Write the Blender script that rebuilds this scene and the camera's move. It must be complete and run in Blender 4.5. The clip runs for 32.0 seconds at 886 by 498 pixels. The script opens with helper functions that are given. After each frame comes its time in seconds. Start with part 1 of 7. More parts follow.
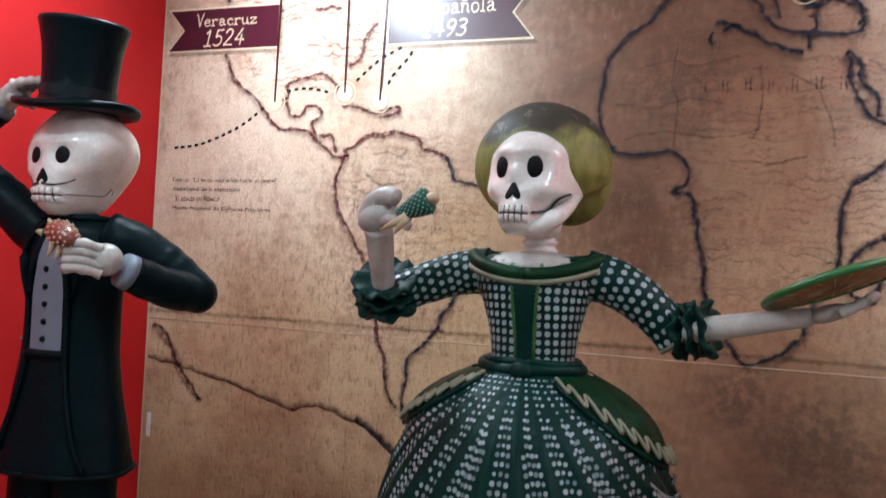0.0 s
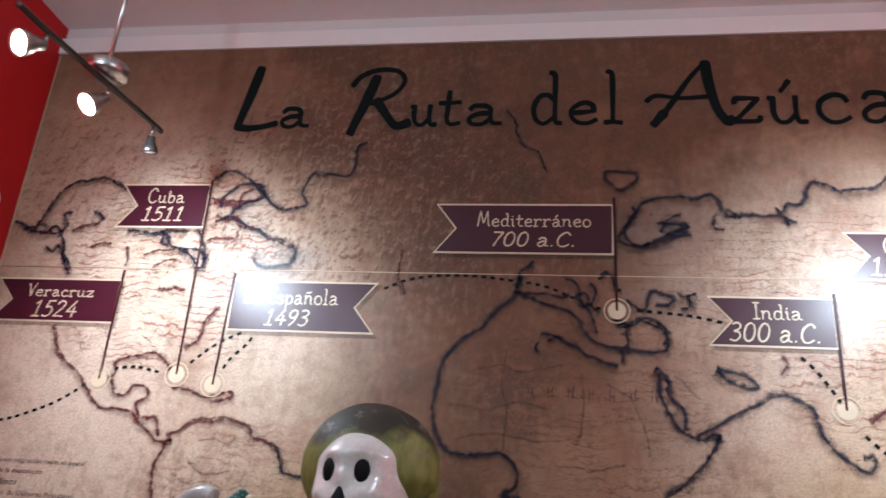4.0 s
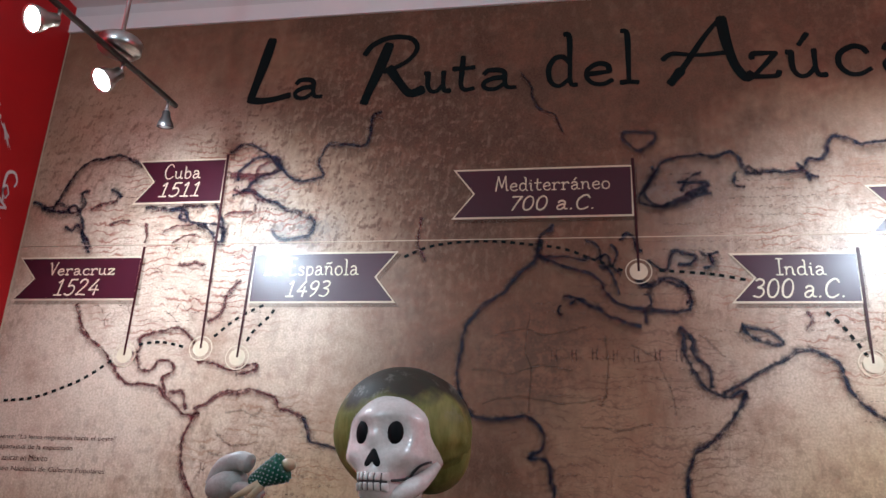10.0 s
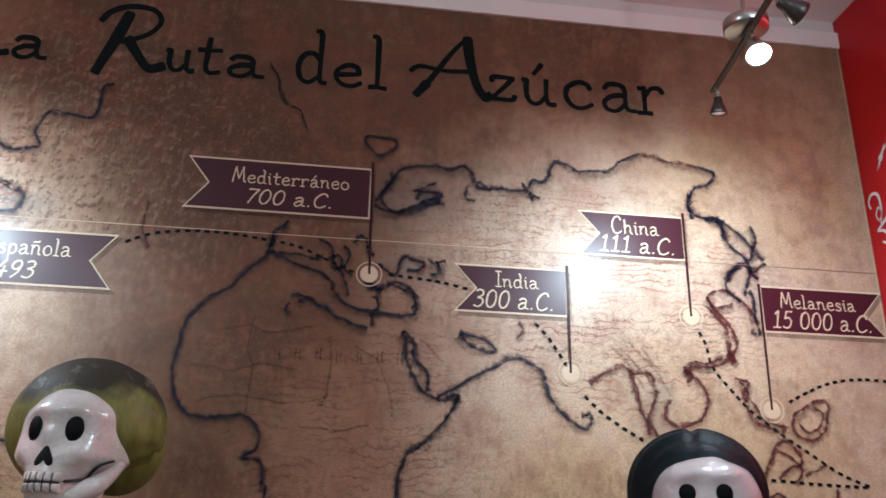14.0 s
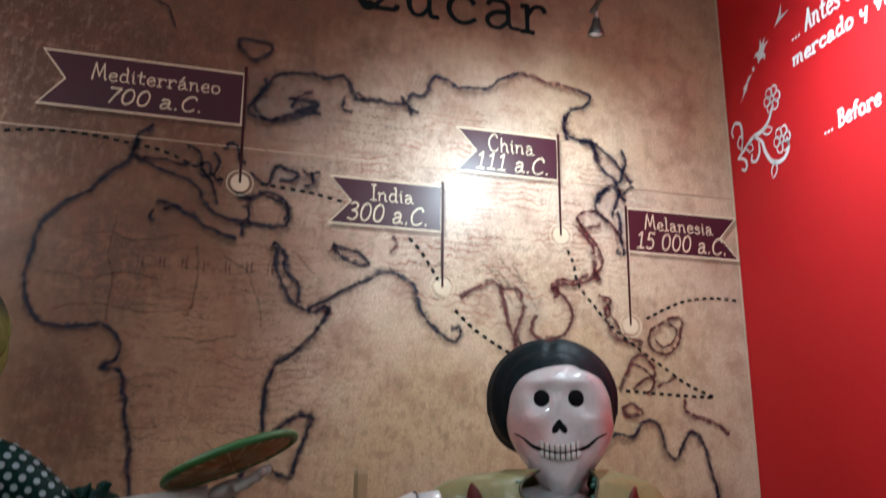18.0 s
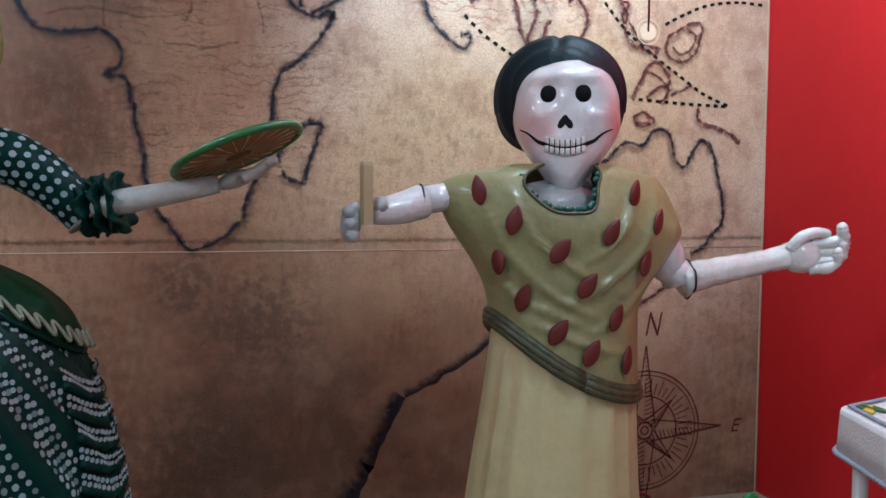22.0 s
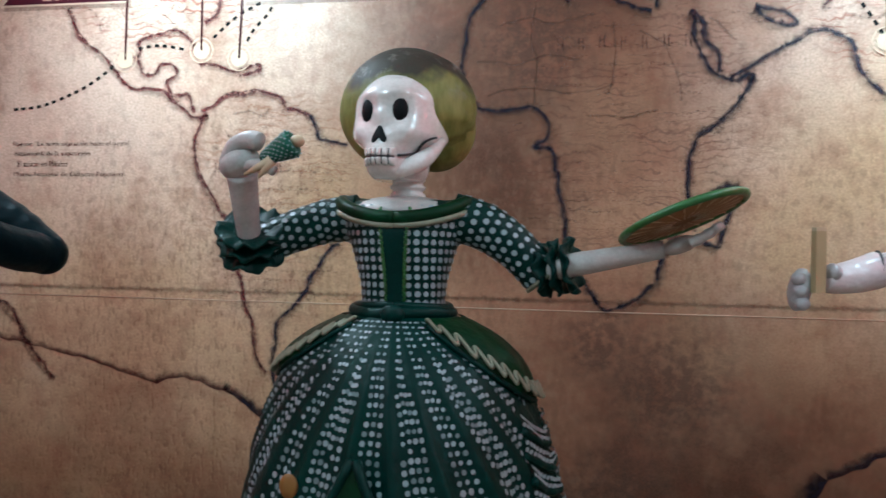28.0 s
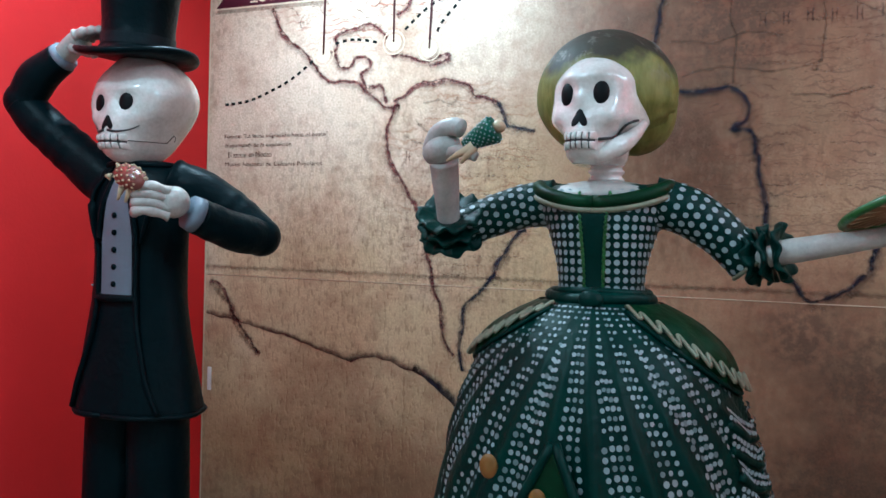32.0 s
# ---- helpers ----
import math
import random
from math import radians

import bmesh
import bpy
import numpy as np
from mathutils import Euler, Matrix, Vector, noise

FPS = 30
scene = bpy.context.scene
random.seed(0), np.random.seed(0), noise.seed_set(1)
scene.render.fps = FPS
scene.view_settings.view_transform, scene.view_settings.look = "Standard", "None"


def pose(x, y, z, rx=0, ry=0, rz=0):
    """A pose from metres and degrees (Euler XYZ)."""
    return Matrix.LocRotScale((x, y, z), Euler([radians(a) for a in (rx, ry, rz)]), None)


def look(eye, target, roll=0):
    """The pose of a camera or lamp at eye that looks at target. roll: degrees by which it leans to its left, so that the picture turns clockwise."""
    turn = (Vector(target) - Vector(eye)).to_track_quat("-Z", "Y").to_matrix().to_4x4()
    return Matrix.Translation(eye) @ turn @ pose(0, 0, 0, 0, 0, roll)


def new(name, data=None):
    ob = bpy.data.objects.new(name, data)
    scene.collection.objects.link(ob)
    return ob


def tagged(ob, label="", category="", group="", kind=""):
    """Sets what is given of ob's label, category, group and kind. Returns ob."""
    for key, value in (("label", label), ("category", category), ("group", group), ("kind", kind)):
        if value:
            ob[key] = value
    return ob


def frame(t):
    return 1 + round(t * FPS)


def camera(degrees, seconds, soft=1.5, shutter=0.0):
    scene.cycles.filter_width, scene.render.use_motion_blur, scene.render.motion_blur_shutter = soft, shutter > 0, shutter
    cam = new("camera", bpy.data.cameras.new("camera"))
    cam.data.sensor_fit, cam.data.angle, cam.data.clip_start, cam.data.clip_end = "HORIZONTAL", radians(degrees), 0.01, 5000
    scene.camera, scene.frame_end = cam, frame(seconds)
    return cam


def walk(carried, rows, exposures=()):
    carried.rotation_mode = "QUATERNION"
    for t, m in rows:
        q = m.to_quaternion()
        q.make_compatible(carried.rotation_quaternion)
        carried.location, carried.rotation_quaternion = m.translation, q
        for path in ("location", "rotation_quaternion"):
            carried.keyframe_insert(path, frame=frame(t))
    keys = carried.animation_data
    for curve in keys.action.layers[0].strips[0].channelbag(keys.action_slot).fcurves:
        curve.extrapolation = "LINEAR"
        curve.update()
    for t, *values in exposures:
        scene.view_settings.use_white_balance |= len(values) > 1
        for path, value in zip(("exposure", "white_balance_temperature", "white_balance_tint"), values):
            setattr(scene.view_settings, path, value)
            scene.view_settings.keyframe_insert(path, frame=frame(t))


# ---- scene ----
cam = camera(57.1, 32.0, shutter=0.6)
PATH = [
    (0, (0.023, 0.004, 1.317), (-0.655, 1.884, 1.366), 2.9),
    (0.5, (0.027, 0.002, 1.319), (-0.634, 1.883, 1.477), 2.9),
    (1, (0.025, -0.003, 1.331), (-0.61, 1.871, 1.62), 3.1),
    (1.5, (0.029, -0.008, 1.337), (-0.585, 1.854, 1.732), 3.4),
    (2, (0.026, -0.019, 1.344), (-0.552, 1.83, 1.843), 3.8),
    (2.5, (0.034, -0.029, 1.348), (-0.513, 1.804, 1.933), 4.4),
    (3, (0.036, -0.037, 1.345), (-0.448, 1.784, 2.015), 4.9),
    (3.5, (0.045, -0.034, 1.351), (-0.369, 1.786, 2.068), 5.0),
    (4, (0.052, -0.018, 1.366), (-0.271, 1.814, 2.1), 4.4),
    (4.5, (0.065, 0.006, 1.361), (-0.199, 1.839, 2.115), 4.0),
    (6.5, (0.046, -0.02, 1.35), (-0.173, 1.818, 2.109), 2.3),
    (7, (0.032, -0.01, 1.345), (-0.231, 1.829, 2.089), 2.2),
    (7.5, (0.017, -0.003, 1.341), (-0.279, 1.838, 2.065), 2.1),
    (8, (0.012, -0.002, 1.338), (-0.312, 1.842, 2.043), 2.2),
    (8.5, (0.01, -0.001, 1.336), (-0.329, 1.844, 2.029), 2.4),
    (9, (0.006, -0.005, 1.338), (-0.34, 1.842, 2.022), 2.6),
    (9.5, (0.008, -0.007, 1.336), (-0.341, 1.841, 2.016), 2.7),
    (10, (0.01, -0.007, 1.337), (-0.335, 1.844, 2.011), 2.8),
    (10.5, (0.016, -0.008, 1.338), (-0.317, 1.847, 2.007), 3.0),
    (11, (0.032, -0.006, 1.338), (-0.263, 1.856, 2.006), 3.1),
    (11.5, (0.053, -0.007, 1.343), (-0.174, 1.864, 2.01), 3.0),
    (12, (0.073, 0.003, 1.343), (-0.039, 1.885, 2.013), 2.6),
    (12.5, (0.091, 0.013, 1.34), (0.09, 1.895, 2.015), 2.1),
    (13, (0.109, 0.016, 1.342), (0.212, 1.895, 2.021), 1.7),
    (13.5, (0.114, 0.022, 1.342), (0.285, 1.892, 2.029), 1.5),
    (14, (0.124, 0.021, 1.341), (0.353, 1.882, 2.036), 1.3),
    (14.5, (0.137, 0.019, 1.345), (0.417, 1.872, 2.043), 1.2),
    (15, (0.143, 0.023, 1.339), (0.493, 1.861, 2.047), 0.9),
    (15.5, (0.145, 0.016, 1.36), (0.553, 1.845, 2.06), 0.8),
    (17.5, (0.179, 0.028, 1.33), (0.695, 1.852, 1.966), 0.3),
    (18, (0.185, 0.039, 1.312), (0.693, 1.902, 1.832), 0.5),
    (18.5, (0.194, 0.047, 1.291), (0.697, 1.941, 1.688), 0.7),
    (19, (0.203, 0.056, 1.272), (0.708, 1.972, 1.538), 0.8),
    (19.5, (0.207, 0.058, 1.258), (0.719, 1.985, 1.423), 0.7),
    (20, (0.217, 0.064, 1.241), (0.734, 1.995, 1.299), 0.6),
    (20.5, (0.228, 0.071, 1.227), (0.745, 2.003, 1.205), 0.5),
    (21, (0.232, 0.067, 1.22), (0.745, 1.998, 1.135), 0.4),
    (21.5, (0.232, 0.066, 1.214), (0.737, 1.998, 1.106), 0.2),
    (22, (0.227, 0.063, 1.218), (0.713, 1.999, 1.098), 0.3),
    (22.5, (0.215, 0.056, 1.215), (0.666, 2.001, 1.101), 0.3),
    (23, (0.198, 0.051, 1.213), (0.59, 2.009, 1.113), 0.4),
    (23.5, (0.186, 0.045, 1.216), (0.511, 2.017, 1.134), 0.4),
    (24, (0.169, 0.043, 1.22), (0.42, 2.026, 1.164), 0.6),
    (24.5, (0.156, 0.04, 1.223), (0.34, 2.032, 1.193), 0.8),
    (25, (0.139, 0.035, 1.229), (0.243, 2.032, 1.226), 0.9),
    (25.5, (0.121, 0.029, 1.231), (0.153, 2.029, 1.246), 1.1),
    (27.5, (0.039, 0.013, 1.228), (-0.241, 1.994, 1.244), 1.1),
    (28, (0.024, 0.01, 1.228), (-0.342, 1.976, 1.243), 1.1),
    (28.5, (0.009, 0.006, 1.228), (-0.454, 1.952, 1.244), 1.1),
    (29, (-0.002, 0.005, 1.23), (-0.547, 1.929, 1.246), 1.1),
    (29.5, (-0.015, 0.002, 1.229), (-0.643, 1.901, 1.249), 1.1),
    (30, (-0.023, -0.002, 1.225), (-0.712, 1.876, 1.251), 1.3),
    (30.5, (-0.031, -0.009, 1.225), (-0.769, 1.85, 1.251), 1.5),
    (31, (-0.037, -0.009, 1.226), (-0.802, 1.838, 1.245), 1.7),
    (31.5, (-0.044, -0.013, 1.224), (-0.822, 1.83, 1.224), 1.7),
    (32, (-0.045, -0.014, 1.218), (-0.803, 1.837, 1.195), 1.5),
]
walk(cam, [(t, look(eye, target, roll)) for t, eye, target, roll in PATH],
     [(0, 0.42, 6350, 0), (1.5, 0.1, 6600, 6), (4, -0.16, 6450, 7), (7, -0.2, 6300, 5), (9, -0.24, 6250, 6), (12, -0.36, 6200, 2), (15, -0.32, 6500, 2), (18, -0.4, 6500, 0), (20, -0.2, 6300, 1), (22, 0.24, 5650, -4), (23.5, 0.24, 5600, -9), (25, 0.22, 6350, -3), (28, 0.28, 5900, -6), (30, 0.46, 5700, -9), (32, 0.45, 5400, -13)])

# ---- light ----
world = bpy.data.worlds.new("room_world")
scene.world = world
world.use_nodes = True
world.node_tree.nodes["Background"].inputs[0].default_value = (0.9, 0.85, 0.8, 1)
world.node_tree.nodes["Background"].inputs[1].default_value = 0.05


def spot(name, eye, target, watts, degrees, blend=0.6, radius=0.03, colour=(0.84, 0.985, 1.16)):
    lamp = bpy.data.lights.new(name, "SPOT")
    lamp.energy, lamp.spot_size, lamp.spot_blend, lamp.shadow_soft_size, lamp.color = watts, radians(degrees), blend, radius, colour
    ob = new(name, lamp)
    ob.matrix_world = look(eye, target)
    return ob


spot("spot_light", (-1.58, 2.15, 2.68), (-1.45, 3.0, 2.25), 100, 112, 1.0, 0.04)
spot("spot_light", (1.34, 2.13, 2.70), (1.3, 3.0, 2.3), 94, 116, 1.0, 0.04)
spot("spot_light", (-1.60, 2.14, 2.72), (-1.2, 1.2, 1.0), 70, 130, 0.9)
spot("spot_light", (1.42, 2.10, 2.86), (1.1, 1.2, 1.0), 70, 130, 0.9)
spot("spot_light", (-1.80, 1.90, 2.82), (-2.45, 1.7, 2.3), 75, 140, 1.0)
spot("spot_light", (1.60, 1.92, 2.93), (2.33, 1.9, 2.5), 125, 140, 1.0)
# two fill lights added out of view, to brighten statues and ceiling
for gx, watts in ((-1.6, 54), (1.6, 44)):
    fill_lamp = bpy.data.lights.new("added_fill_light", "POINT")
    fill_lamp.energy, fill_lamp.shadow_soft_size, fill_lamp.color = watts, 0.10, (0.82, 0.99, 1.17)
    new("added_fill_light", fill_lamp).location = (gx, 0.2, 2.94)

# ---- materials ----
def material(name, colour, rough=0.5, metal=0.0, second=None, scale=8.0, amount=0.5, bump=0.0, bump_scale=60.0, coat=0.0, emit=0.0, shine=0.5):
    """A plain surface with two scales of variation and a fine relief."""
    m = bpy.data.materials.new(name)
    m.use_nodes = True
    nt = m.node_tree
    b = nt.nodes["Principled BSDF"]
    b.inputs["Roughness"].default_value, b.inputs["Metallic"].default_value = rough, metal
    b.inputs["Coat Weight"].default_value = coat
    b.inputs["Specular IOR Level"].default_value = shine
    b.inputs["Coat Roughness"].default_value = 0.12
    co = nt.nodes.new("ShaderNodeTexCoord")
    n1, n2 = nt.nodes.new("ShaderNodeTexNoise"), nt.nodes.new("ShaderNodeTexNoise")
    n1.inputs["Scale"].default_value, n1.inputs["Detail"].default_value = scale, 6
    n2.inputs["Scale"].default_value, n2.inputs["Detail"].default_value = scale * 9, 3
    for n in (n1, n2):
        nt.links.new(co.outputs["Object"], n.inputs["Vector"])
    add = nt.nodes.new("ShaderNodeMath")
    add.operation = "MULTIPLY_ADD"
    nt.links.new(n2.outputs["Fac"], add.inputs[0])
    add.inputs[1].default_value = 0.4
    nt.links.new(n1.outputs["Fac"], add.inputs[2])
    ramp = nt.nodes.new("ShaderNodeMapRange")
    ramp.inputs["From Min"].default_value, ramp.inputs["From Max"].default_value = 0.45, 0.95
    ramp.inputs["To Max"].default_value = amount
    nt.links.new(add.outputs[0], ramp.inputs["Value"])
    mix = nt.nodes.new("ShaderNodeMix")
    mix.data_type = "RGBA"
    mix.inputs["A"].default_value = (*colour, 1)
    mix.inputs["B"].default_value = (*(second or [c * 0.6 for c in colour]), 1)
    nt.links.new(ramp.outputs["Result"], mix.inputs["Factor"])
    nt.links.new(mix.outputs["Result"], b.inputs["Base Color"])
    if bump:
        n3, bp = nt.nodes.new("ShaderNodeTexNoise"), nt.nodes.new("ShaderNodeBump")
        n3.inputs["Scale"].default_value, n3.inputs["Detail"].default_value = bump_scale, 4
        nt.links.new(co.outputs["Object"], n3.inputs["Vector"])
        bp.inputs["Strength"].default_value, bp.inputs["Distance"].default_value = bump, 0.01
        nt.links.new(n3.outputs["Fac"], bp.inputs["Height"])
        nt.links.new(bp.outputs["Normal"], b.inputs["Normal"])
    if emit:
        b.inputs["Emission Color"].default_value, b.inputs["Emission Strength"].default_value = (1, 0.97, 0.92, 1), emit
    return m


class Nodes:
    """Short hand for building a node tree."""

    def __init__(self, m):
        self.nt = m.node_tree
        self.co = self.nt.nodes.new("ShaderNodeTexCoord").outputs["Object"]

    def put(self, socket, value):
        if isinstance(value, bpy.types.NodeSocket):
            self.nt.links.new(value, socket)
        else:
            socket.default_value = value

    def noise(self, scale, detail=4, stretch=(1, 1, 1), shift=(0, 0, 0), rough=0.5, dist=0.0):
        mp, n = self.nt.nodes.new("ShaderNodeMapping"), self.nt.nodes.new("ShaderNodeTexNoise")
        mp.inputs["Scale"].default_value, mp.inputs["Location"].default_value = stretch, shift
        self.nt.links.new(self.co, mp.inputs["Vector"])
        self.nt.links.new(mp.outputs[0], n.inputs["Vector"])
        n.inputs["Scale"].default_value, n.inputs["Detail"].default_value = scale, detail
        n.inputs["Roughness"].default_value, n.inputs["Distortion"].default_value = rough, dist
        return n.outputs["Fac"]

    def span(self, v, a, b, c=0.0, d=1.0, smooth=False):
        n = self.nt.nodes.new("ShaderNodeMapRange")
        if smooth:
            n.interpolation_type = "SMOOTHSTEP"
        for k, x in zip(("From Min", "From Max", "To Min", "To Max"), (a, b, c, d)):
            n.inputs[k].default_value = x
        self.put(n.inputs["Value"], v)
        return n.outputs["Result"]

    def math(self, op, a, b=0.0):
        n = self.nt.nodes.new("ShaderNodeMath")
        n.operation = op
        self.put(n.inputs[0], a)
        self.put(n.inputs[1], b)
        return n.outputs[0]

    def mix(self, f, a, b, blend="MIX"):
        n = self.nt.nodes.new("ShaderNodeMix")
        n.data_type, n.blend_type = "RGBA", blend
        self.put(n.inputs["Factor"], f)
        self.put(n.inputs["A"], a if not isinstance(a, tuple) else (*a, 1))
        self.put(n.inputs["B"], b if not isinstance(b, tuple) else (*b, 1))
        return n.outputs["Result"]

    def blob(self, x, z, rx, rz):
        """1 in the middle of an ellipse on the wall, fading to 0 at its edge."""
        mp, g = self.nt.nodes.new("ShaderNodeMapping"), self.nt.nodes.new("ShaderNodeTexGradient")
        g.gradient_type = "SPHERICAL"
        mp.inputs["Scale"].default_value, mp.inputs["Location"].default_value = (1 / rx, 0, 1 / rz), (-x / rx, 0, -z / rz)
        self.nt.links.new(self.co, mp.inputs["Vector"])
        self.nt.links.new(mp.outputs[0], g.inputs[0])
        return g.outputs["Fac"]


def parchment():
    """The printed old-map ground: tan leather-like paper, brown stains, pits and faint strokes, under a satin film."""
    m = bpy.data.materials.new("map_print")
    m.use_nodes = True
    n = Nodes(m)
    b = m.node_tree.nodes["Principled BSDF"]
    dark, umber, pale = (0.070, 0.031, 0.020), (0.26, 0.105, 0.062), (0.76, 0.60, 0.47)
    cloud = n.math("ADD", n.math("MULTIPLY", n.noise(0.9, 6, shift=(3, 0, 1), rough=0.6), 0.55), n.math("MULTIPLY", n.noise(4.0, 9, shift=(1, 0, 6), rough=0.68), 0.45))
    base = n.mix(n.span(cloud, 0.36, 0.64), (0.50, 0.305, 0.185), (0.29, 0.145, 0.083))
    # the paper drifts from straw to rust
    base = n.mix(n.span(n.noise(0.8, 4, shift=(9, 0, 4), rough=0.6), 0.42, 0.66, 0, 0.5), base, (0.57, 0.42, 0.25))
    base = n.mix(n.span(n.noise(1.1, 5, shift=(4, 0, 11), rough=0.62), 0.46, 0.70, 0, 0.42), base, (0.40, 0.17, 0.10))
    # pale paper over the Americas, Asia and the oceans, lightened further for the lamp pools
    for x, z, rx, rz, f in ((-2.1, 1.45, 1.4, 1.2, 1.7), (-1.6, 2.35, 1.0, 0.95, 1.5), (-0.95, 2.1, 0.5, 0.5, 0.7), (1.3, 2.2, 1.2, 0.85, 1.6), (0.95, 1.5, 0.8, 0.75, 1.3), (2.1, 1.3, 0.9, 1.0, 1.1), (0.8, 2.6, 0.75, 0.5, 0.9), (-1.4, 0.75, 1.0, 0.6, 0.5), (1.95, 2.9, 0.9, 0.8, 0.9), (-2.0, 2.95, 0.8, 0.6, 0.6)):
        wob = n.math("MULTIPLY", n.blob(x, z, rx, rz), n.span(n.noise(1.9, 8, shift=(z, 0, x), rough=0.66), 0.3, 0.7, 0.25, 1.6))
        base = n.mix(n.math("MINIMUM", n.math("MULTIPLY", wob, f), 0.8), base, pale)
    # straw-coloured ground in the south
    for x, z, rx, rz, f in ((-1.9, 0.6, 1.2, 1.0, 1.4), (1.5, 1.45, 1.0, 0.9, 1.2), (-0.9, 1.25, 0.5, 0.6, 0.9), (0.7, 1.3, 0.6, 0.6, 0.8), (1.9, 3.0, 0.8, 0.7, 0.8)):
        wob = n.math("MULTIPLY", n.blob(x, z, rx, rz), n.span(n.noise(2.2, 7, shift=(z, 0, x + 3), rough=0.66), 0.3, 0.7, 0.4, 1.5))
        base = n.mix(n.math("MINIMUM", n.math("MULTIPLY", wob, f), 0.7), base, (0.60, 0.435, 0.235))
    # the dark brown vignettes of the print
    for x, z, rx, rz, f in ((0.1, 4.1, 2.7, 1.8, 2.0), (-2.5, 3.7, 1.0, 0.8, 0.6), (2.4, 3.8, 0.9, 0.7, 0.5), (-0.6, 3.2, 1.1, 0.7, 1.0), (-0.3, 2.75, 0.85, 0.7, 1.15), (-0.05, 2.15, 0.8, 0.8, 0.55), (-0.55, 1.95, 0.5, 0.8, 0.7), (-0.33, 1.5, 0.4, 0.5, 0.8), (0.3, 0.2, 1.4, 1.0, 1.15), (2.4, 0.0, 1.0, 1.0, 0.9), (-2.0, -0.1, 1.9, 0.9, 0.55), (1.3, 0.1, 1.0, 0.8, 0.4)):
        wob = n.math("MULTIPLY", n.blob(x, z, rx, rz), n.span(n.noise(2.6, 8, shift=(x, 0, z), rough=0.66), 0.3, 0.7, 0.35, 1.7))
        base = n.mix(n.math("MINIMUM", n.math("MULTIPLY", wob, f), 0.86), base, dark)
    # rusty mottling at two sizes
    rust = n.span(n.noise(6.5, 9, shift=(5, 0, 3), rough=0.72), 0.47, 0.66)
    base = n.mix(n.math("MULTIPLY", rust, 0.5), base, umber)
    fleck = n.span(n.noise(26, 6, shift=(2, 0, 2), rough=0.7), 0.54, 0.68)
    base = n.mix(n.math("MULTIPLY", fleck, 0.18), base, umber)
    # embossed grain of old leather: pits dark on one flank, pale on the other
    for scale, dx, amount, seed in ((13, 0.10, 0.17, 1), (36, 0.14, 0.24, 4)):
        area = n.span(n.noise(1.5, 5, shift=(7 + seed, 0, 2)), 0.42, 0.62, 0.12, 1.0)
        area = n.math("ADD", area, n.math("MULTIPLY", n.span(n.blob(-0.85, 2.8, 0.85, 0.75), 0.05, 0.5), 0.5))
        relief = n.math("SUBTRACT", n.noise(scale, 3, (1.15, 1, 0.75), (seed, 0, 0)), n.noise(scale, 3, (1.15, 1, 0.75), (seed + dx * 1.6 / scale * 4, 0, dx * 1.6 / scale * 4)))
        base = n.mix(n.math("MULTIPLY", n.math("MULTIPLY", n.span(relief, 0.035, 0.15), area), amount), base, (0.085, 0.045, 0.028))
        base = n.mix(n.math("MULTIPLY", n.math("MULTIPLY", n.span(relief, -0.04, -0.16), area), amount * 0.4), base, (0.60, 0.47, 0.33))
    # blistered pits: dark hollows with a lit rim, thickest over the north
    north = n.math("MAXIMUM", n.math("MAXIMUM", n.span(n.blob(-0.95, 2.85, 1.0, 0.6), 0.05, 0.4), n.span(n.blob(-2.2, 2.9, 0.6, 0.5), 0.1, 0.5, 0, 0.6)), n.span(n.blob(-1.25, 1.35, 0.55, 0.6), 0.1, 0.5, 0, 0.5))
    for scale, seed, gate in ((21, 3, 0.555), (38, 8, 0.575)):
        hollow = n.span(n.noise(scale, 2, (1.1, 1, 0.85), (seed, 0, 2)), gate, gate + 0.07)
        rim = n.span(n.noise(scale, 2, (1.1, 1, 0.85), (seed + 0.22 / scale, 0, 2 - 0.28 / scale)), gate, gate + 0.07)
        base = n.mix(n.math("MULTIPLY", n.math("MULTIPLY", n.math("MAXIMUM", n.math("SUBTRACT", rim, hollow), 0.0), north), 0.13), base, (0.66, 0.47, 0.33))
        base = n.mix(n.math("MULTIPLY", n.math("MULTIPLY", n.math("MAXIMUM", n.math("SUBTRACT", hollow, rim), 0.0), north), 0.75), base, (0.10, 0.045, 0.03))
    # upright pits and drips
    pit = n.span(n.noise(44, 2, (1.5, 1, 0.55), (0, 0, 4)), 0.69, 0.74)
    lit = n.span(n.noise(44, 2, (1.5, 1, 0.55), (0.006, 0, 4.003)), 0.69, 0.74)
    area = n.math("MAXIMUM", n.span(n.noise(1.3, 3, shift=(2, 0, 8)), 0.48, 0.64, 0, 0.45), n.span(n.blob(-1.7, 1.1, 0.9, 0.7), 0.1, 0.6, 0, 0.7))
    base = n.mix(n.math("MULTIPLY", n.math("MULTIPLY", n.math("MAXIMUM", n.math("SUBTRACT", lit, pit), 0.0), area), 0.35), base, (0.66, 0.53, 0.38))
    base = n.mix(n.math("MULTIPLY", n.math("MULTIPLY", pit, area), 0.6), base, (0.20, 0.075, 0.045))
    # coarse upright flecks in the south-west
    south = n.span(n.blob(-1.75, 0.8, 1.25, 0.95), 0.05, 0.55)
    fleck_lit = n.span(n.noise(46, 2, (1.4, 1, 0.5), (3.007, 0, 1.004)), 0.565, 0.62)
    fleck_dark = n.span(n.noise(46, 2, (1.4, 1, 0.5), (3, 0, 1)), 0.565, 0.62)
    base = n.mix(n.math("MULTIPLY", n.math("MULTIPLY", n.math("MAXIMUM", n.math("SUBTRACT", fleck_lit, fleck_dark), 0.0), south), 0.28), base, (0.74, 0.58, 0.34))
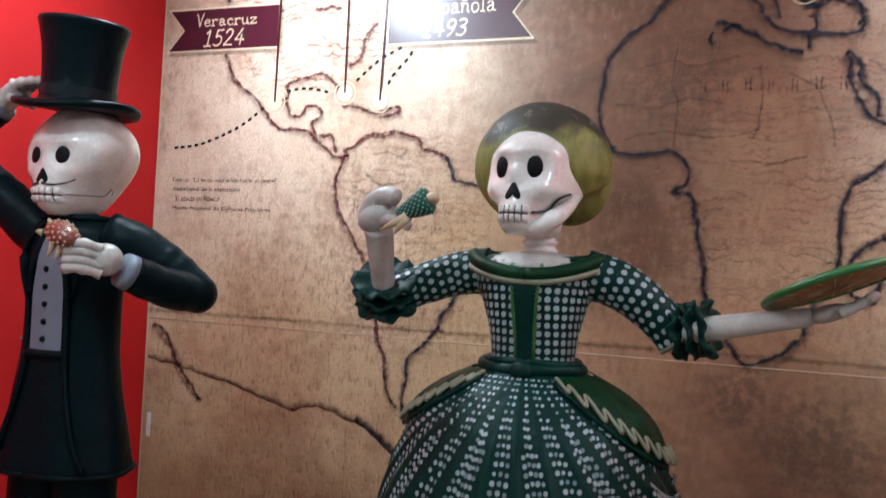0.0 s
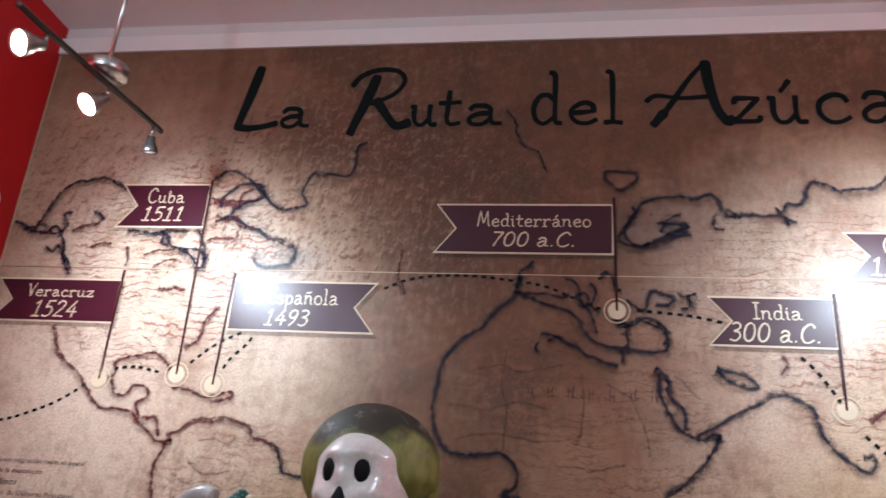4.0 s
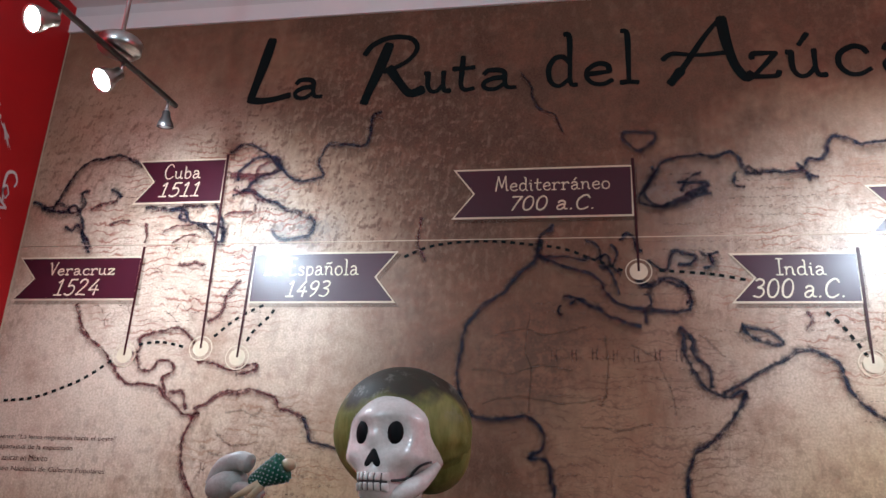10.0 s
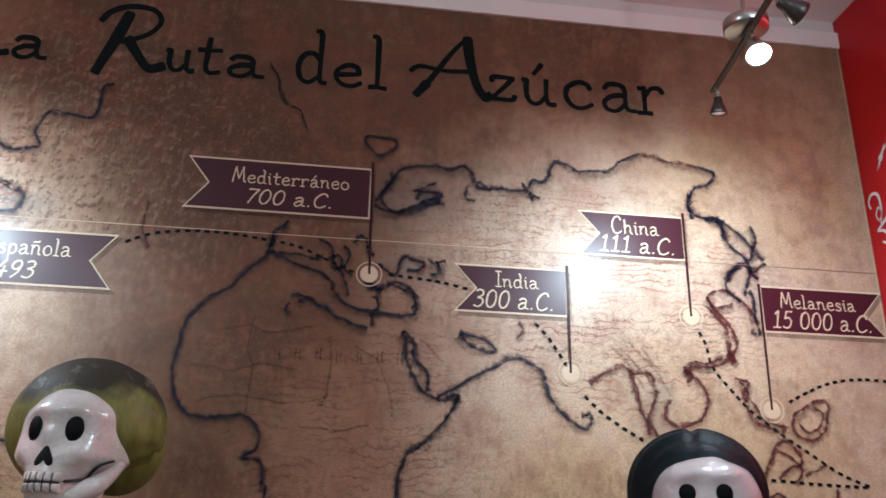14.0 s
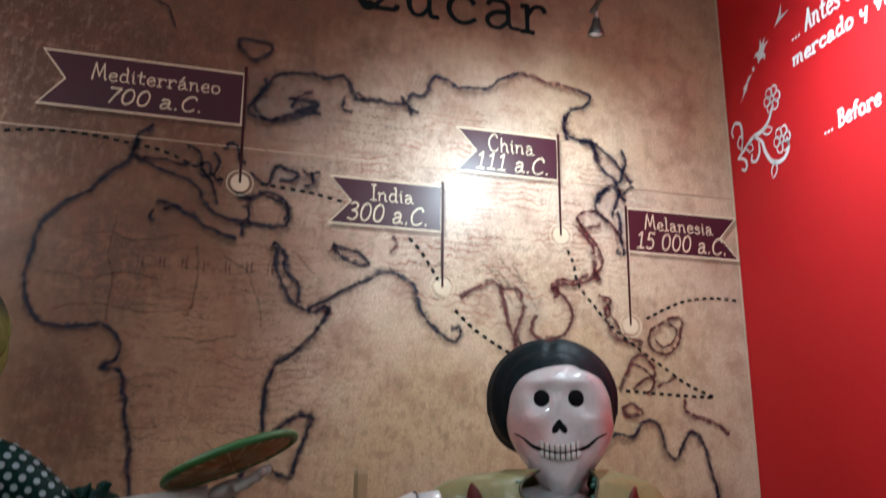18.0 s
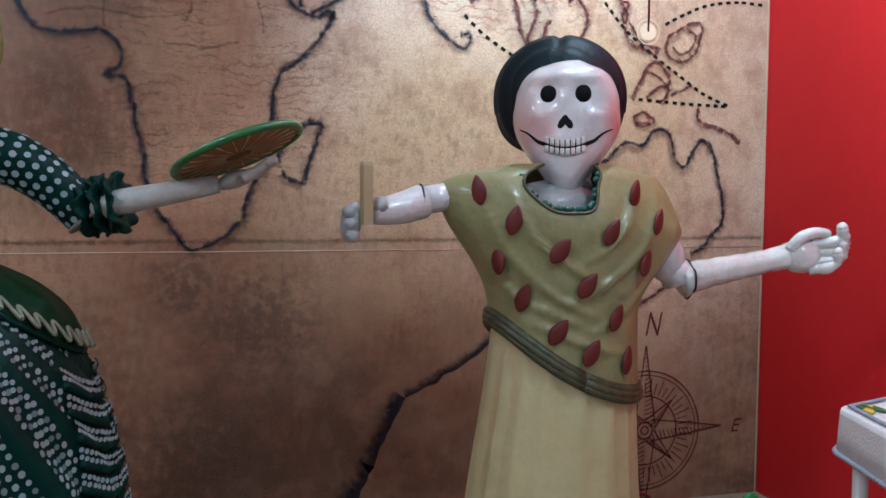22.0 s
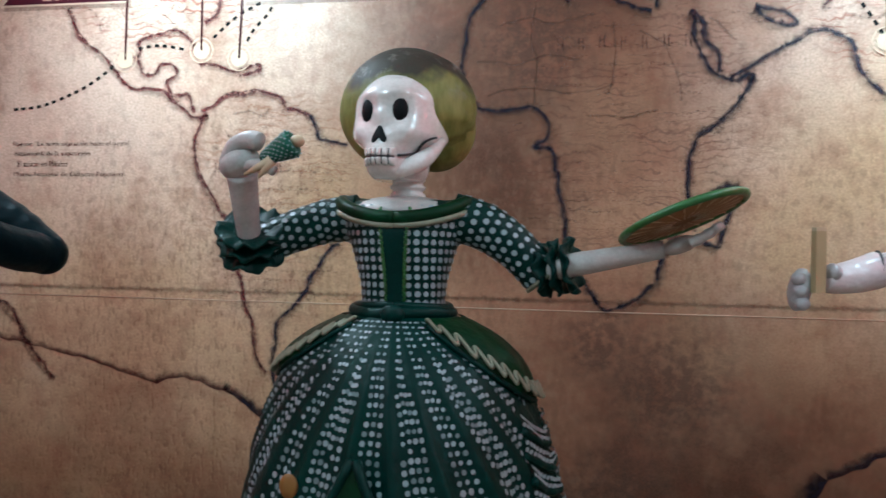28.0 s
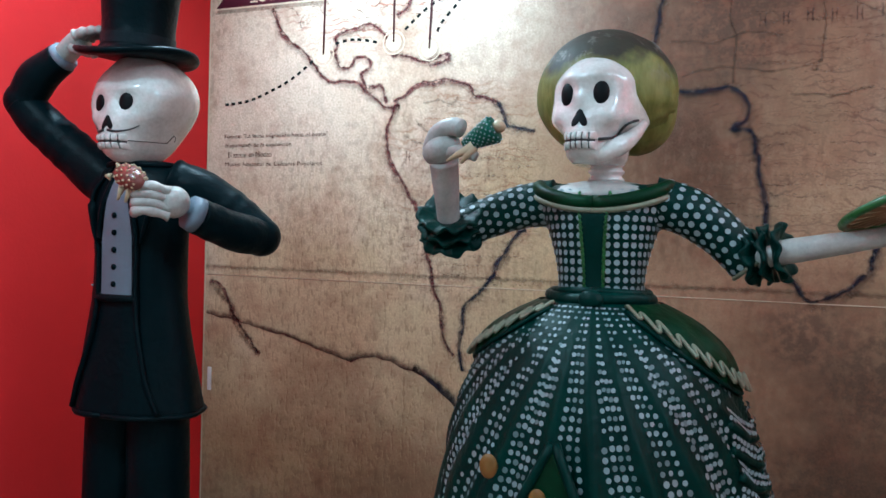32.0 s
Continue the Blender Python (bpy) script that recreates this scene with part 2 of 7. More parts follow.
    base = n.mix(n.math("MULTIPLY", n.math("MULTIPLY", fleck_dark, south), 0.36), base, (0.16, 0.075, 0.040))
    # washed blue inks along the northern shores
    for x, z, rx, rz, f in ((-1.15, 2.52, 0.22, 0.14, 0.9), (-1.35, 2.72, 0.2, 0.2, 0.5), (0.36, 2.66, 0.3, 0.2, 0.5), (0.42, 2.38, 0.22, 0.12, 0.5), (1.76, 2.45, 0.18, 0.25, 0.45), (1.3, 1.9, 0.14, 0.2, 0.5)):
        wash = n.math("MULTIPLY", n.blob(x, z, rx, rz), n.span(n.noise(11, 5, shift=(x, 0, z), rough=0.7), 0.4, 0.62, 0.2, 1.5))
        base = n.mix(n.math("MINIMUM", n.math("MULTIPLY", wash, f), 0.6), base, (0.21, 0.20, 0.19))
    # grey mould stains
    for x, z, r in ((0.3, 0.78, 0.3), (0.05, 0.92, 0.18), (0.12, 0.3, 0.34), (-0.2, 2.0, 0.3)):
        mould = n.math("MULTIPLY", n.blob(x, z, r, r), n.span(n.noise(24, 6, shift=(x, 0, z), rough=0.7), 0.42, 0.66))
        base = n.mix(n.math("MINIMUM", n.math("MULTIPLY", mould, 1.5), 0.55), base, (0.055, 0.04, 0.035))
    # faint strokes, like handwriting, over the lands
    lands = n.math("MAXIMUM", n.math("MAXIMUM", n.blob(0.15, 1.85, 0.85, 1.0), n.blob(1.15, 2.35, 1.0, 0.7)), n.math("MAXIMUM", n.blob(-1.65, 2.45, 0.8, 0.7), n.blob(-1.2, 1.4, 0.5, 0.7)))
    over = n.span(lands, 0.15, 0.5)
    for scale, stretch, seed, gate in ((16, (0.45, 1, 1.5), 1, 0.5), (22, (0.6, 1, 1.2), 9, 0.46), (13, (1.4, 1, 0.5), 5, 0.55)):
        wave = n.math("ABSOLUTE", n.math("SUBTRACT", n.noise(scale, 2, stretch, (seed, 0, 5)), 0.5))
        line = n.math("MULTIPLY", n.span(wave, 0.018, 0.006), n.span(n.noise(5.0, 3, (0.6, 1, 1.6), (4, 0, seed)), gate, gate + 0.06))
        base = n.mix(n.math("MULTIPLY", n.math("MULTIPLY", line, over), 0.28), base, (0.10, 0.042, 0.030))
    # engraved hatching, red over the Americas and Asia, brown over Africa
    sep = m.node_tree.nodes.new("ShaderNodeSeparateXYZ")
    n.put(sep.inputs[0], n.co)
    for x, z, rx, rz, pitch, ink, f in ((-1.65, 2.5, 0.75, 0.65, 34, (0.26, 0.062, 0.045), 0.8), (1.15, 2.3, 0.9, 0.6, 36, (0.30, 0.10, 0.06), 0.7), (-1.2, 1.5, 0.5, 0.5, 30, (0.28, 0.12, 0.06), 0.5), (0.1, 1.75, 0.6, 0.7, 32, (0.11, 0.055, 0.04), 0.5)):
        bend = n.math("MULTIPLY_ADD", sep.outputs["Z"], float(pitch))
        bend = n.math("ADD", bend, n.math("MULTIPLY", n.noise(3.5, 5, (1, 1, 1), (x, 0, z), rough=0.65), 7.0))
        saw = n.math("ABSOLUTE", n.math("SUBTRACT", n.math("FRACT", bend), 0.5))
        line = n.math("MULTIPLY", n.span(saw, 0.17, 0.06), n.span(n.noise(7, 4, (0.7, 1, 1.5), (z, 0, x)), 0.47, 0.56))
        base = n.mix(n.math("MULTIPLY", n.math("MULTIPLY", line, n.span(n.blob(x, z, rx, rz), 0.08, 0.4)), f), base, ink)
    # grain
    base = n.mix(n.span(n.noise(120, 3), 0.3, 0.7, 0, 0.4), base, (0.20, 0.125, 0.078))
    b.inputs["Specular IOR Level"].default_value = 0.19
    n.put(b.inputs["Base Color"], base)
    n.put(b.inputs["Roughness"], n.span(n.noise(5, 3), 0.3, 0.7, 0.29, 0.36))
    bp = m.node_tree.nodes.new("ShaderNodeBump")
    bp.inputs["Strength"].default_value, bp.inputs["Distance"].default_value = 0.15, 0.004
    n.put(bp.inputs["Height"], n.noise(9, 5))
    n.put(b.inputs["Normal"], bp.outputs["Normal"])
    return m


def ink_material(name, colour, cover, ragged=0.35, edge=0.9, one_side=False):
    """Printed ink that fades to its edges and breaks up along its length."""
    m = bpy.data.materials.new(name)
    m.use_nodes = True
    n = Nodes(m)
    nt = m.node_tree
    b, out = nt.nodes["Principled BSDF"], nt.nodes["Material Output"]
    b.inputs["Base Color"].default_value, b.inputs["Roughness"].default_value, b.inputs["Specular IOR Level"].default_value = (*colour, 1), 0.3, 0.2
    uv = nt.nodes.new("ShaderNodeUVMap")
    sep = nt.nodes.new("ShaderNodeSeparateXYZ")
    nt.links.new(uv.outputs[0], sep.inputs[0])
    across = n.math("SUBTRACT", 1.0, n.math("ABSOLUTE", n.math("SUBTRACT", n.math("MULTIPLY", sep.outputs["Y"], 2.0), 1.0)))
    if one_side:
        across = n.math("MULTIPLY", sep.outputs["Y"], 0.9)
    worn = n.math("ADD", across, n.span(n.noise(45, 4), 0.25, 0.75, -ragged, ragged))
    fac = n.math("MULTIPLY", n.span(worn, 0.12, edge, smooth=True), n.span(n.noise(7, 3), 0.3, 0.65, cover * 0.65, cover))
    clear, mix = nt.nodes.new("ShaderNodeBsdfTransparent"), nt.nodes.new("ShaderNodeMixShader")
    n.put(mix.inputs[0], fac)
    nt.links.new(clear.outputs[0], mix.inputs[1])
    nt.links.new(b.outputs[0], mix.inputs[2])
    nt.links.new(mix.outputs[0], out.inputs["Surface"])
    return m


MAP = parchment()
INK = {
    "blue": ink_material("ink_blue", (0.026, 0.028, 0.050), 0.82, 0.42, 1.2),
    "red": ink_material("ink_red", (0.16, 0.044, 0.046), 0.78, 0.55, 1.15),
    "rose": ink_material("ink_rose", (0.12, 0.022, 0.022), 1.0, 0.2, 0.5),
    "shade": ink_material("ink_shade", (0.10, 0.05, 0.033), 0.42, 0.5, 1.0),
    "cliff": ink_material("ink_cliff", (0.022, 0.018, 0.026), 1.0, 0.16, 0.8, True),
    "bluff": ink_material("ink_bluff", (0.085, 0.032, 0.028), 0.95, 0.2, 0.95, True),
    "rope": ink_material("ink_rope", (0.15, 0.08, 0.05), 0.42, 0.6, 1.0),
}
BLACK = material("ink_black", (0.006, 0.010, 0.010), 0.55, shine=0.08)
WINE = material("flag_wine", (0.052, 0.0065, 0.016), 0.34, second=(0.038, 0.005, 0.012), shine=0.36)
CREAM = material("flag_cream", (0.72, 0.58, 0.40), 0.4)
POLE = material("pole_brown", (0.048, 0.010, 0.012), 0.4, shine=0.15)
RED = material("red_paint", (0.54, 0.011, 0.016), 0.55, second=(0.42, 0.008, 0.012), scale=1.5, bump=0.08, bump_scale=90, shine=0.3)
WHITE = material("white_plaster", (0.74, 0.72, 0.70), 0.7, second=(0.62, 0.58, 0.56), scale=2, bump=0.1, bump_scale=40)
DECAL = material("white_vinyl", (0.80, 0.77, 0.77), 0.45)
CEILING = material("white_ceiling", (0.86, 0.84, 0.82), 0.8, second=(0.76, 0.73, 0.71), scale=1.5, bump=0.06, bump_scale=50)
FLOOR = material("floor_tile", (0.30, 0.22, 0.16), 0.4, scale=3)
SEAM = material("seam_edge", (0.60, 0.46, 0.32), 0.5)
STEEL = material("brushed_steel", (0.55, 0.54, 0.52), 0.3, 1.0, scale=30)
DARK_STEEL = material("dark_metal", (0.10, 0.09, 0.085), 0.35, 0.8)
BULB = material("lamp_glass", (1, 1, 1), 0.3, emit=60)
DIM = material("lamp_glass_side", (0.8, 0.78, 0.75), 0.2)

# ---- mesh tools ----
class Build:
    """Collects faces of several materials into one mesh."""

    def __init__(self):
        self.v, self.f, self.m, self.uv, self.mats = [], [], [], [], []

    def slot(self, mat):
        if mat not in self.mats:
            self.mats.append(mat)
        return self.mats.index(mat)

    def grid(self, rows, mat, wrap=False, cap=(False, False)):
        """Rows of equally many points, joined by quads; wrap closes each row."""
        s, base, n = self.slot(mat), len(self.v), len(rows[0])
        for r in rows:
            self.v.extend(tuple(p) for p in r)
        for i in range(len(rows) - 1):
            for j in range(n if wrap else n - 1):
                k = (j + 1) % n
                self.f.append((base + i * n + j, base + i * n + k, base + (i + 1) * n + k, base + (i + 1) * n + j))
                self.m.append(s)
                u0, u1 = i / (len(rows) - 1), (i + 1) / (len(rows) - 1)
                v0, v1 = j / max(1, n - 1), (j + 1) / max(1, n - 1)
                self.uv.append(((u0, v0), (u0, v1), (u1, v1), (u1, v0)))
        for on, i in zip(cap, (0, len(rows) - 1)):
            if on:
                loop = [base + i * n + j for j in range(n)]
                self.poly_index(loop if i else loop[::-1], s)
        return self

    def poly_index(self, loop, s):
        self.f.append(tuple(loop))
        self.m.append(s)
        self.uv.append(tuple((0.5, 0.5) for _ in loop))

    def poly(self, pts, mat):
        base = len(self.v)
        self.v.extend(tuple(p) for p in pts)
        self.poly_index(range(base, base + len(pts)), self.slot(mat))
        return self

    def tube(self, path, radii, mat, seg=14, flat=1.0, caps=True, up=(0, 0, 1)):
        """A tube along a path; radii one number or one a point; flat squeezes it across."""
        path = [Vector(p) for p in path]
        if not hasattr(radii, "__len__"):
            radii = [radii] * len(path)
        radii, rows = [float(r) for r in radii], []
        for i, p in enumerate(path):
            d = (path[min(i + 1, len(path) - 1)] - path[max(i - 1, 0)]).normalized()
            side = d.cross(Vector(up))
            if side.length < 0.05:
                side = d.cross(Vector((1, 0, 0)))
            side.normalize()
            over = side.cross(d)
            rows.append([p + radii[i] * (math.cos(a) * side + flat * math.sin(a) * over) for a in (2 * math.pi * k / seg for k in range(seg))])
        return self.grid(rows, mat, True, (caps, caps))

    def ball(self, c, r, mat, turn=None, seg=20, rings=12, shape=None):
        """An ellipsoid; shape(unit point) may return a moved unit point."""
        rows = []
        for i in range(rings + 1):
            th = math.pi * min(max(i / rings, 0.004), 0.996)
            row = []
            for k in range(seg):
                a = 2 * math.pi * k / seg
                u = Vector((math.sin(th) * math.cos(a), math.sin(th) * math.sin(a), math.cos(th)))
                if shape:
                    u = shape(u)
                p = Vector((u.x * r[0], u.y * r[1], u.z * r[2]))
                row.append((turn @ p if turn else p) + Vector(c))
            rows.append(row[::-1])
        return self.grid(rows, mat, True, (True, True))

    def box(self, lo, hi, mat):
        x0, y0, z0 = lo
        x1, y1, z1 = hi
        for q in (((x0, y0, z0), (x0, y1, z0), (x1, y1, z0), (x1, y0, z0)), ((x0, y0, z1), (x1, y0, z1), (x1, y1, z1), (x0, y1, z1)),
                  ((x0, y0, z0), (x1, y0, z0), (x1, y0, z1), (x0, y0, z1)), ((x1, y1, z0), (x0, y1, z0), (x0, y1, z1), (x1, y1, z1)),
                  ((x0, y1, z0), (x0, y0, z0), (x0, y0, z1), (x0, y1, z1)), ((x1, y0, z0), (x1, y1, z0), (x1, y1, z1), (x1, y0, z1))):
            self.poly(q, mat)
        return self

    def dot(self, p, normal, r, mat, seg=8, lift=0.002, tall=1.0, up=(0, 0, 1)):
        """A small painted spot on a surface."""
        nn = Vector(normal).normalized()
        a = nn.cross(Vector(up))
        if a.length < 0.05:
            a = nn.cross(Vector((1, 0, 0)))
        a.normalize()
        b = a.cross(nn)
        c = Vector(p) + nn * lift
        self.poly([c + r * (math.cos(t) * a - tall * math.sin(t) * b) for t in (-2 * math.pi * k / seg for k in range(seg))], mat)
        return self

    def add_mesh(self, me, m, mat):
        base, s = len(self.v), self.slot(mat)
        self.v.extend(tuple(m @ v.co) for v in me.vertices)
        for p in me.polygons:
            self.poly_index([base + i for i in p.vertices], s)
        return self

    def done(self, name, parent=None, smooth=True, label="", category="", kind="", group=""):
        me = bpy.data.meshes.new(name)
        me.from_pydata(self.v, [], self.f)
        for mat in self.mats:
            me.materials.append(mat)
        me.polygons.foreach_set("material_index", self.m)
        uv = me.uv_layers.new(name="UVMap")
        uv.data.foreach_set("uv", [c for f in self.uv for q in f for c in q])
        me.polygons.foreach_set("use_smooth", [smooth] * len(me.polygons))
        me.update()
        ob = new(name, me)
        if parent:
            ob.parent = parent
        return tagged(ob, label, category, group, kind)


def smooth_line(pts, step=0.02):
    """A rounded line through the given points."""
    pts = [Vector(p) for p in pts]
    out = []
    for i in range(len(pts) - 1):
        a, b, c, d = pts[max(i - 1, 0)], pts[i], pts[i + 1], pts[min(i + 2, len(pts) - 1)]
        n = max(1, round((c - b).length / step))
        for k in range(n):
            t = k / n
            out.append(0.5 * ((2 * b) + (c - a) * t + (2 * a - 5 * b + 4 * c - d) * t * t + (3 * b - a - 3 * c + d) * t ** 3))
    return out + [pts[-1]]


def letters(text, shear=0.0, thin=0.0):
    """The mesh of one line of the built-in font, with its bounds."""
    cu = bpy.data.curves.new("letters", "FONT")
    cu.body, cu.shear, cu.resolution_u, cu.offset = text, shear, 4, -thin
    ob = bpy.data.objects.new("letters", cu)
    scene.collection.objects.link(ob)
    me = bpy.data.meshes.new_from_object(ob.evaluated_get(bpy.context.evaluated_depsgraph_get()))
    bpy.data.objects.remove(ob)
    xs, ys = [v.co.x for v in me.vertices], [v.co.y for v in me.vertices]
    return me, min(xs), max(xs), min(ys), max(ys)


def write(build, text, place, mat, shear=0.0, thin=0.0):
    """Letters fitted into a box on a wall; place(u, v) with u, v in 0..1 gives the pose of a corner."""
    me, x0, x1, y0, y1 = letters(text, shear, thin)
    s, base = build.slot(mat), len(build.v)
    build.v.extend(tuple(place((v.co.x - x0) / (x1 - x0), (v.co.y - y0) / (y1 - y0))) for v in me.vertices)
    for p in me.polygons:
        build.poly_index([base + i for i in p.vertices], s)


FACE = 3.0                       # the mural's face
LEFT, RIGHT, BACK, TOP = -2.45, 2.33, -3.2, 3.73


def on_mural(x0, x1, z0, z1, lift=0.003):
    return lambda u, v: (x0 + (x1 - x0) * u, FACE - lift, z0 + (z1 - z0) * v)


# ---- the room ----
def wall(name, lo, hi, mat, label):
    return Build().box(lo, hi, mat).done(name, None, False, label, "wall", "structure")


wall("wall_north", (LEFT - 0.2, FACE + 0.012, 0), (RIGHT + 0.2, FACE + 0.2, TOP), WHITE, "white plaster wall behind the printed map mural")
wall("wall_west", (LEFT - 0.2, 0.4, 0), (LEFT, FACE + 0.012, TOP), RED, "red painted wall with white flower decals")
wall("wall_east", (RIGHT, 0.4, 0), (RIGHT + 0.2, FACE + 0.012, TOP), RED, "red painted wall with white writing")
# unseen rear walls, their white assumed so that they bounce light to the ceiling
wall("wall_west_rear", (LEFT - 0.2, BACK - 0.2, 0), (LEFT, 0.4, TOP), WHITE, "unseen wall beside the viewer, kept white to bounce light")
wall("wall_east_rear", (RIGHT, BACK - 0.2, 0), (RIGHT + 0.2, 0.4, TOP), WHITE, "unseen wall beside the viewer, kept white to bounce light")
wall("wall_south", (LEFT, BACK - 0.2, 0), (RIGHT, BACK, TOP), WHITE, "unseen wall behind the viewer, kept white to bounce light")
wall("floor", (LEFT - 0.2, BACK - 0.2, -0.2), (RIGHT + 0.2, FACE + 0.2, 0), FLOOR, "brown tiled gallery floor")
wall("ceiling", (LEFT - 0.2, BACK - 0.2, TOP), (RIGHT + 0.2, FACE + 0.2, TOP + 0.2), CEILING, "white plaster ceiling")
wall("trim", (LEFT, FACE - 0.01, 3.575), (RIGHT, FACE + 0.012, 3.66), CEILING, "white moulding between mural and ceiling")

# ---- the mural ----
mural = tagged(new("wall_mural"), "brown printed antique world map mural of the sugar route", "mural")
SEAMS = (0.0, 1.034, 2.47, 3.575)
for z0, z1 in zip(SEAMS, SEAMS[1:]):
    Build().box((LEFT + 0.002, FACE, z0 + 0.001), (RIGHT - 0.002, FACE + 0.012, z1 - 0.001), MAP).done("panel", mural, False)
crease_shade = []
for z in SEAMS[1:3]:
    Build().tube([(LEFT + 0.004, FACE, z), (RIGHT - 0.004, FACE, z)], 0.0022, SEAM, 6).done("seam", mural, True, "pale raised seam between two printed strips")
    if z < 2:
        crease_shade.append(z + 0.036)
for x in (LEFT + 0.006, RIGHT - 0.012):
    Build().box((x, FACE - 0.002, 0.0), (x + 0.004, FACE, 3.57), SEAM).done("paper_edge", mural, False, "bare pale edge of the print")


def ribbon(build, line, width, mat, lift):
    rows = []
    for i, p in enumerate(line):
        d = (line[min(i + 1, len(line) - 1)] - line[max(i - 1, 0)]).normalized()
        side = Vector((-d.y, d.x)) * (width[i] if hasattr(width, "__len__") else width) * 0.5
        rows.append([(p.x + side.x * k, FACE - lift, p.y + side.y * k) for k in (1, 0.33, -0.33, -1)])
    build.grid(rows, mat)


# soft shade of the paper's crease, laid on as a flat dark ribbon
for z in crease_shade:
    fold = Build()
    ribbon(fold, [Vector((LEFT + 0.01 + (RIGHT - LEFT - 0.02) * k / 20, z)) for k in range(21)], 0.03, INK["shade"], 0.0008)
    fold.done("crease_shade", mural, False)


def coast(ink, width, pts):
    """One coastline: an uneven inked line."""
    line = smooth_line([(x, z, 0) for x, z in pts], 0.012)
    wob = [Vector((noise.noise((p.x * 14, p.y * 14, 1.3)), noise.noise((p.x * 14, p.y * 14, 7.7)))) for p in line]
    fine = [Vector((noise.noise((p.x * 45, p.y * 45, 2.3)), noise.noise((p.x * 45, p.y * 45, 8.7)))) for p in line]
    line = [Vector((p.x, p.y)) + 0.012 * w + 0.004 * q for p, w, q in zip(line, wob, fine)]
    b = Build()
    ribbon(b, line, [1.15 * width * (0.98 + 0.5 * noise.noise((p.x * 11, p.y * 11, 4)) + 0.14 * noise.noise((p.x * 50, p.y * 50, 6))) for p in line], INK[ink], 0.002)
    ob = b.done("coastline", mural, False)
    extra = []
    if ink in ("blue", "red"):
        extra.append(("smudge", [Vector((p.x + 0.012 * noise.noise((p.x * 6, p.y * 6, 3)), p.y - 0.008 + 0.02 * noise.noise((p.x * 5, p.y * 5, 9)))) for p in line], width * 2.6, "shade", 0.0012))
        extra.append(("second_stroke", [Vector((p.x + 0.016 * noise.noise((p.x * 9, p.y * 9, 5)), p.y + 0.016 * noise.noise((p.x * 9, p.y * 9, 15)))) for p in line], width * 0.7, ink, 0.0016))
    for name, path, wide, kind, lift in extra:
        b = Build()
        ribbon(b, path, wide, INK[kind], lift)
        b.done(name, ob, False)


def wash(ink, width, pts):
    """A torn edge: sharp below, its shade fading to the left of the way that it runs."""
    line = smooth_line([(x, z, 0) for x, z in pts], 0.012)
    line = [Vector((p.x + 0.008 * noise.noise((p.x * 22, p.y * 22, 3)), p.y + 0.010 * noise.noise((p.x * 22, p.y * 22, 9)))) for p in line]
    wide = [width * (0.75 + 0.8 * abs(noise.noise((p.x * 7, p.y * 7, 2)))) for p in line]
    inner = []
    for i, p in enumerate(line):
        d = (line[min(i + 1, len(line) - 1)] - line[max(i - 1, 0)]).normalized()
        inner.append(p + Vector((-d.y, d.x)) * wide[i] * 0.5)
    b = Build()
    ribbon(b, inner, wide, INK[ink], 0.0024)
    b.done("torn_edge", mural, False)


dash_mesh = bpy.data.meshes.new("route_dash")
dash_mesh.from_pydata([(x, y, z) for y in (0.0, 0.0015) for x, z in ((-0.0095, -0.0055), (0.0095, -0.0055), (0.0095, 0.0055), (-0.0095, 0.0055))], [],
                      [(0, 1, 2, 3), (7, 6, 5, 4), (0, 4, 5, 1), (1, 5, 6, 2), (2, 6, 7, 3), (3, 7, 4, 0)])
dash_mesh.materials.append(BLACK)


def dots(pts):
    """One dotted route: short dark dashes, one by one."""
    line = smooth_line([(x, z, 0) for x, z in pts], 0.004)
    run = 0.0
    for a, c in zip(line, line[1:]):
        run += (c - a).length
        if run > 0.034:
            run = 0.0
            dash = new("route_dash", dash_mesh)
            dash.parent = mural
            dash.location, dash.rotation_euler = (a.x, FACE - 0.0035, a.y), (0, -math.atan2(c.y - a.y, c.x - a.x), 0)


coast("blue", 0.026, [(-2.43, 2.68), (-2.37, 2.655), (-2.315, 2.67), (-2.27, 2.77), (-2.215, 2.855), (-2.115, 2.89), (-2, 2.885), (-1.905, 2.84)])
coast("blue", 0.026, [(-2.38, 2.65), (-2.28, 2.63), (-2.23, 2.66), (-2.18, 2.615), (-2.145, 2.51), (-2.105, 2.43)])
coast("red", 0.021, [(-2.11, 2.215), (-2.07, 2.105), (-2.035, 2.06), (-1.945, 2), (-1.885, 1.94), (-1.825, 1.885), (-1.735, 1.865), (-1.675, 1.865), (-1.63, 1.82), (-1.575, 1.775), (-1.535, 1.755), (-1.49, 1.765), (-1.505, 1.76), (-1.53, 1.705), (-1.54, 1.615), (-1.525, 1.54), (-1.475, 1.46), (-1.415, 1.37), (-1.355, 1.26), (-1.34, 1.15), (-1.31, 1.02), (-1.275, 0.91), (-1.26, 0.825), (-1.225, 0.76)])
coast("red", 0.021, [(-1.845, 1.99), (-1.785, 2.01), (-1.785, 2.07), (-1.7, 2.085), (-1.655, 2.105), (-1.6, 2.095), (-1.555, 2.035), (-1.535, 1.99)])
coast("red", 0.021, [(-1.795, 1.99), (-1.775, 1.945), (-1.72, 1.93), (-1.69, 1.965), (-1.64, 1.965), (-1.625, 1.93), (-1.665, 1.9), (-1.635, 1.855), (-1.575, 1.845), (-1.54, 1.775)])
coast("red", 0.021, [(-1.53, 1.965), (-1.46, 1.955), (-1.385, 1.94), (-1.29, 1.955), (-1.275, 1.935), (-1.36, 1.92)])
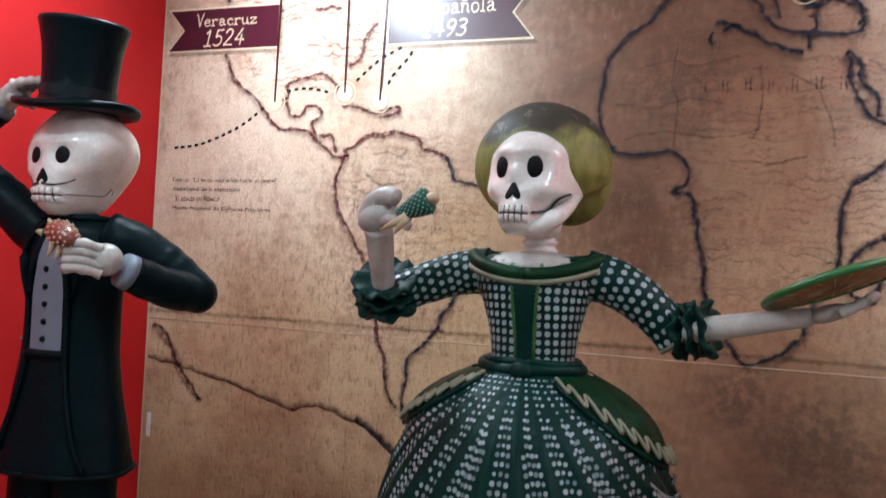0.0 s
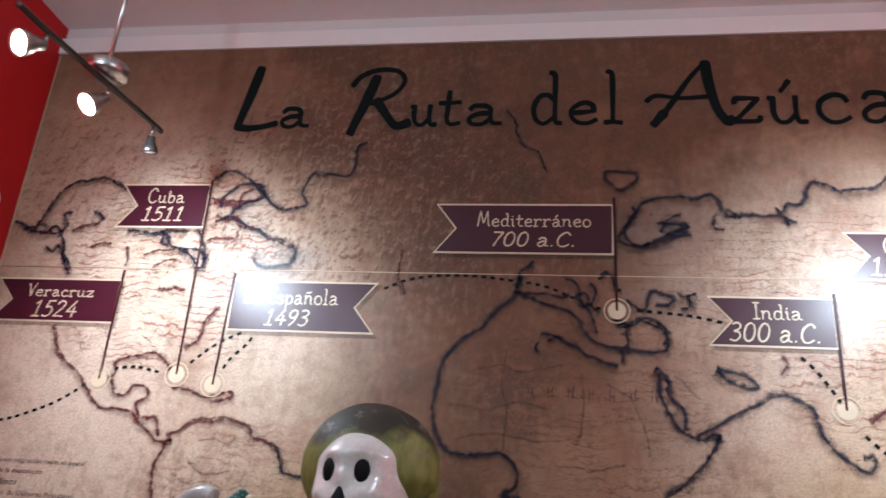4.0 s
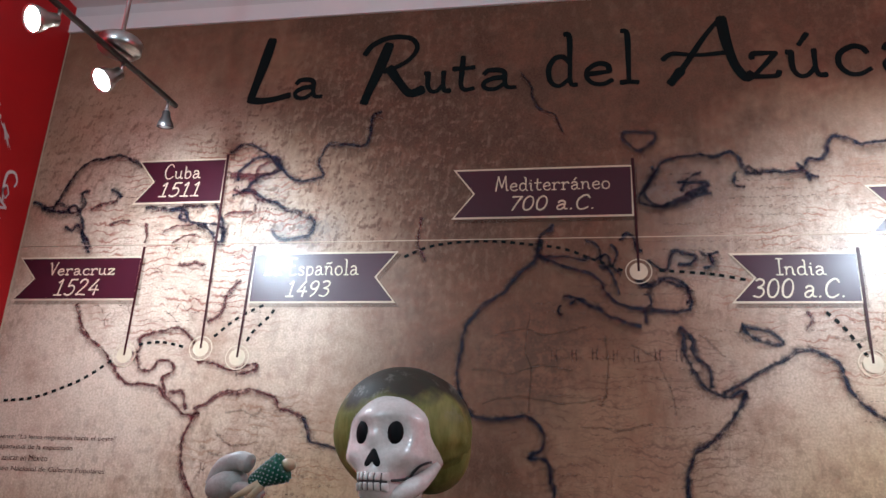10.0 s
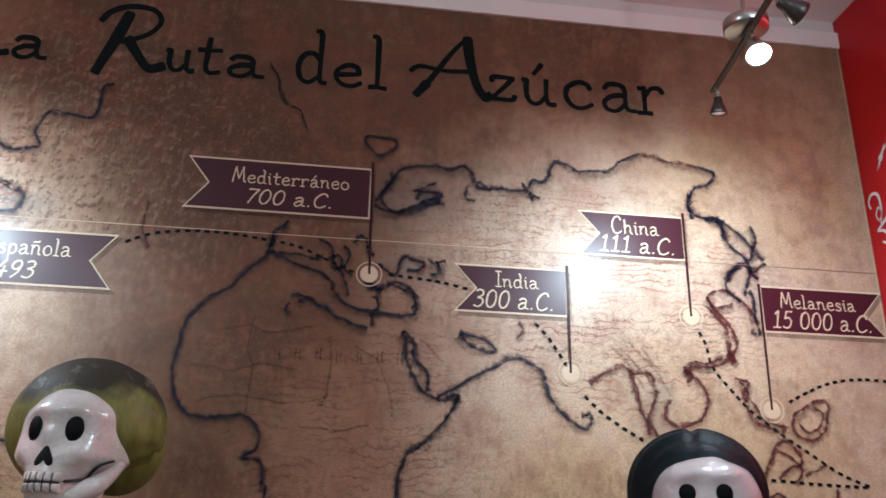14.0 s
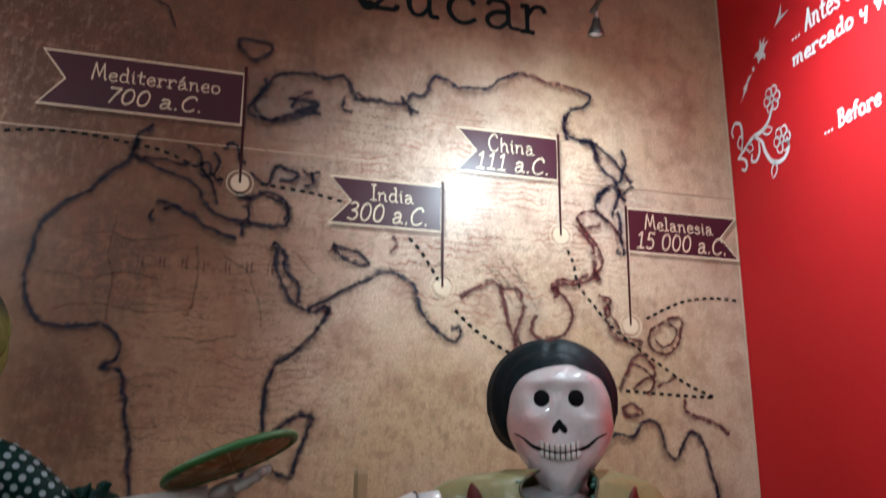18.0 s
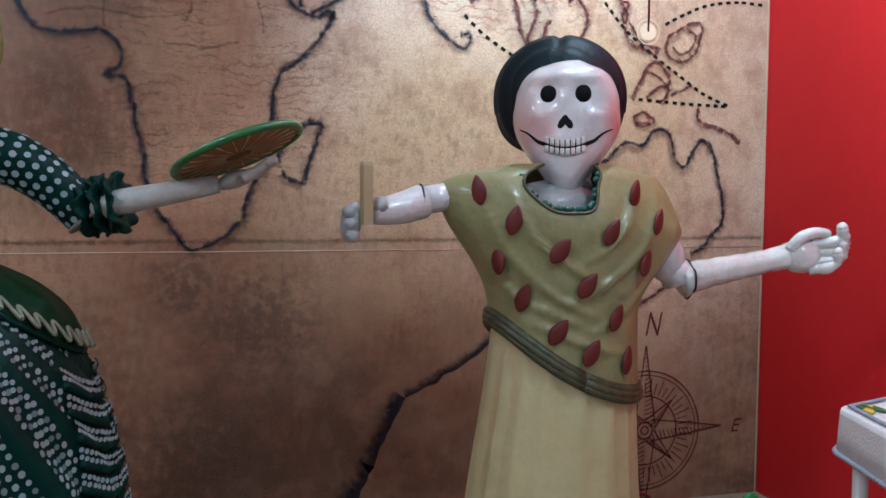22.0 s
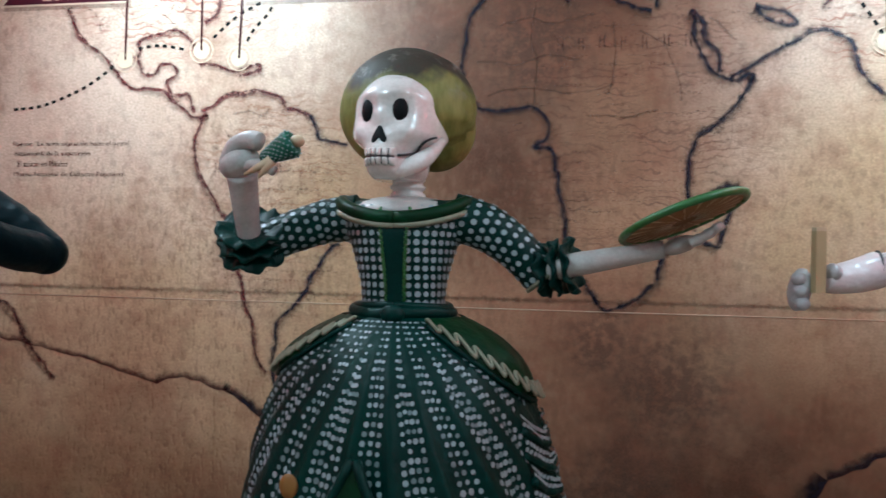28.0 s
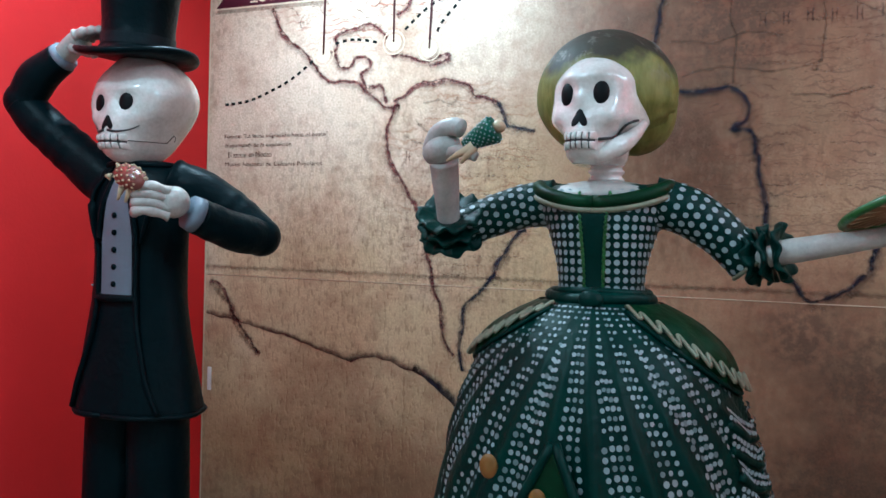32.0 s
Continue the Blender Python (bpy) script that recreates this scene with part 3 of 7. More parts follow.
coast("red", 0.021, [(-1.515, 1.775), (-1.46, 1.81), (-1.405, 1.845), (-1.345, 1.835), (-1.265, 1.86), (-1.185, 1.825), (-1.155, 1.785), (-1.06, 1.765)])
coast("blue", 0.026, [(-1.06, 1.765), (-1.035, 1.71), (-1.02, 1.67), (-0.915, 1.64)])
coast("blue", 0.026, [(-0.94, 1.27), (-1.005, 1.2), (-1.05, 1.135), (-1.06, 1.09), (-1.115, 1.025), (-1.18, 0.935), (-1.19, 0.87)])
coast("blue", 0.026, [(-1.515, 2.89), (-1.445, 2.93), (-1.36, 2.9), (-1.29, 2.83), (-1.215, 2.76), (-1.15, 2.745), (-1.08, 2.77), (-1.11, 2.825), (-1.08, 2.905), (-1.005, 2.915), (-0.905, 2.91), (-0.885, 2.99), (-0.88, 3.055), (-0.845, 3.07)])
coast("blue", 0.026, [(-1.47, 2.755), (-1.455, 2.81), (-1.38, 2.86), (-1.305, 2.87), (-1.27, 2.805), (-1.345, 2.78), (-1.405, 2.74), (-1.44, 2.705)])
coast("blue", 0.026, [(-1.475, 2.69), (-1.39, 2.715), (-1.335, 2.675), (-1.25, 2.63), (-1.175, 2.605), (-1.095, 2.565), (-1.125, 2.5), (-1.235, 2.49), (-1.29, 2.53)])
coast("blue", 0.026, [(-1.69, 2.63), (-1.665, 2.58), (-1.595, 2.55), (-1.535, 2.56), (-1.49, 2.525), (-1.495, 2.47), (-1.535, 2.475)])
coast("blue", 0.026, [(-0.16, 2.46), (-0.18, 2.39), (-0.23, 2.335), (-0.3, 2.26), (-0.365, 2.205), (-0.42, 2.155), (-0.44, 2.105), (-0.46, 2.055), (-0.47, 1.965), (-0.465, 1.865), (-0.43, 1.805), (-0.37, 1.76), (-0.285, 1.765), (-0.205, 1.775), (-0.155, 1.73), (-0.155, 1.665), (-0.195, 1.64), (-0.14, 1.62), (-0.125, 1.545), (-0.12, 1.55), (-0.105, 1.445), (-0.085, 1.3), (-0.06, 1.2), (0, 1.12), (0.04, 1.06), (0.1, 1.045), (0.18, 1.095), (0.24, 1.145), (0.255, 1.225), (0.285, 1.29), (0.345, 1.41), (0.345, 1.54), (0.355, 1.63), (0.385, 1.67), (0.465, 1.735), (0.525, 1.815), (0.565, 1.88)])
coast("blue", 0.026, [(-0.11, 2.525), (-0.165, 2.47), (-0.175, 2.41), (-0.165, 2.4), (-0.075, 2.35), (0.02, 2.325), (0.06, 2.29), (0.09, 2.235), (0.15, 2.19), (0.275, 2.17), (0.365, 2.17), (0.395, 2.2), (0.37, 2.265), (0.3, 2.3), (0.215, 2.28), (0.2, 2.345)])
coast("blue", 0.026, [(-0.075, 2.235), (0.03, 2.205), (0.11, 2.15), (0.21, 2.115)])
coast("blue", 0.026, [(0.34, 2.115), (0.36, 2.085), (0.365, 2), (0.39, 1.94), (0.425, 1.9), (0.49, 1.86), (0.55, 1.88), (0.555, 1.85)])
coast("blue", 0.026, [(0.34, 2.12), (0.385, 2.085), (0.405, 2), (0.44, 1.95), (0.45, 1.895)])
coast("blue", 0.026, [(0.48, 1.87), (0.58, 1.92), (0.66, 1.975), (0.745, 2.025), (0.81, 2.03), (0.87, 1.99), (0.9, 1.905), (0.945, 1.845), (0.99, 1.805), (1.035, 1.78), (1.06, 1.83), (1.02, 1.835)])
coast("blue", 0.026, [(0.56, 2.12), (0.595, 2.08), (0.66, 2.05), (0.7, 2.065), (0.625, 2.105), (0.56, 2.125)])
coast("red", 0.021, [(1.06, 1.95), (1.125, 1.985), (1.175, 2.01), (1.22, 2), (1.24, 1.925), (1.265, 1.84), (1.285, 1.765)])
coast("red", 0.021, [(1.22, 1.995), (1.3, 1.99), (1.315, 1.905), (1.285, 1.815), (1.32, 1.765)])
coast("red", 0.021, [(1.385, 1.9), (1.355, 1.845), (1.405, 1.8), (1.49, 1.825), (1.53, 1.92), (1.505, 1.98), (1.44, 2.015), (1.495, 2.03), (1.61, 2.06), (1.66, 2.11), (1.655, 2.185), (1.605, 2.25), (1.57, 2.32), (1.65, 2.355), (1.7, 2.31)])
coast("blue", 0.026, [(1.755, 2.365), (1.76, 2.265), (1.77, 2.17)])
coast("blue", 0.026, [(1.83, 2.485), (1.775, 2.44), (1.71, 2.46), (1.655, 2.39)])
coast("blue", 0.026, [(1.82, 2.495), (1.78, 2.545), (1.72, 2.615), (1.64, 2.66), (1.59, 2.665), (1.525, 2.7), (1.525, 2.75), (1.57, 2.81), (1.625, 2.83), (1.64, 2.875), (1.575, 2.905)])
coast("red", 0.021, [(1.575, 2.905), (1.505, 2.91), (1.415, 2.925), (1.325, 2.945)])
coast("blue", 0.026, [(1.325, 2.945), (1.235, 2.9), (1.18, 2.85), (1.08, 2.835), (1.02, 2.855), (0.945, 2.86), (0.9, 2.785), (0.85, 2.78), (0.815, 2.725), (0.7, 2.735), (0.62, 2.725), (0.58, 2.82), (0.515, 2.81), (0.425, 2.81), (0.315, 2.78), (0.285, 2.74), (0.24, 2.66), (0.23, 2.615), (0.33, 2.6), (0.41, 2.65), (0.48, 2.685), (0.365, 2.7)])
coast("blue", 0.026, [(0.16, 2.895), (0.195, 2.925), (0.275, 2.91), (0.285, 2.875), (0.225, 2.84), (0.16, 2.89)])
coast("red", 0.021, [(1.645, 1.995), (1.705, 1.985), (1.675, 1.925), (1.71, 1.835), (1.795, 1.795), (1.835, 1.82), (1.77, 1.84), (1.7, 1.905)])
coast("red", 0.021, [(1.875, 1.87), (2.01, 1.92), (2, 1.83), (1.945, 1.77), (1.87, 1.8), (1.875, 1.87)])
coast("red", 0.021, [(1.72, 1.615), (1.79, 1.73), (1.84, 1.755), (1.885, 1.685), (1.835, 1.665), (1.78, 1.62)])
coast("red", 0.021, [(2.005, 1.595), (2.03, 1.53), (2.16, 1.49), (2.21, 1.455)])
coast("red", 0.021, [(1.73, 1.55), (1.775, 1.565), (1.815, 1.535), (1.755, 1.52), (1.73, 1.55)])
coast("blue", 0.026, [(1.555, 1.37), (1.625, 1.39), (1.695, 1.445), (1.765, 1.435), (1.815, 1.495), (1.885, 1.485), (1.915, 1.395), (1.965, 1.365), (2.035, 1.465), (2.085, 1.4), (2.115, 1.285), (2.14, 1.175), (2.12, 1.105), (2.045, 1.035), (1.995, 1.01)])
coast("red", 0.021, [(1.95, 0.935), (1.855, 0.86), (1.76, 0.805)])
coast("blue", 0.026, [(0.365, 1.35), (0.405, 1.45), (0.515, 1.485), (0.485, 1.39), (0.455, 1.285), (0.405, 1.29), (0.375, 1.325)])
wash("cliff", 0.10, [(0.60, 0.02), (0.645, 0.11), (0.693, 0.211), (0.73, 0.299), (0.782, 0.403), (0.822, 0.479)])
wash("cliff", 0.06, [(0.822, 0.479), (0.925, 0.528), (1.011, 0.58), (1.098, 0.632), (1.173, 0.695)])
wash("bluff", 0.036, [(-2.43, 0.854), (-2.201, 0.818), (-1.965, 0.772), (-1.768, 0.714), (-1.68, 0.69)])
wash("bluff", 0.05, [(-1.68, 0.69), (-1.607, 0.722), (-1.476, 0.702), (-1.361, 0.666)])
wash("cliff", 0.06, [(-1.40, 0.682), (-1.361, 0.666), (-1.248, 0.585), (-1.208, 0.551), (-1.16, 0.50)])
coast("red", 0.026, [(-2.42, 1.0), (-2.36, 0.99), (-2.31, 0.93), (-2.27, 0.85), (-2.2, 0.77), (-2.14, 0.70)])
coast("blue", 0.022, [(-1.19, 0.87), (-1.205, 0.79), (-1.185, 0.70)])
coast("rope", 0.03, [(-2.395, 0.97), (-2.315, 0.92), (-2.275, 0.825), (-2.235, 0.76), (-2.14, 0.7)])
dots([(-2.375, 1.795), (-2.225, 1.81), (-2.08, 1.86), (-1.99, 1.905), (-1.89, 1.975)])
dots([(-1.815, 2.03), (-1.705, 2.045), (-1.59, 2.025)])
dots([(-1.485, 2.055), (-1.43, 2.105), (-1.365, 2.155), (-1.275, 2.2)])
dots([(-1.335, 2.03), (-1.31, 2.085), (-1.245, 2.155), (-1.225, 2.19)])
dots([(-0.725, 2.39), (-0.61, 2.44), (-0.475, 2.46), (-0.34, 2.46), (-0.205, 2.445), (-0.075, 2.425), (0.05, 2.375), (0.145, 2.335)])
dots([(0.26, 2.335), (0.385, 2.325), (0.485, 2.315), (0.585, 2.295)])
dots([(0.84, 2.185), (0.9, 2.125), (0.945, 2.06), (0.98, 2)])
dots([(1.025, 1.915), (1.105, 1.84), (1.195, 1.78), (1.285, 1.73)])
dots([(1.505, 2.195), (1.54, 2.125), (1.56, 2.035), (1.63, 1.945), (1.7, 1.87), (1.815, 1.785), (1.915, 1.72), (2.035, 1.645), (2.155, 1.6)])
dots([(2.155, 1.6), (1.955, 1.605), (1.755, 1.615)])
dots([(1.84, 1.9), (1.935, 1.95), (2.045, 1.995), (2.18, 2.015), (2.31, 2.01)])
coast("blue", 0.022, [(-2.33, 2.635), (-2.305, 2.675), (-2.255, 2.66), (-2.23, 2.625), (-2.175, 2.645), (-2.195, 2.715), (-2.16, 2.725)])
coast("blue", 0.022, [(-2.25, 2.565), (-2.205, 2.545), (-2.185, 2.57), (-2.145, 2.525), (-2.105, 2.46)])
coast("blue", 0.022, [(-1.69, 2.655), (-1.71, 2.59), (-1.675, 2.575)])
coast("blue", 0.022, [(-1.62, 2.555), (-1.555, 2.525), (-1.53, 2.495)])
coast("blue", 0.022, [(-1.55, 2.655), (-1.51, 2.575), (-1.48, 2.49)])
coast("blue", 0.03, [(-2.055, 2.73), (-2.03, 2.71), (-2, 2.69)])
coast("blue", 0.03, [(-1.87, 2.64), (-1.765, 2.63), (-1.69, 2.64), (-1.6, 2.65)])
coast("red", 0.018, [(-1.38, 2.755), (-1.37, 2.805), (-1.33, 2.845), (-1.28, 2.855)])
coast("red", 0.018, [(-1.505, 2.8), (-1.425, 2.785), (-1.345, 2.785), (-1.285, 2.8)])
coast("red", 0.018, [(-1.48, 2.715), (-1.44, 2.7), (-1.4, 2.7), (-1.38, 2.725), (-1.37, 2.675), (-1.305, 2.67)])
coast("red", 0.018, [(-1.5, 2.77), (-1.45, 2.78), (-1.395, 2.76)])
coast("red", 0.018, [(-1.5, 2.595), (-1.44, 2.61), (-1.375, 2.61), (-1.375, 2.65)])
coast("red", 0.018, [(-1.86, 2.57), (-1.85, 2.53), (-1.855, 2.48)])
coast("red", 0.018, [(-2.035, 2.56), (-1.985, 2.58), (-1.94, 2.575)])
coast("red", 0.018, [(-1.775, 2.53), (-1.7, 2.55), (-1.635, 2.555)])
coast("red", 0.018, [(-1.725, 2.475), (-1.67, 2.505), (-1.6, 2.495)])
coast("red", 0.026, [(-1.68, 2.385), (-1.635, 2.375), (-1.6, 2.39), (-1.555, 2.38)])
coast("red", 0.026, [(-2.13, 2.63), (-2.08, 2.665), (-2.015, 2.675)])
coast("red", 0.026, [(-1.385, 2.31), (-1.425, 2.25), (-1.455, 2.175), (-1.51, 2.13)])
coast("blue", 0.024, [(0.27, 2.77), (0.275, 2.7), (0.245, 2.66), (0.275, 2.61), (0.355, 2.595), (0.425, 2.63), (0.49, 2.645)])
coast("blue", 0.024, [(0.37, 2.665), (0.405, 2.71), (0.46, 2.74)])
coast("blue", 0.02, [(0.39, 2.64), (0.435, 2.65), (0.475, 2.655)])
coast("blue", 0.02, [(0.575, 2.735), (0.58, 2.685), (0.615, 2.67)])
coast("blue", 0.02, [(0.805, 2.77), (0.845, 2.72), (0.89, 2.7)])
coast("blue", 0.02, [(0.845, 2.72), (0.86, 2.685)])
coast("blue", 0.02, [(0.625, 2.755), (0.65, 2.74), (0.68, 2.725)])
coast("blue", 0.02, [(-0.175, 2.405), (-0.11, 2.39), (-0.055, 2.395), (-0.01, 2.375), (0.03, 2.39)])
coast("blue", 0.02, [(0.01, 2.46), (0.055, 2.435), (0.075, 2.37), (0.115, 2.3), (0.135, 2.235)])
coast("blue", 0.02, [(0.145, 2.45), (0.165, 2.48), (0.195, 2.455), (0.2, 2.42), (0.225, 2.41)])
coast("blue", 0.02, [(0.105, 2.44), (0.13, 2.405), (0.115, 2.345), (0.145, 2.32)])
coast("blue", 0.02, [(0.195, 2.3), (0.24, 2.28), (0.225, 2.245)])
coast("blue", 0.02, [(0.245, 2.37), (0.3, 2.34), (0.345, 2.41), (0.38, 2.4), (0.425, 2.39), (0.395, 2.355), (0.355, 2.365)])
coast("blue", 0.02, [(0.44, 2.41), (0.47, 2.385), (0.505, 2.41)])
coast("blue", 0.02, [(0.445, 2.34), (0.485, 2.35), (0.475, 2.4)])
coast("blue", 0.02, [(0.055, 2.39), (0.085, 2.405), (0.105, 2.37), (0.09, 2.335), (0.065, 2.355)])
coast("blue", 0.017, [(-0.05, 2.195), (-0.015, 2.225), (0.01, 2.225)])
coast("blue", 0.017, [(-0.08, 2.195), (-0.095, 2.175), (-0.08, 2.155)])
coast("blue", 0.017, [(0.3, 2.29), (0.34, 2.265), (0.395, 2.255), (0.38, 2.2)])
coast("blue", 0.017, [(0.235, 2.255), (0.245, 2.2), (0.23, 2.17), (0.23, 2.125)])
coast("blue", 0.026, [(1.585, 2.665), (1.635, 2.67), (1.66, 2.625), (1.685, 2.565), (1.72, 2.52), (1.76, 2.485), (1.79, 2.54), (1.805, 2.58), (1.78, 2.64)])
coast("blue", 0.026, [(1.745, 2.485), (1.765, 2.435), (1.795, 2.415)])
coast("blue", 0.026, [(1.72, 2.455), (1.67, 2.425), (1.645, 2.375), (1.675, 2.33), (1.715, 2.305)])
coast("blue", 0.026, [(1.76, 2.46), (1.745, 2.395), (1.725, 2.34)])
coast("blue", 0.024, [(1.625, 2.66), (1.655, 2.625), (1.665, 2.585)])
coast("blue", 0.024, [(1.525, 2.775), (1.515, 2.72), (1.535, 2.665)])
coast("blue", 0.024, [(1.73, 2.185), (1.755, 2.175)])
coast("red", 0.022, [(1.715, 2.305), (1.745, 2.27), (1.77, 2.225)])
coast("red", 0.022, [(1.57, 2.32), (1.595, 2.27), (1.675, 2.29)])
coast("red", 0.022, [(1.56, 2.28), (1.6, 2.235), (1.63, 2.18), (1.635, 2.095), (1.67, 2.065)])
coast("red", 0.022, [(1.435, 2.03), (1.485, 2.05), (1.555, 2.055), (1.605, 2.08)])
coast("red", 0.022, [(1.63, 2.105), (1.655, 2.085), (1.645, 2.055)])
coast("rope", 0.018, [(1.19, 2.09), (1.25, 2.03), (1.295, 1.97), (1.33, 1.925)])
coast("rope", 0.018, [(1.225, 2.12), (1.285, 2.055), (1.345, 1.99), (1.38, 1.915)])
coast("rope", 0.018, [(1.275, 2.095), (1.31, 2.045), (1.355, 2.015)])
coast("rope", 0.018, [(1.145, 2.1), (1.205, 2.04), (1.275, 1.94)])
coast("rope", 0.018, [(0.875, 2.07), (0.94, 2.07), (1.01, 2.085)])
coast("red", 0.016, [(1.95, 1.895), (1.99, 1.87), (1.975, 1.825), (1.935, 1.8), (1.895, 1.83)])
coast("red", 0.016, [(1.66, 1.99), (1.695, 1.95), (1.685, 1.9)])
coast("red", 0.016, [(1.795, 1.72), (1.845, 1.7), (1.88, 1.655), (1.84, 1.61)])
coast("red", 0.016, [(1.89, 1.635), (1.945, 1.66), (1.985, 1.685)])
coast("red", 0.016, [(1.44, 2.02), (1.475, 2), (1.45, 1.965)])
coast("red", 0.016, [(0.785, 2.105), (0.81, 2.14), (0.795, 2.17)])
coast("rope", 0.014, [(-1.42, 1.705), (-1.37, 1.66), (-1.295, 1.64), (-1.23, 1.665)])
coast("rope", 0.014, [(-1.46, 1.64), (-1.385, 1.6), (-1.315, 1.61), (-1.245, 1.59), (-1.18, 1.615)])
coast("rope", 0.014, [(-1.38, 1.76), (-1.315, 1.78), (-1.255, 1.76), (-1.225, 1.78)])
coast("rope", 0.014, [(-1.385, 1.535), (-1.305, 1.55), (-1.225, 1.53), (-1.13, 1.555)])
coast("rope", 0.014, [(0.41, 2.085), (0.465, 2.04), (0.5, 2)])
coast("rope", 0.014, [(-0.335, 2.085), (-0.225, 2.105), (-0.12, 2.085), (0.005, 2.11)])
coast("rope", 0.014, [(-0.415, 1.955), (-0.29, 1.935), (-0.165, 1.965), (-0.04, 1.94)])
coast("rope", 0.014, [(-0.37, 1.825), (-0.225, 1.845), (-0.08, 1.825), (0.08, 1.855)])
coast("rope", 0.014, [(-0.205, 2.17), (-0.215, 2.04), (-0.195, 1.89), (-0.205, 1.75)])
coast("rope", 0.014, [(0.075, 2.085), (0.085, 1.955), (0.065, 1.815)])
coast("rope", 0.014, [(-0.02, 1.75), (0.115, 1.74), (0.235, 1.76)])
coast("rope", 0.014, [(0.165, 2.04), (0.245, 2), (0.3, 1.895), (0.315, 1.795)])
coast("blue", 0.011, [(-0.245, 3.225), (-0.2, 3.13), (-0.175, 3.06), (-0.105, 3.005), (-0.07, 2.925)])
coast("red", 0.014, [(-0.64, 2.565), (-0.655, 2.505), (-0.645, 2.43), (-0.62, 2.38)])

# drawn letters: each glyph is a few brush strokes over a base line; lower case is 0.6 high, capitals 1
GLYPHS = {}


def glyph(ch, wide, *strokes):
    GLYPHS[ch] = (wide, strokes)


glyph("a", 0.66, [(0.08, 0.5), (0.16, 0.6), (0.36, 0.6), (0.46, 0.5), (0.47, 0.2), (0.52, 0.05), (0.66, 0.03)], [(0.46, 0.36), (0.24, 0.34), (0.07, 0.2), (0.12, 0.03), (0.3, 0.01), (0.46, 0.16)])
glyph("e", 0.6, [(0.1, 0.31), (0.3, 0.33), (0.52, 0.36)], [(0.52, 0.36), (0.48, 0.55), (0.3, 0.61), (0.1, 0.45), (0.07, 0.22), (0.2, 0.03), (0.4, 0.0), (0.56, 0.1)])
glyph("u", 0.68, [(0.0, 0.58), (0.08, 0.58)], [(0.08, 0.58), (0.08, 0.22), (0.18, 0.03), (0.34, 0.03), (0.49, 0.2)], [(0.5, 0.6), (0.5, 0.2), (0.55, 0.03), (0.68, 0.02)])
glyph("t", 0.52, [(0.24, 0.92), (0.22, 0.5), (0.21, 0.16), (0.3, 0.02), (0.5, 0.05)], [(0.02, 0.6), (0.26, 0.6), (0.5, 0.62)])
glyph("d", 0.66, [(0.5, 0.48), (0.36, 0.6), (0.18, 0.57), (0.06, 0.36), (0.1, 0.1), (0.28, 0.0), (0.5, 0.14)], [(0.4, 1.08), (0.5, 1.02), (0.51, 0.5), (0.52, 0.06), (0.64, 0.01)])
glyph("l", 0.34, [(0.04, 1.08), (0.14, 1.02), (0.15, 0.5), (0.15, 0.03)], [(0.0, 0.01), (0.15, 0.02), (0.32, 0.0)])
glyph("r", 0.58, [(0.02, 0.57), (0.13, 0.57)], [(0.14, 0.6), (0.14, 0.3), (0.14, 0.02)], [(0.0, 0.01), (0.28, 0.01)], [(0.15, 0.38), (0.3, 0.57), (0.48, 0.59), (0.56, 0.5)])
glyph("c", 0.58, [(0.53, 0.46), (0.46, 0.57), (0.3, 0.6), (0.1, 0.46), (0.07, 0.22), (0.2, 0.03), (0.38, 0.0), (0.56, 0.1)])
glyph("z", 0.6, [(0.05, 0.47), (0.07, 0.57), (0.3, 0.58), (0.53, 0.57)], [(0.53, 0.57), (0.3, 0.3), (0.05, 0.03)], [(0.05, 0.03), (0.3, 0.02), (0.52, 0.03), (0.57, 0.12)])
glyph("n", 0.68, [(0.0, 0.57), (0.1, 0.57)], [(0.11, 0.6), (0.11, 0.02)], [(0.11, 0.36), (0.26, 0.58), (0.44, 0.57), (0.52, 0.4), (0.52, 0.08), (0.64, 0.01)])
glyph("i", 0.28, [(0.02, 0.57), (0.12, 0.58), (0.13, 0.3), (0.14, 0.03), (0.26, 0.01)], [(0.11, 0.78), (0.14, 0.83)])
glyph("h", 0.68, [(0.1, 1.0), (0.11, 0.02)], [(0.11, 0.36), (0.26, 0.58), (0.44, 0.57), (0.52, 0.4), (0.52, 0.08), (0.64, 0.01)])
glyph("b", 0.62, [(0.1, 1.0), (0.1, 0.06)], [(0.1, 0.4), (0.28, 0.6), (0.48, 0.52), (0.55, 0.28), (0.44, 0.05), (0.24, 0.0), (0.1, 0.1)])
glyph("p", 0.62, [(0.1, 0.62), (0.1, -0.32)], [(0.1, 0.4), (0.28, 0.6), (0.48, 0.52), (0.55, 0.28), (0.44, 0.05), (0.24, 0.0), (0.1, 0.1)])
glyph("o", 0.64, [(0.3, 0.6), (0.12, 0.52), (0.05, 0.3), (0.14, 0.06), (0.32, 0.0), (0.5, 0.08), (0.57, 0.3), (0.48, 0.53), (0.32, 0.6)])
glyph("s", 0.52, [(0.45, 0.5), (0.3, 0.6), (0.12, 0.54), (0.12, 0.4), (0.3, 0.31), (0.45, 0.2), (0.42, 0.05), (0.24, 0.0), (0.04, 0.1)])
for accented, plain, mark in (("\u00fa", "u", [(0.24, 0.74), (0.4, 0.98)]), ("\u00e1", "a", [(0.24, 0.74), (0.4, 0.94)]), ("\u00f1", "n", [(0.12, 0.76), (0.24, 0.84), (0.36, 0.78), (0.5, 0.86)])):
    glyph(accented, GLYPHS[plain][0], *GLYPHS[plain][1], mark)
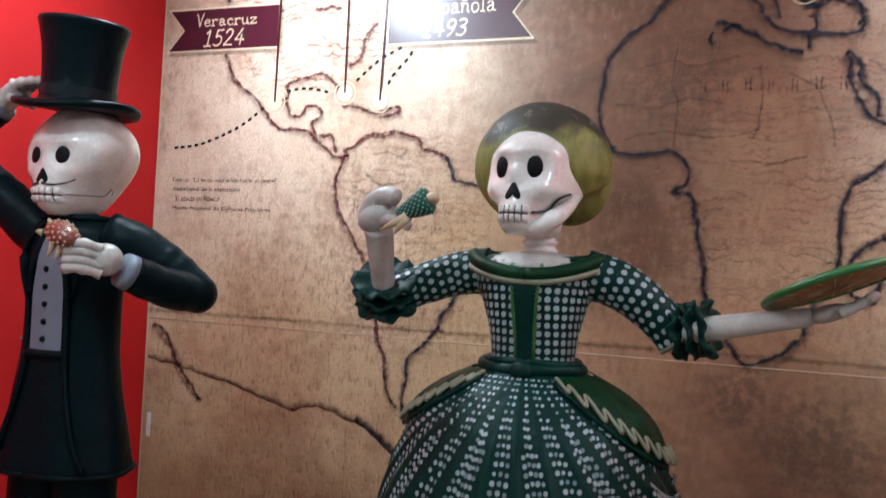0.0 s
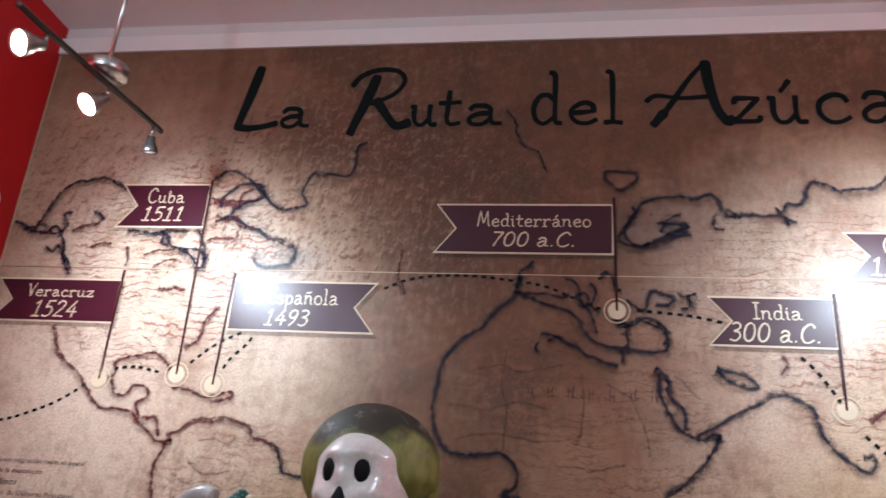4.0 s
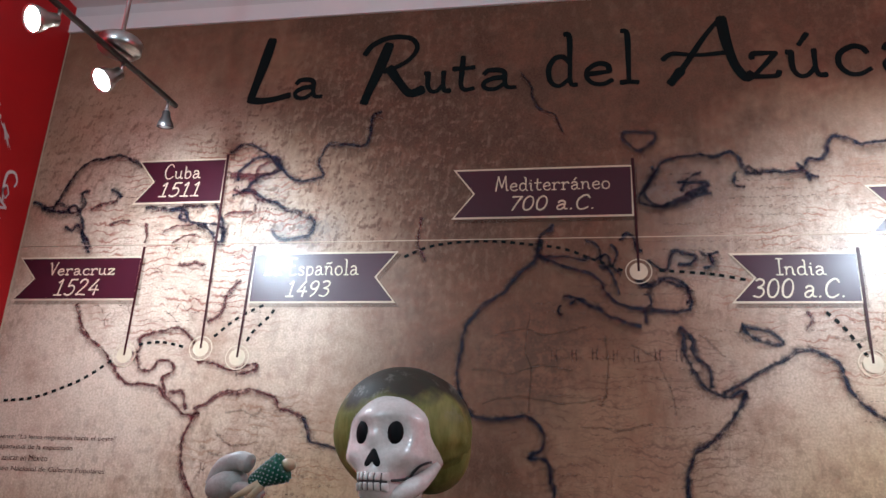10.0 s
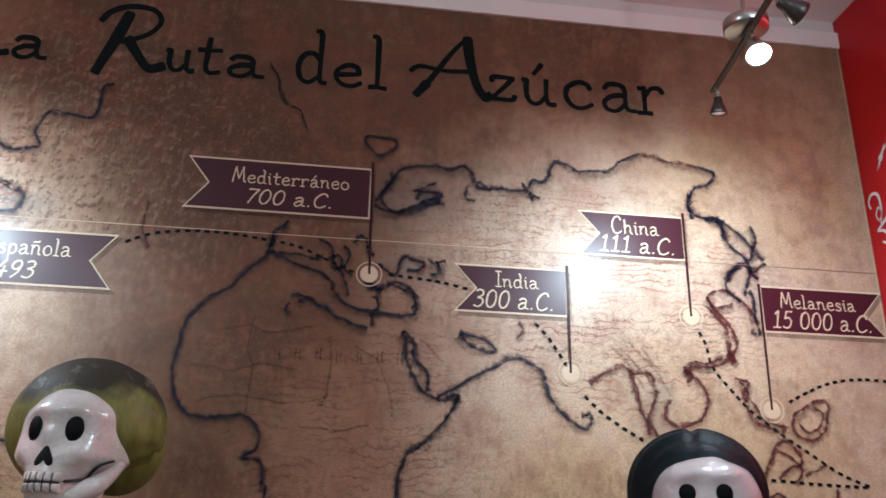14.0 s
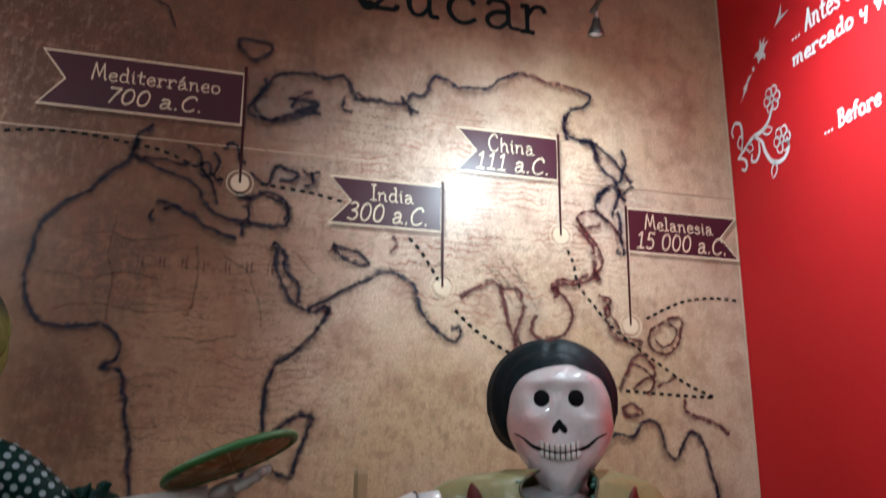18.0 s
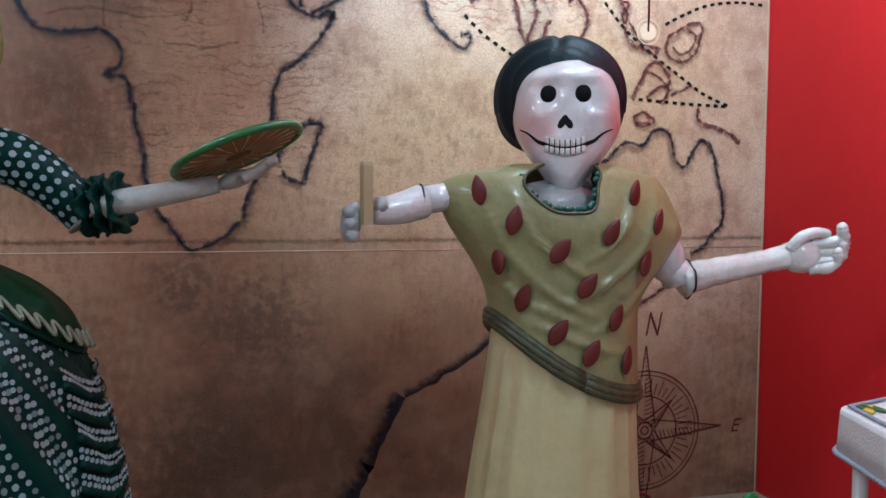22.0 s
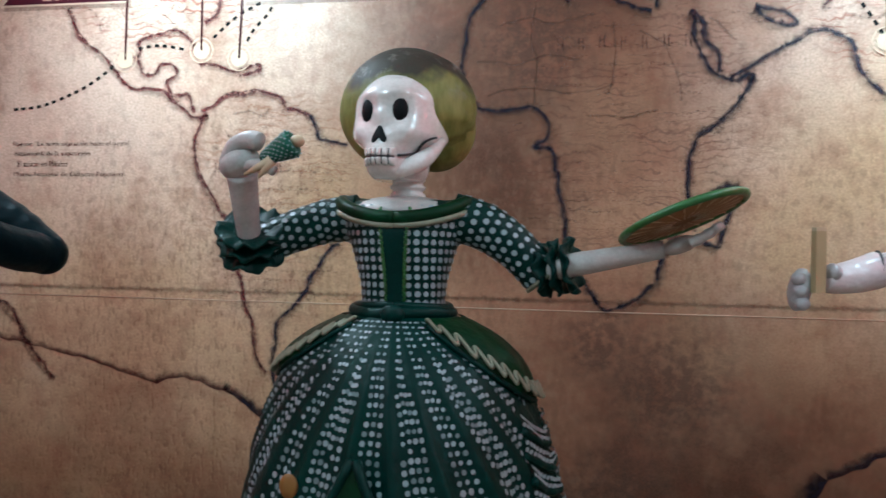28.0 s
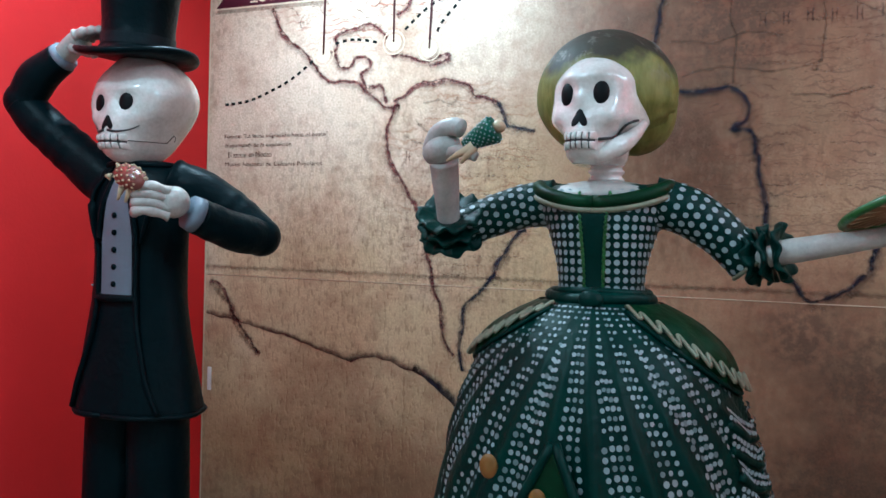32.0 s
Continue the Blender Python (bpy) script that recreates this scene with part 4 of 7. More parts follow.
glyph("V", 0.62, [(0.0, 0.96), (0.1, 0.98), (0.2, 0.5), (0.3, 0.0)], [(0.3, 0.0), (0.46, 0.5), (0.66, 1.04)])
glyph("C", 0.78, [(0.7, 0.8), (0.56, 0.98), (0.34, 0.96), (0.1, 0.7), (0.06, 0.34), (0.22, 0.04), (0.48, 0.0), (0.72, 0.14)])
glyph("L", 0.66, [(0.16, 1.0), (0.12, 0.5), (0.08, 0.05)], [(0.0, 0.04), (0.3, 0.02), (0.62, 0.06)])
glyph("E", 0.62, [(0.14, 0.98), (0.1, 0.5), (0.1, 0.02)], [(0.02, 0.97), (0.3, 0.98), (0.58, 0.96)], [(0.1, 0.52), (0.3, 0.53), (0.46, 0.55)], [(0.1, 0.02), (0.34, 0.0), (0.6, 0.05)])
glyph("M", 0.95, [(0.02, 0.0), (0.1, 0.5), (0.2, 1.0)], [(0.2, 1.0), (0.32, 0.6), (0.46, 0.22)], [(0.46, 0.22), (0.6, 0.6), (0.74, 1.0)], [(0.74, 1.0), (0.78, 0.5), (0.84, 0.06), (0.94, 0.02)])
glyph("I", 0.4, [(0.2, 0.98), (0.2, 0.02)], [(0.02, 0.97), (0.2, 0.98), (0.38, 0.97)], [(0.0, 0.02), (0.2, 0.01), (0.4, 0.03)])
glyph("1", 0.56, [(0.1, 0.8), (0.28, 0.98)], [(0.29, 1.0), (0.29, 0.02)], [(0.06, 0.01), (0.52, 0.01)])
glyph("2", 0.64, [(0.08, 0.78), (0.16, 0.95), (0.34, 1.0), (0.52, 0.86), (0.46, 0.6), (0.26, 0.32), (0.06, 0.04)], [(0.06, 0.03), (0.3, 0.05), (0.62, 0.02)])
glyph("3", 0.6, [(0.06, 0.92), (0.26, 1.0), (0.48, 0.9), (0.46, 0.68), (0.2, 0.54)], [(0.2, 0.54), (0.48, 0.46), (0.54, 0.22), (0.34, 0.01), (0.04, 0.08)])
glyph("4", 0.66, [(0.42, 1.0), (0.24, 0.68), (0.04, 0.34)], [(0.04, 0.33), (0.34, 0.34), (0.64, 0.33)], [(0.44, 0.62), (0.44, 0.0)])
glyph("5", 0.62, [(0.56, 0.99), (0.18, 0.98)], [(0.18, 0.98), (0.13, 0.56)], [(0.13, 0.56), (0.36, 0.62), (0.54, 0.44), (0.5, 0.14), (0.28, 0.0), (0.04, 0.08)])
glyph("7", 0.6, [(0.04, 0.97), (0.3, 0.98), (0.58, 0.98)], [(0.58, 0.98), (0.36, 0.5), (0.2, 0.0)])
glyph("9", 0.6, [(0.5, 0.66), (0.34, 0.48), (0.12, 0.54), (0.06, 0.78), (0.22, 0.98), (0.44, 0.94), (0.52, 0.72), (0.44, 0.3), (0.2, 0.0)])
glyph("0", 0.68, [(0.34, 1.0), (0.14, 0.86), (0.06, 0.5), (0.14, 0.12), (0.34, 0.0), (0.54, 0.14), (0.62, 0.5), (0.52, 0.88), (0.34, 1.0)])
glyph("A", 0.68, [(0.02, 0.0), (0.2, 0.5), (0.36, 1.0)], [(0.36, 1.0), (0.48, 0.5), (0.58, 0.06), (0.68, 0.02)], [(0.06, 0.36), (0.3, 0.38), (0.54, 0.36)])
glyph("B", 0.62, [(0.1, 1.0), (0.1, 0.02)], [(0.0, 0.96), (0.3, 1.0), (0.5, 0.86), (0.44, 0.62), (0.14, 0.54)], [(0.14, 0.54), (0.46, 0.48), (0.58, 0.26), (0.44, 0.03), (0.04, 0.0)])
glyph("m", 0.98, [(0.0, 0.57), (0.1, 0.57)], [(0.11, 0.6), (0.11, 0.02)], [(0.11, 0.36), (0.24, 0.58), (0.4, 0.57), (0.46, 0.4), (0.46, 0.02)], [(0.46, 0.36), (0.6, 0.58), (0.76, 0.57), (0.82, 0.4), (0.82, 0.08), (0.94, 0.01)])
glyph("v", 0.56, [(0.0, 0.58), (0.1, 0.58), (0.28, 0.0)], [(0.28, 0.0), (0.42, 0.4), (0.54, 0.62)])
glyph("y", 0.58, [(0.06, 0.6), (0.08, 0.34), (0.26, 0.24), (0.46, 0.36)], [(0.48, 0.6), (0.47, 0.2), (0.4, -0.3)])
glyph("f", 0.44, [(0.46, 0.92), (0.34, 1.0), (0.2, 0.88), (0.18, 0.4), (0.18, 0.0)], [(0.02, 0.58), (0.4, 0.6)])
glyph("\u00ed", 0.28, [(0.02, 0.57), (0.12, 0.58), (0.13, 0.3), (0.14, 0.03), (0.26, 0.01)], [(0.12, 0.76), (0.26, 0.98)])
glyph(".", 0.24, [(0.09, 0.02), (0.14, 0.06)])
glyph(" ", 0.34)


def brush(b, strokes, at, wide, mat, lift):
    """Paint strokes on the mural; at(x, y) gives the place, wide one width or one a stroke."""
    for i, pts in enumerate(strokes):
        line = [p.xy for p in smooth_line([(*at(x, y), 0) for x, y in pts], 0.006)]
        w = wide[i] if hasattr(wide, "__len__") else wide
        n = max(1, len(line) - 1)
        if len(line) > 1:
            first, last = line[0] - line[1], line[-1] - line[-2]
            line = [line[0] + first.normalized() * w * 0.3, *line, line[-1] + last.normalized() * w * 0.3]
        ribbon(b, line, [w * (0.7 if k in (0, len(line) - 1) else 0.96 + 0.12 * math.sin(5 * k / n + i)) for k in range(len(line))], mat, lift + 0.0003 * i)


def hand_letters(text, x0, x1, z0, z1, wide, mat, parent, lift, slant=0.0, low=0.0, high=1.0, squash=1.0, move=None):
    """A line of drawn letters fitted into a box, every letter a part; low and high: the heights that touch the box."""
    total = sum(GLYPHS[c][0] + 0.1 for c in text) - 0.1 + slant
    sx, sz, run = (x1 - x0) / total, (z1 - z0) / (high - low), 0.0
    for c in text:
        w, strokes = GLYPHS[c]
        if strokes:
            b, tall = Build(), sz * (1.0 if c.isupper() else squash)
            brush(b, strokes, lambda x, y: (x0 + sx * (run + x + slant * y), z0 + tall * (y - low)), wide, mat, lift)
            b.v = [move(*p) for p in b.v] if move else b.v
            b.done("letter", parent, False)
        run += w + 0.1


# title: large capitals with thick stems, small letters of an even pen
def capital(x0, x1, z0, z1, wide, *strokes):
    b = Build()
    brush(b, strokes, lambda x, y: (x0 + (x1 - x0) * x, z0 + (z1 - z0) * y), wide, BLACK, 0.003)
    b.done("title_letter", mural, False, "large black brush-drawn capital")


capital(-1.475, -1.27, 3.135, 3.47, (0.046, 0.034), [(0.40, 0.97), (0.28, 0.6), (0.15, 0.25), (0.09, 0.09)], [(0.05, 0.06), (0.3, 0.03), (0.62, 0.05), (0.95, 0.10)])
capital(-0.95, -0.67, 3.11, 3.445, (0.047, 0.026, 0.044), [(0.40, 0.86), (0.27, 0.5), (0.14, 0.2), (0.07, 0.02)], [(0.02, 0.74), (0.14, 0.88), (0.42, 0.98), (0.74, 0.95), (0.86, 0.80), (0.74, 0.62), (0.5, 0.5), (0.36, 0.46)], [(0.44, 0.5), (0.6, 0.3), (0.78, 0.12), (0.98, 0.16)])
capital(0.335, 0.68, 3.13, 3.45, (0.024, 0.044, 0.022, 0.040), [(0.14, 0.1), (0.3, 0.36), (0.5, 0.7), (0.7, 0.97)], [(0.7, 0.95), (0.74, 0.6), (0.82, 0.25), (0.93, 0.06), (0.99, 0.1)], [(0.0, 0.38), (0.12, 0.46), (0.4, 0.42), (0.76, 0.44)], [(0.08, 0.03), (0.2, 0.2)])
for ch, x0, x1, z0, z1, high in (("a", -1.265, -1.13, 3.14, 3.25, 0.6), ("u", -0.665, -0.555, 3.14, 3.255, 0.6), ("t", -0.545, -0.45, 3.14, 3.325, 0.92), ("a", -0.425, -0.275, 3.14, 3.25, 0.6), ("d", -0.145, -0.015, 3.14, 3.41, 1.08),
                             ("e", 0.01, 0.135, 3.14, 3.255, 0.6), ("l", 0.165, 0.235, 3.14, 3.41, 1.08), ("z", 0.675, 0.79, 3.135, 3.27, 0.6), ("\u00fa", 0.82, 0.96, 3.13, 3.345, 0.98),
                             ("c", 0.995, 1.13, 3.13, 3.275, 0.6), ("a", 1.165, 1.32, 3.13, 3.28, 0.6), ("r", 1.335, 1.45, 3.13, 3.28, 0.6)):
    hand_letters(ch, x0, x1, z0 + 0.01, z1 - 0.008, 0.0235, BLACK, mural, 0.003, 0.0, 0.0, high)


def flag(x0, x1, z0, z1, tip, pole_top, mark, lines):
    """A printed pennant on a pole: the swallowtail end at tip (-1 or 1), its pole runs down to a round mark."""
    mid, cut = (z0 + z1) / 2, 0.085
    def outline(d):
        a, b = (x0 + d, x1 - d)
        if tip < 0:
            a = x0 + d * 1.6
            return [(a, z0 + d), (b, z0 + d), (b, z1 - d), (a, z1 - d), (x0 + cut + d, mid)]
        b = x1 - d * 1.6
        return [(a, z0 + d), (b, z0 + d), (x1 - cut - d, mid), (b, z1 - d), (a, z1 - d)]
    f = Build()
    f.poly([(x, FACE - 0.003, z) for x, z in outline(0)], CREAM)
    f.poly([(x, FACE - 0.004, z) for x, z in outline(0.008)], WINE)
    ob = f.done("flag_label", mural, False, "wine-red printed pennant with a cream border")
    px = x1 if tip < 0 else x0
    p = Build()
    w = 0.0062
    p.poly([(px - w, FACE - 0.0045, pole_top), (px + w, FACE - 0.0045, pole_top), (mark[0] + w * 0.7, FACE - 0.0045, mark[1]), (mark[0] - w * 0.7, FACE - 0.0045, mark[1])][::-1], POLE)
    p.done("pole", ob, False)
    c = Build()
    ring = lambda r0, r1, y, mat: [c.poly([(mark[0] + r * math.cos(a), FACE - y, mark[1] + r * math.sin(a)) for r, a in ((r0, a0), (r1, a0), (r1, a1), (r0, a1))][::-1], mat) for a0, a1 in ((2 * math.pi * k / 32, 2 * math.pi * (k + 1) / 32) for k in range(32))]
    ring(0, 0.034, 0.0035, CREAM), ring(0.046, 0.050, 0.0035, CREAM)
    c.done("map_mark", ob, False, "cream round mark with a ring")
    shadow = Build().poly([(x + 0.012, FACE - 0.0026, z - 0.014) for x, z in outline(-0.003)], INK["shade"])
    shadow.done("printed_shadow", ob, False)
    for text, a, b, lo, hi, sh in lines:
        hand_letters(text, a, b, lo, hi, 0.0058 if sh == 0 else 0.0072, CREAM, ob, 0.0055, sh, squash=0.82 if sh == 0 else 1.0)


flag(-2.425, -1.845, 2.222, 2.418, -1, 2.46, (-1.85, 1.99), (("Veracruz", -2.27, -1.96, 2.335, 2.39, 0), ("1524", -2.23, -2.01, 2.245, 2.315, 0.2)))
flag(-1.945, -1.525, 2.657, 2.868, -1, 2.885, (-1.52, 2.02), (("Cuba", -1.81, -1.64, 2.775, 2.845, 0), ("1511", -1.825, -1.62, 2.69, 2.755, 0.2)))
flag(-1.345, -0.73, 2.208, 2.424, 1, 2.455, (-1.36, 1.985), (("La Espa\u00f1ola", -1.29, -0.89, 2.325, 2.40, 0), ("1493", -1.19, -0.995, 2.235, 2.30, 0.2)))
flag(-0.522, 0.198, 2.556, 2.776, -1, 2.805, (0.207, 2.33), (("Mediterr\u00e1neo", -0.345, 0.11, 2.675, 2.74, 0), ("700 a.C.", -0.29, 0.06, 2.59, 2.65, 0.2)))
flag(0.535, 0.988, 2.203, 2.398, -1, 2.415, (0.99, 1.985), (("India", 0.70, 0.87, 2.31, 2.375, 0), ("300 a.C.", 0.61, 0.94, 2.225, 2.295, 0.2)))
flag(1.04, 1.49, 2.468, 2.663, -1, 2.68, (1.49, 2.235), (("China", 1.18, 1.38, 2.57, 2.645, 0), ("111 a.C.", 1.125, 1.455, 2.49, 2.56, 0.2)))
flag(1.79, 2.326, 2.187, 2.384, 1, 2.39, (1.785, 1.878), (("Melanesia", 1.875, 2.2, 2.295, 2.36, 0), ("15 000 a.C.", 1.83, 2.27, 2.21, 2.28, 0.2)))

# source note, set in four small lines
for text, a, b, z in (("Fuente: \"La lenta migraci\u00f3n hacia el oeste\"", -2.35, -1.82, 1.64), ("mapamundi de la exposici\u00f3n", -2.345, -2.0, 1.6), ("El az\u00facar en M\u00e9xico", -2.33, -2.1, 1.56), ("Museo Nacional de Culturas Populares", -2.345, -1.845, 1.515)):
    note = Build()
    write(note, text, on_mural(a, b, z, z + 0.024), POLE, 0, 0.004)
    note.done("note_line", mural, False, "small brown printed note")

# ---- statues ----
BONE = material("bone_paint", (0.78, 0.76, 0.73), 0.24, second=(0.44, 0.41, 0.37), scale=12, amount=0.75, bump=0.6, bump_scale=22, coat=0.8)
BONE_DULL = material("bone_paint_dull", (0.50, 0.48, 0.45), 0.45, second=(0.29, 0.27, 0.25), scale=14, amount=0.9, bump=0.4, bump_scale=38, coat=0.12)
BONE_PINK = material("bone_paint_rosy", (0.73, 0.70, 0.70), 0.3, second=(0.52, 0.45, 0.46), scale=9, amount=0.8, bump=0.5, bump_scale=26, coat=0.8)
bn = Nodes(BONE_PINK)
bb = BONE_PINK.node_tree.nodes["Principled BSDF"]
rosy = bb.inputs["Base Color"].links[0].from_socket
for bx_, bz_, brx, brz, bf in ((0.125, 1.425, 0.075, 0.085, 0.9), (-0.10, 1.40, 0.07, 0.08, 0.55)):
    rosy = bn.mix(bn.math("MULTIPLY", bn.span(bn.blob(bx_, bz_, brx, brz), 0.0, 0.8, smooth=True), bf), rosy, (0.66, 0.30, 0.29))
bn.put(bb.inputs["Base Color"], rosy)
SOCKET = material("socket_black", (0.004, 0.005, 0.006), 0.55, shine=0.12)
LINE = material("paint_line", (0.02, 0.018, 0.02), 0.4)
SUIT = material("suit_black", (0.0012, 0.0062, 0.0085), 0.42, second=(0.0022, 0.010, 0.013), scale=9, bump=0.5, bump_scale=22, shine=0.07)
SHIRT = material("shirt_grey", (0.15, 0.18, 0.23), 0.5, second=(0.13, 0.15, 0.18), scale=20, bump=0.2)
GREEN = material("dress_green", (0.0010, 0.027, 0.020), 0.42, second=(0.001, 0.012, 0.012), scale=8, amount=0.8, bump=0.45, bump_scale=34, shine=0.13)
LEAF = material("trim_green", (0.0018, 0.034, 0.010), 0.46, second=(0.004, 0.014, 0.006), scale=9, amount=0.95, bump=0.35, bump_scale=36, shine=0.12)
SPOT = material("white_spot", (0.29, 0.35, 0.37), 0.45, second=(0.15, 0.20, 0.21), scale=25)
SPOT_WORN = material("worn_spot", (0.15, 0.20, 0.21), 0.5, second=(0.08, 0.12, 0.12), scale=25)
TRIM = material("beige_trim", (0.22, 0.22, 0.15), 0.5, second=(0.13, 0.14, 0.09), scale=30, bump=0.3)
SCARF = material("scarf_olive", (0.15, 0.155, 0.028), 0.58, second=(0.075, 0.085, 0.024), scale=6, bump=0.5, bump_scale=16, shine=0.35)
sn = Nodes(SCARF)
sep = SCARF.node_tree.nodes.new("ShaderNodeSeparateXYZ")
SCARF.node_tree.links.new(sn.co, sep.inputs[0])
worn = sn.math("ADD", sep.outputs["Z"], sn.span(sn.noise(9, 5), 0.3, 0.7, -0.05, 0.05))
sb = SCARF.node_tree.nodes["Principled BSDF"]
streak = sn.span(sn.noise(8, 5, (2.2, 1.0, 0.45), (3, 1, 0), rough=0.65), 0.46, 0.62, 0, 0.75)
straw = sn.mix(streak, sb.inputs["Base Color"].links[0].from_socket, (0.26, 0.25, 0.075))
bald = sn.math("MULTIPLY", sn.span(sn.noise(14, 6, (1, 1, 1), (2, 5, 1), rough=0.7), 0.58, 0.66), sn.span(sep.outputs["Z"], 1.60, 1.68, 0, 0.6))
sn.put(sb.inputs["Base Color"], sn.mix(bald, sn.mix(sn.span(worn, 1.635, 1.69), straw, (0.036, 0.032, 0.022)), (0.30, 0.29, 0.25)))
HAIR = material("hair_black", (0.004, 0.011, 0.015), 0.5, second=(0.009, 0.02, 0.025), scale=20, bump=0.25, bump_scale=50, shine=0.16)
BLOUSE = material("blouse_olive", (0.30, 0.275, 0.125), 0.42, second=(0.19, 0.17, 0.068), scale=7, amount=0.9, bump=0.5, bump_scale=24, coat=0.2)
CREAM_SKIRT = material("skirt_cream", (0.62, 0.55, 0.31), 0.42, second=(0.47, 0.39, 0.19), scale=6, amount=0.8, bump=0.35, bump_scale=26, coat=0.15)
PETAL = material("red_petal", (0.13, 0.019, 0.015), 0.45, second=(0.07, 0.011, 0.010), scale=40, shine=0.3)
HEM = material("hem_olive", (0.035, 0.038, 0.022), 0.45, second=(0.10, 0.092, 0.038), scale=45, amount=0.9, bump=0.4)
COCOA = material("fruit_red_brown", (0.20, 0.045, 0.035), 0.35, coat=0.3)
HUSK = material("husk_beige", (0.55, 0.42, 0.27), 0.45)
RIND = material("rind_green", (0.03, 0.14, 0.03), 0.4, second=(0.015, 0.08, 0.02), scale=20, bump=0.3, coat=0.3)
PULP = material("pulp_orange", (0.24, 0.10, 0.018), 0.5, second=(0.13, 0.07, 0.012), scale=14, bump=0.2)
GREY_HAND = material("hand_grey", (0.27, 0.28, 0.29), 0.4, second=(0.42, 0.40, 0.39), scale=18, amount=0.9, bump=0.4, bump_scale=40, coat=0.25)
WOOD = material("stick_wood", (0.40, 0.31, 0.17), 0.5, second=(0.30, 0.22, 0.11), scale=18, bump=0.1)
CORN = material("corn_teal", (0.008, 0.10, 0.062), 0.4, second=(0.004, 0.05, 0.035), scale=20, shine=0.3)
BEAD = material("bead_green", (0.02, 0.11, 0.075), 0.35, coat=0.4)


def table_of(xs, ys):
    """A smooth curve through a few stations."""
    line = smooth_line([(x, y, 0) for x, y in zip(xs, ys)], 0.004)
    px, py = [p.x for p in line], [p.y for p in line]
    return lambda x: float(np.interp(x, px, py))


class Head:
    """A skull made of level sections: half width w, front f and back k over the height z above the chin."""

    def __init__(self, at, turn, z, w, f, k):
        self.at, self.m = Vector(at), Euler((0, 0, radians(turn))).to_matrix()
        self.top = z[-1]
        self.w, self.f, self.k = table_of(z, w), table_of(z, f), table_of(z, k)
        self.bumps = []

    def mould(self, x, z, rx, rz, high):
        """Press or raise the face round a place, on both sides of the nose."""
        for s in ((-1, 1) if x else (1,)):
            self.bumps.append((s * x, z, rx, rz, high))

    def relief(self, x, z):
        return sum(h * math.exp(-((x - bx) / rx) ** 2 - ((z - bz) / rz) ** 2) for bx, bz, rx, rz, h in self.bumps)

    def world(self, p):
        return self.m @ Vector(p) + self.at

    def front(self, x, z, lift=0.0):
        """The point of the face at this side step and height."""
        w, f = self.w(z), self.f(z) + lift + self.relief(x, z)
        return Vector((x, -f * max(0.0, 1 - abs(x / (w + lift)) ** 2.3) ** (1 / 2.3), z))

    def skin(self, b, mat, rows=64, seg=84):
        grid = []
        for i in range(rows + 1):
            z = self.top * i / rows
            w, f, k = self.w(z), self.f(z), self.k(z)
            row = []
            for j in range(seg):
                a = 2 * math.pi * j / seg
                c, s = math.cos(a), math.sin(a)
                e = 2 / 2.3
                x = w * math.copysign(abs(s) ** e, s)
                y = -math.copysign(abs(c) ** e, c) * (f + self.relief(x, z) if c > 0 else k)
                p = Vector((x, y, z))
                row.append(self.world(p * (1 + 0.022 * noise.noise(p * 16 + self.at)) if z > self.top * 0.55 else p))
            grid.append(row)
        b.grid(grid, mat, True, (True, True))

    def blob(self, b, x, z, r, mat, lift=0.0, seg=16):
        c = self.front(x, z)
        b.ball(self.world((c.x, c.y - lift, c.z)), r, mat, self.m @ Euler((0, 0, math.atan2(x, 0.16))).to_matrix(), seg, 10)

    def stroke(self, b, pts, r, mat, lift=0.001):
        line = smooth_line([(x, 0, z) for x, z in pts], 0.008)
        b.tube([self.world(self.front(p.x, p.z, lift)) for p in line], r, mat, 6)

    def patch(self, b, outline, mat, lift=0.0025):
        """A painted shape on the face."""
        cx = sum(p[0] for p in outline) / len(outline)
        cz = sum(p[1] for p in outline) / len(outline)
        rows = [[self.world(self.front(cx + (x - cx) * k, cz + (z - cz) * k, lift * min(1.0, 2.2 - 2.2 * k * 0.98))) for x, z in outline] for k in (0.03, 0.35, 0.7, 1.0)]
        b.grid(rows[::-1], mat, True, (False, True))

    def nose(self, b, z, w, hgt):
        """The nose hole: an upturned heart."""
        half = [(0.0, 0.5), (0.30, 0.40), (0.55, 0.15), (0.85, -0.15), (1.0, -0.38), (0.92, -0.55), (0.68, -0.62), (0.38, -0.55), (0.14, -0.42), (0.0, -0.30)]
        pts = [(x * w, z + q * hgt) for x, q in half] + [(-x * w, z + q * hgt) for x, q in half[-2:0:-1]]
        self.patch(b, pts, SOCKET)

    def teeth(self, b, x0, x1, z0, z1, n, gap=0.0024, smile=0.0):
        mid = (z0 + z1) / 2
        bent = lambda x, z, lift: self.front(x, z + smile * (2 * x / (x1 - x0)) ** 2, lift)
        for lo, hi in ((z0, mid - gap * 0.8), (mid + gap * 0.8, z1)):
            for i in range(n):
                a, c = x0 + (x1 - x0) * i / n, x0 + (x1 - x0) * (i + 1) / n
                rings = []
                for k, lift in ((0.97, 0.001), (0.9, 0.0045), (0.68, 0.0066), (0.3, 0.0074)):
                    ring = []
                    for s in range(14):
                        t = 2 * math.pi * s / 14
                        ct, st = math.cos(t), math.sin(t)
                        ring.append(self.world(bent((a + c) / 2 + (c - a - gap) / 2 * k * math.copysign(abs(ct) ** 0.38, ct), (lo + hi) / 2 + (hi - lo) / 2 * k * math.copysign(abs(st) ** 0.38, st), lift)))
                    rings.append(ring)
                b.grid(rings, BONE, True, (False, True))
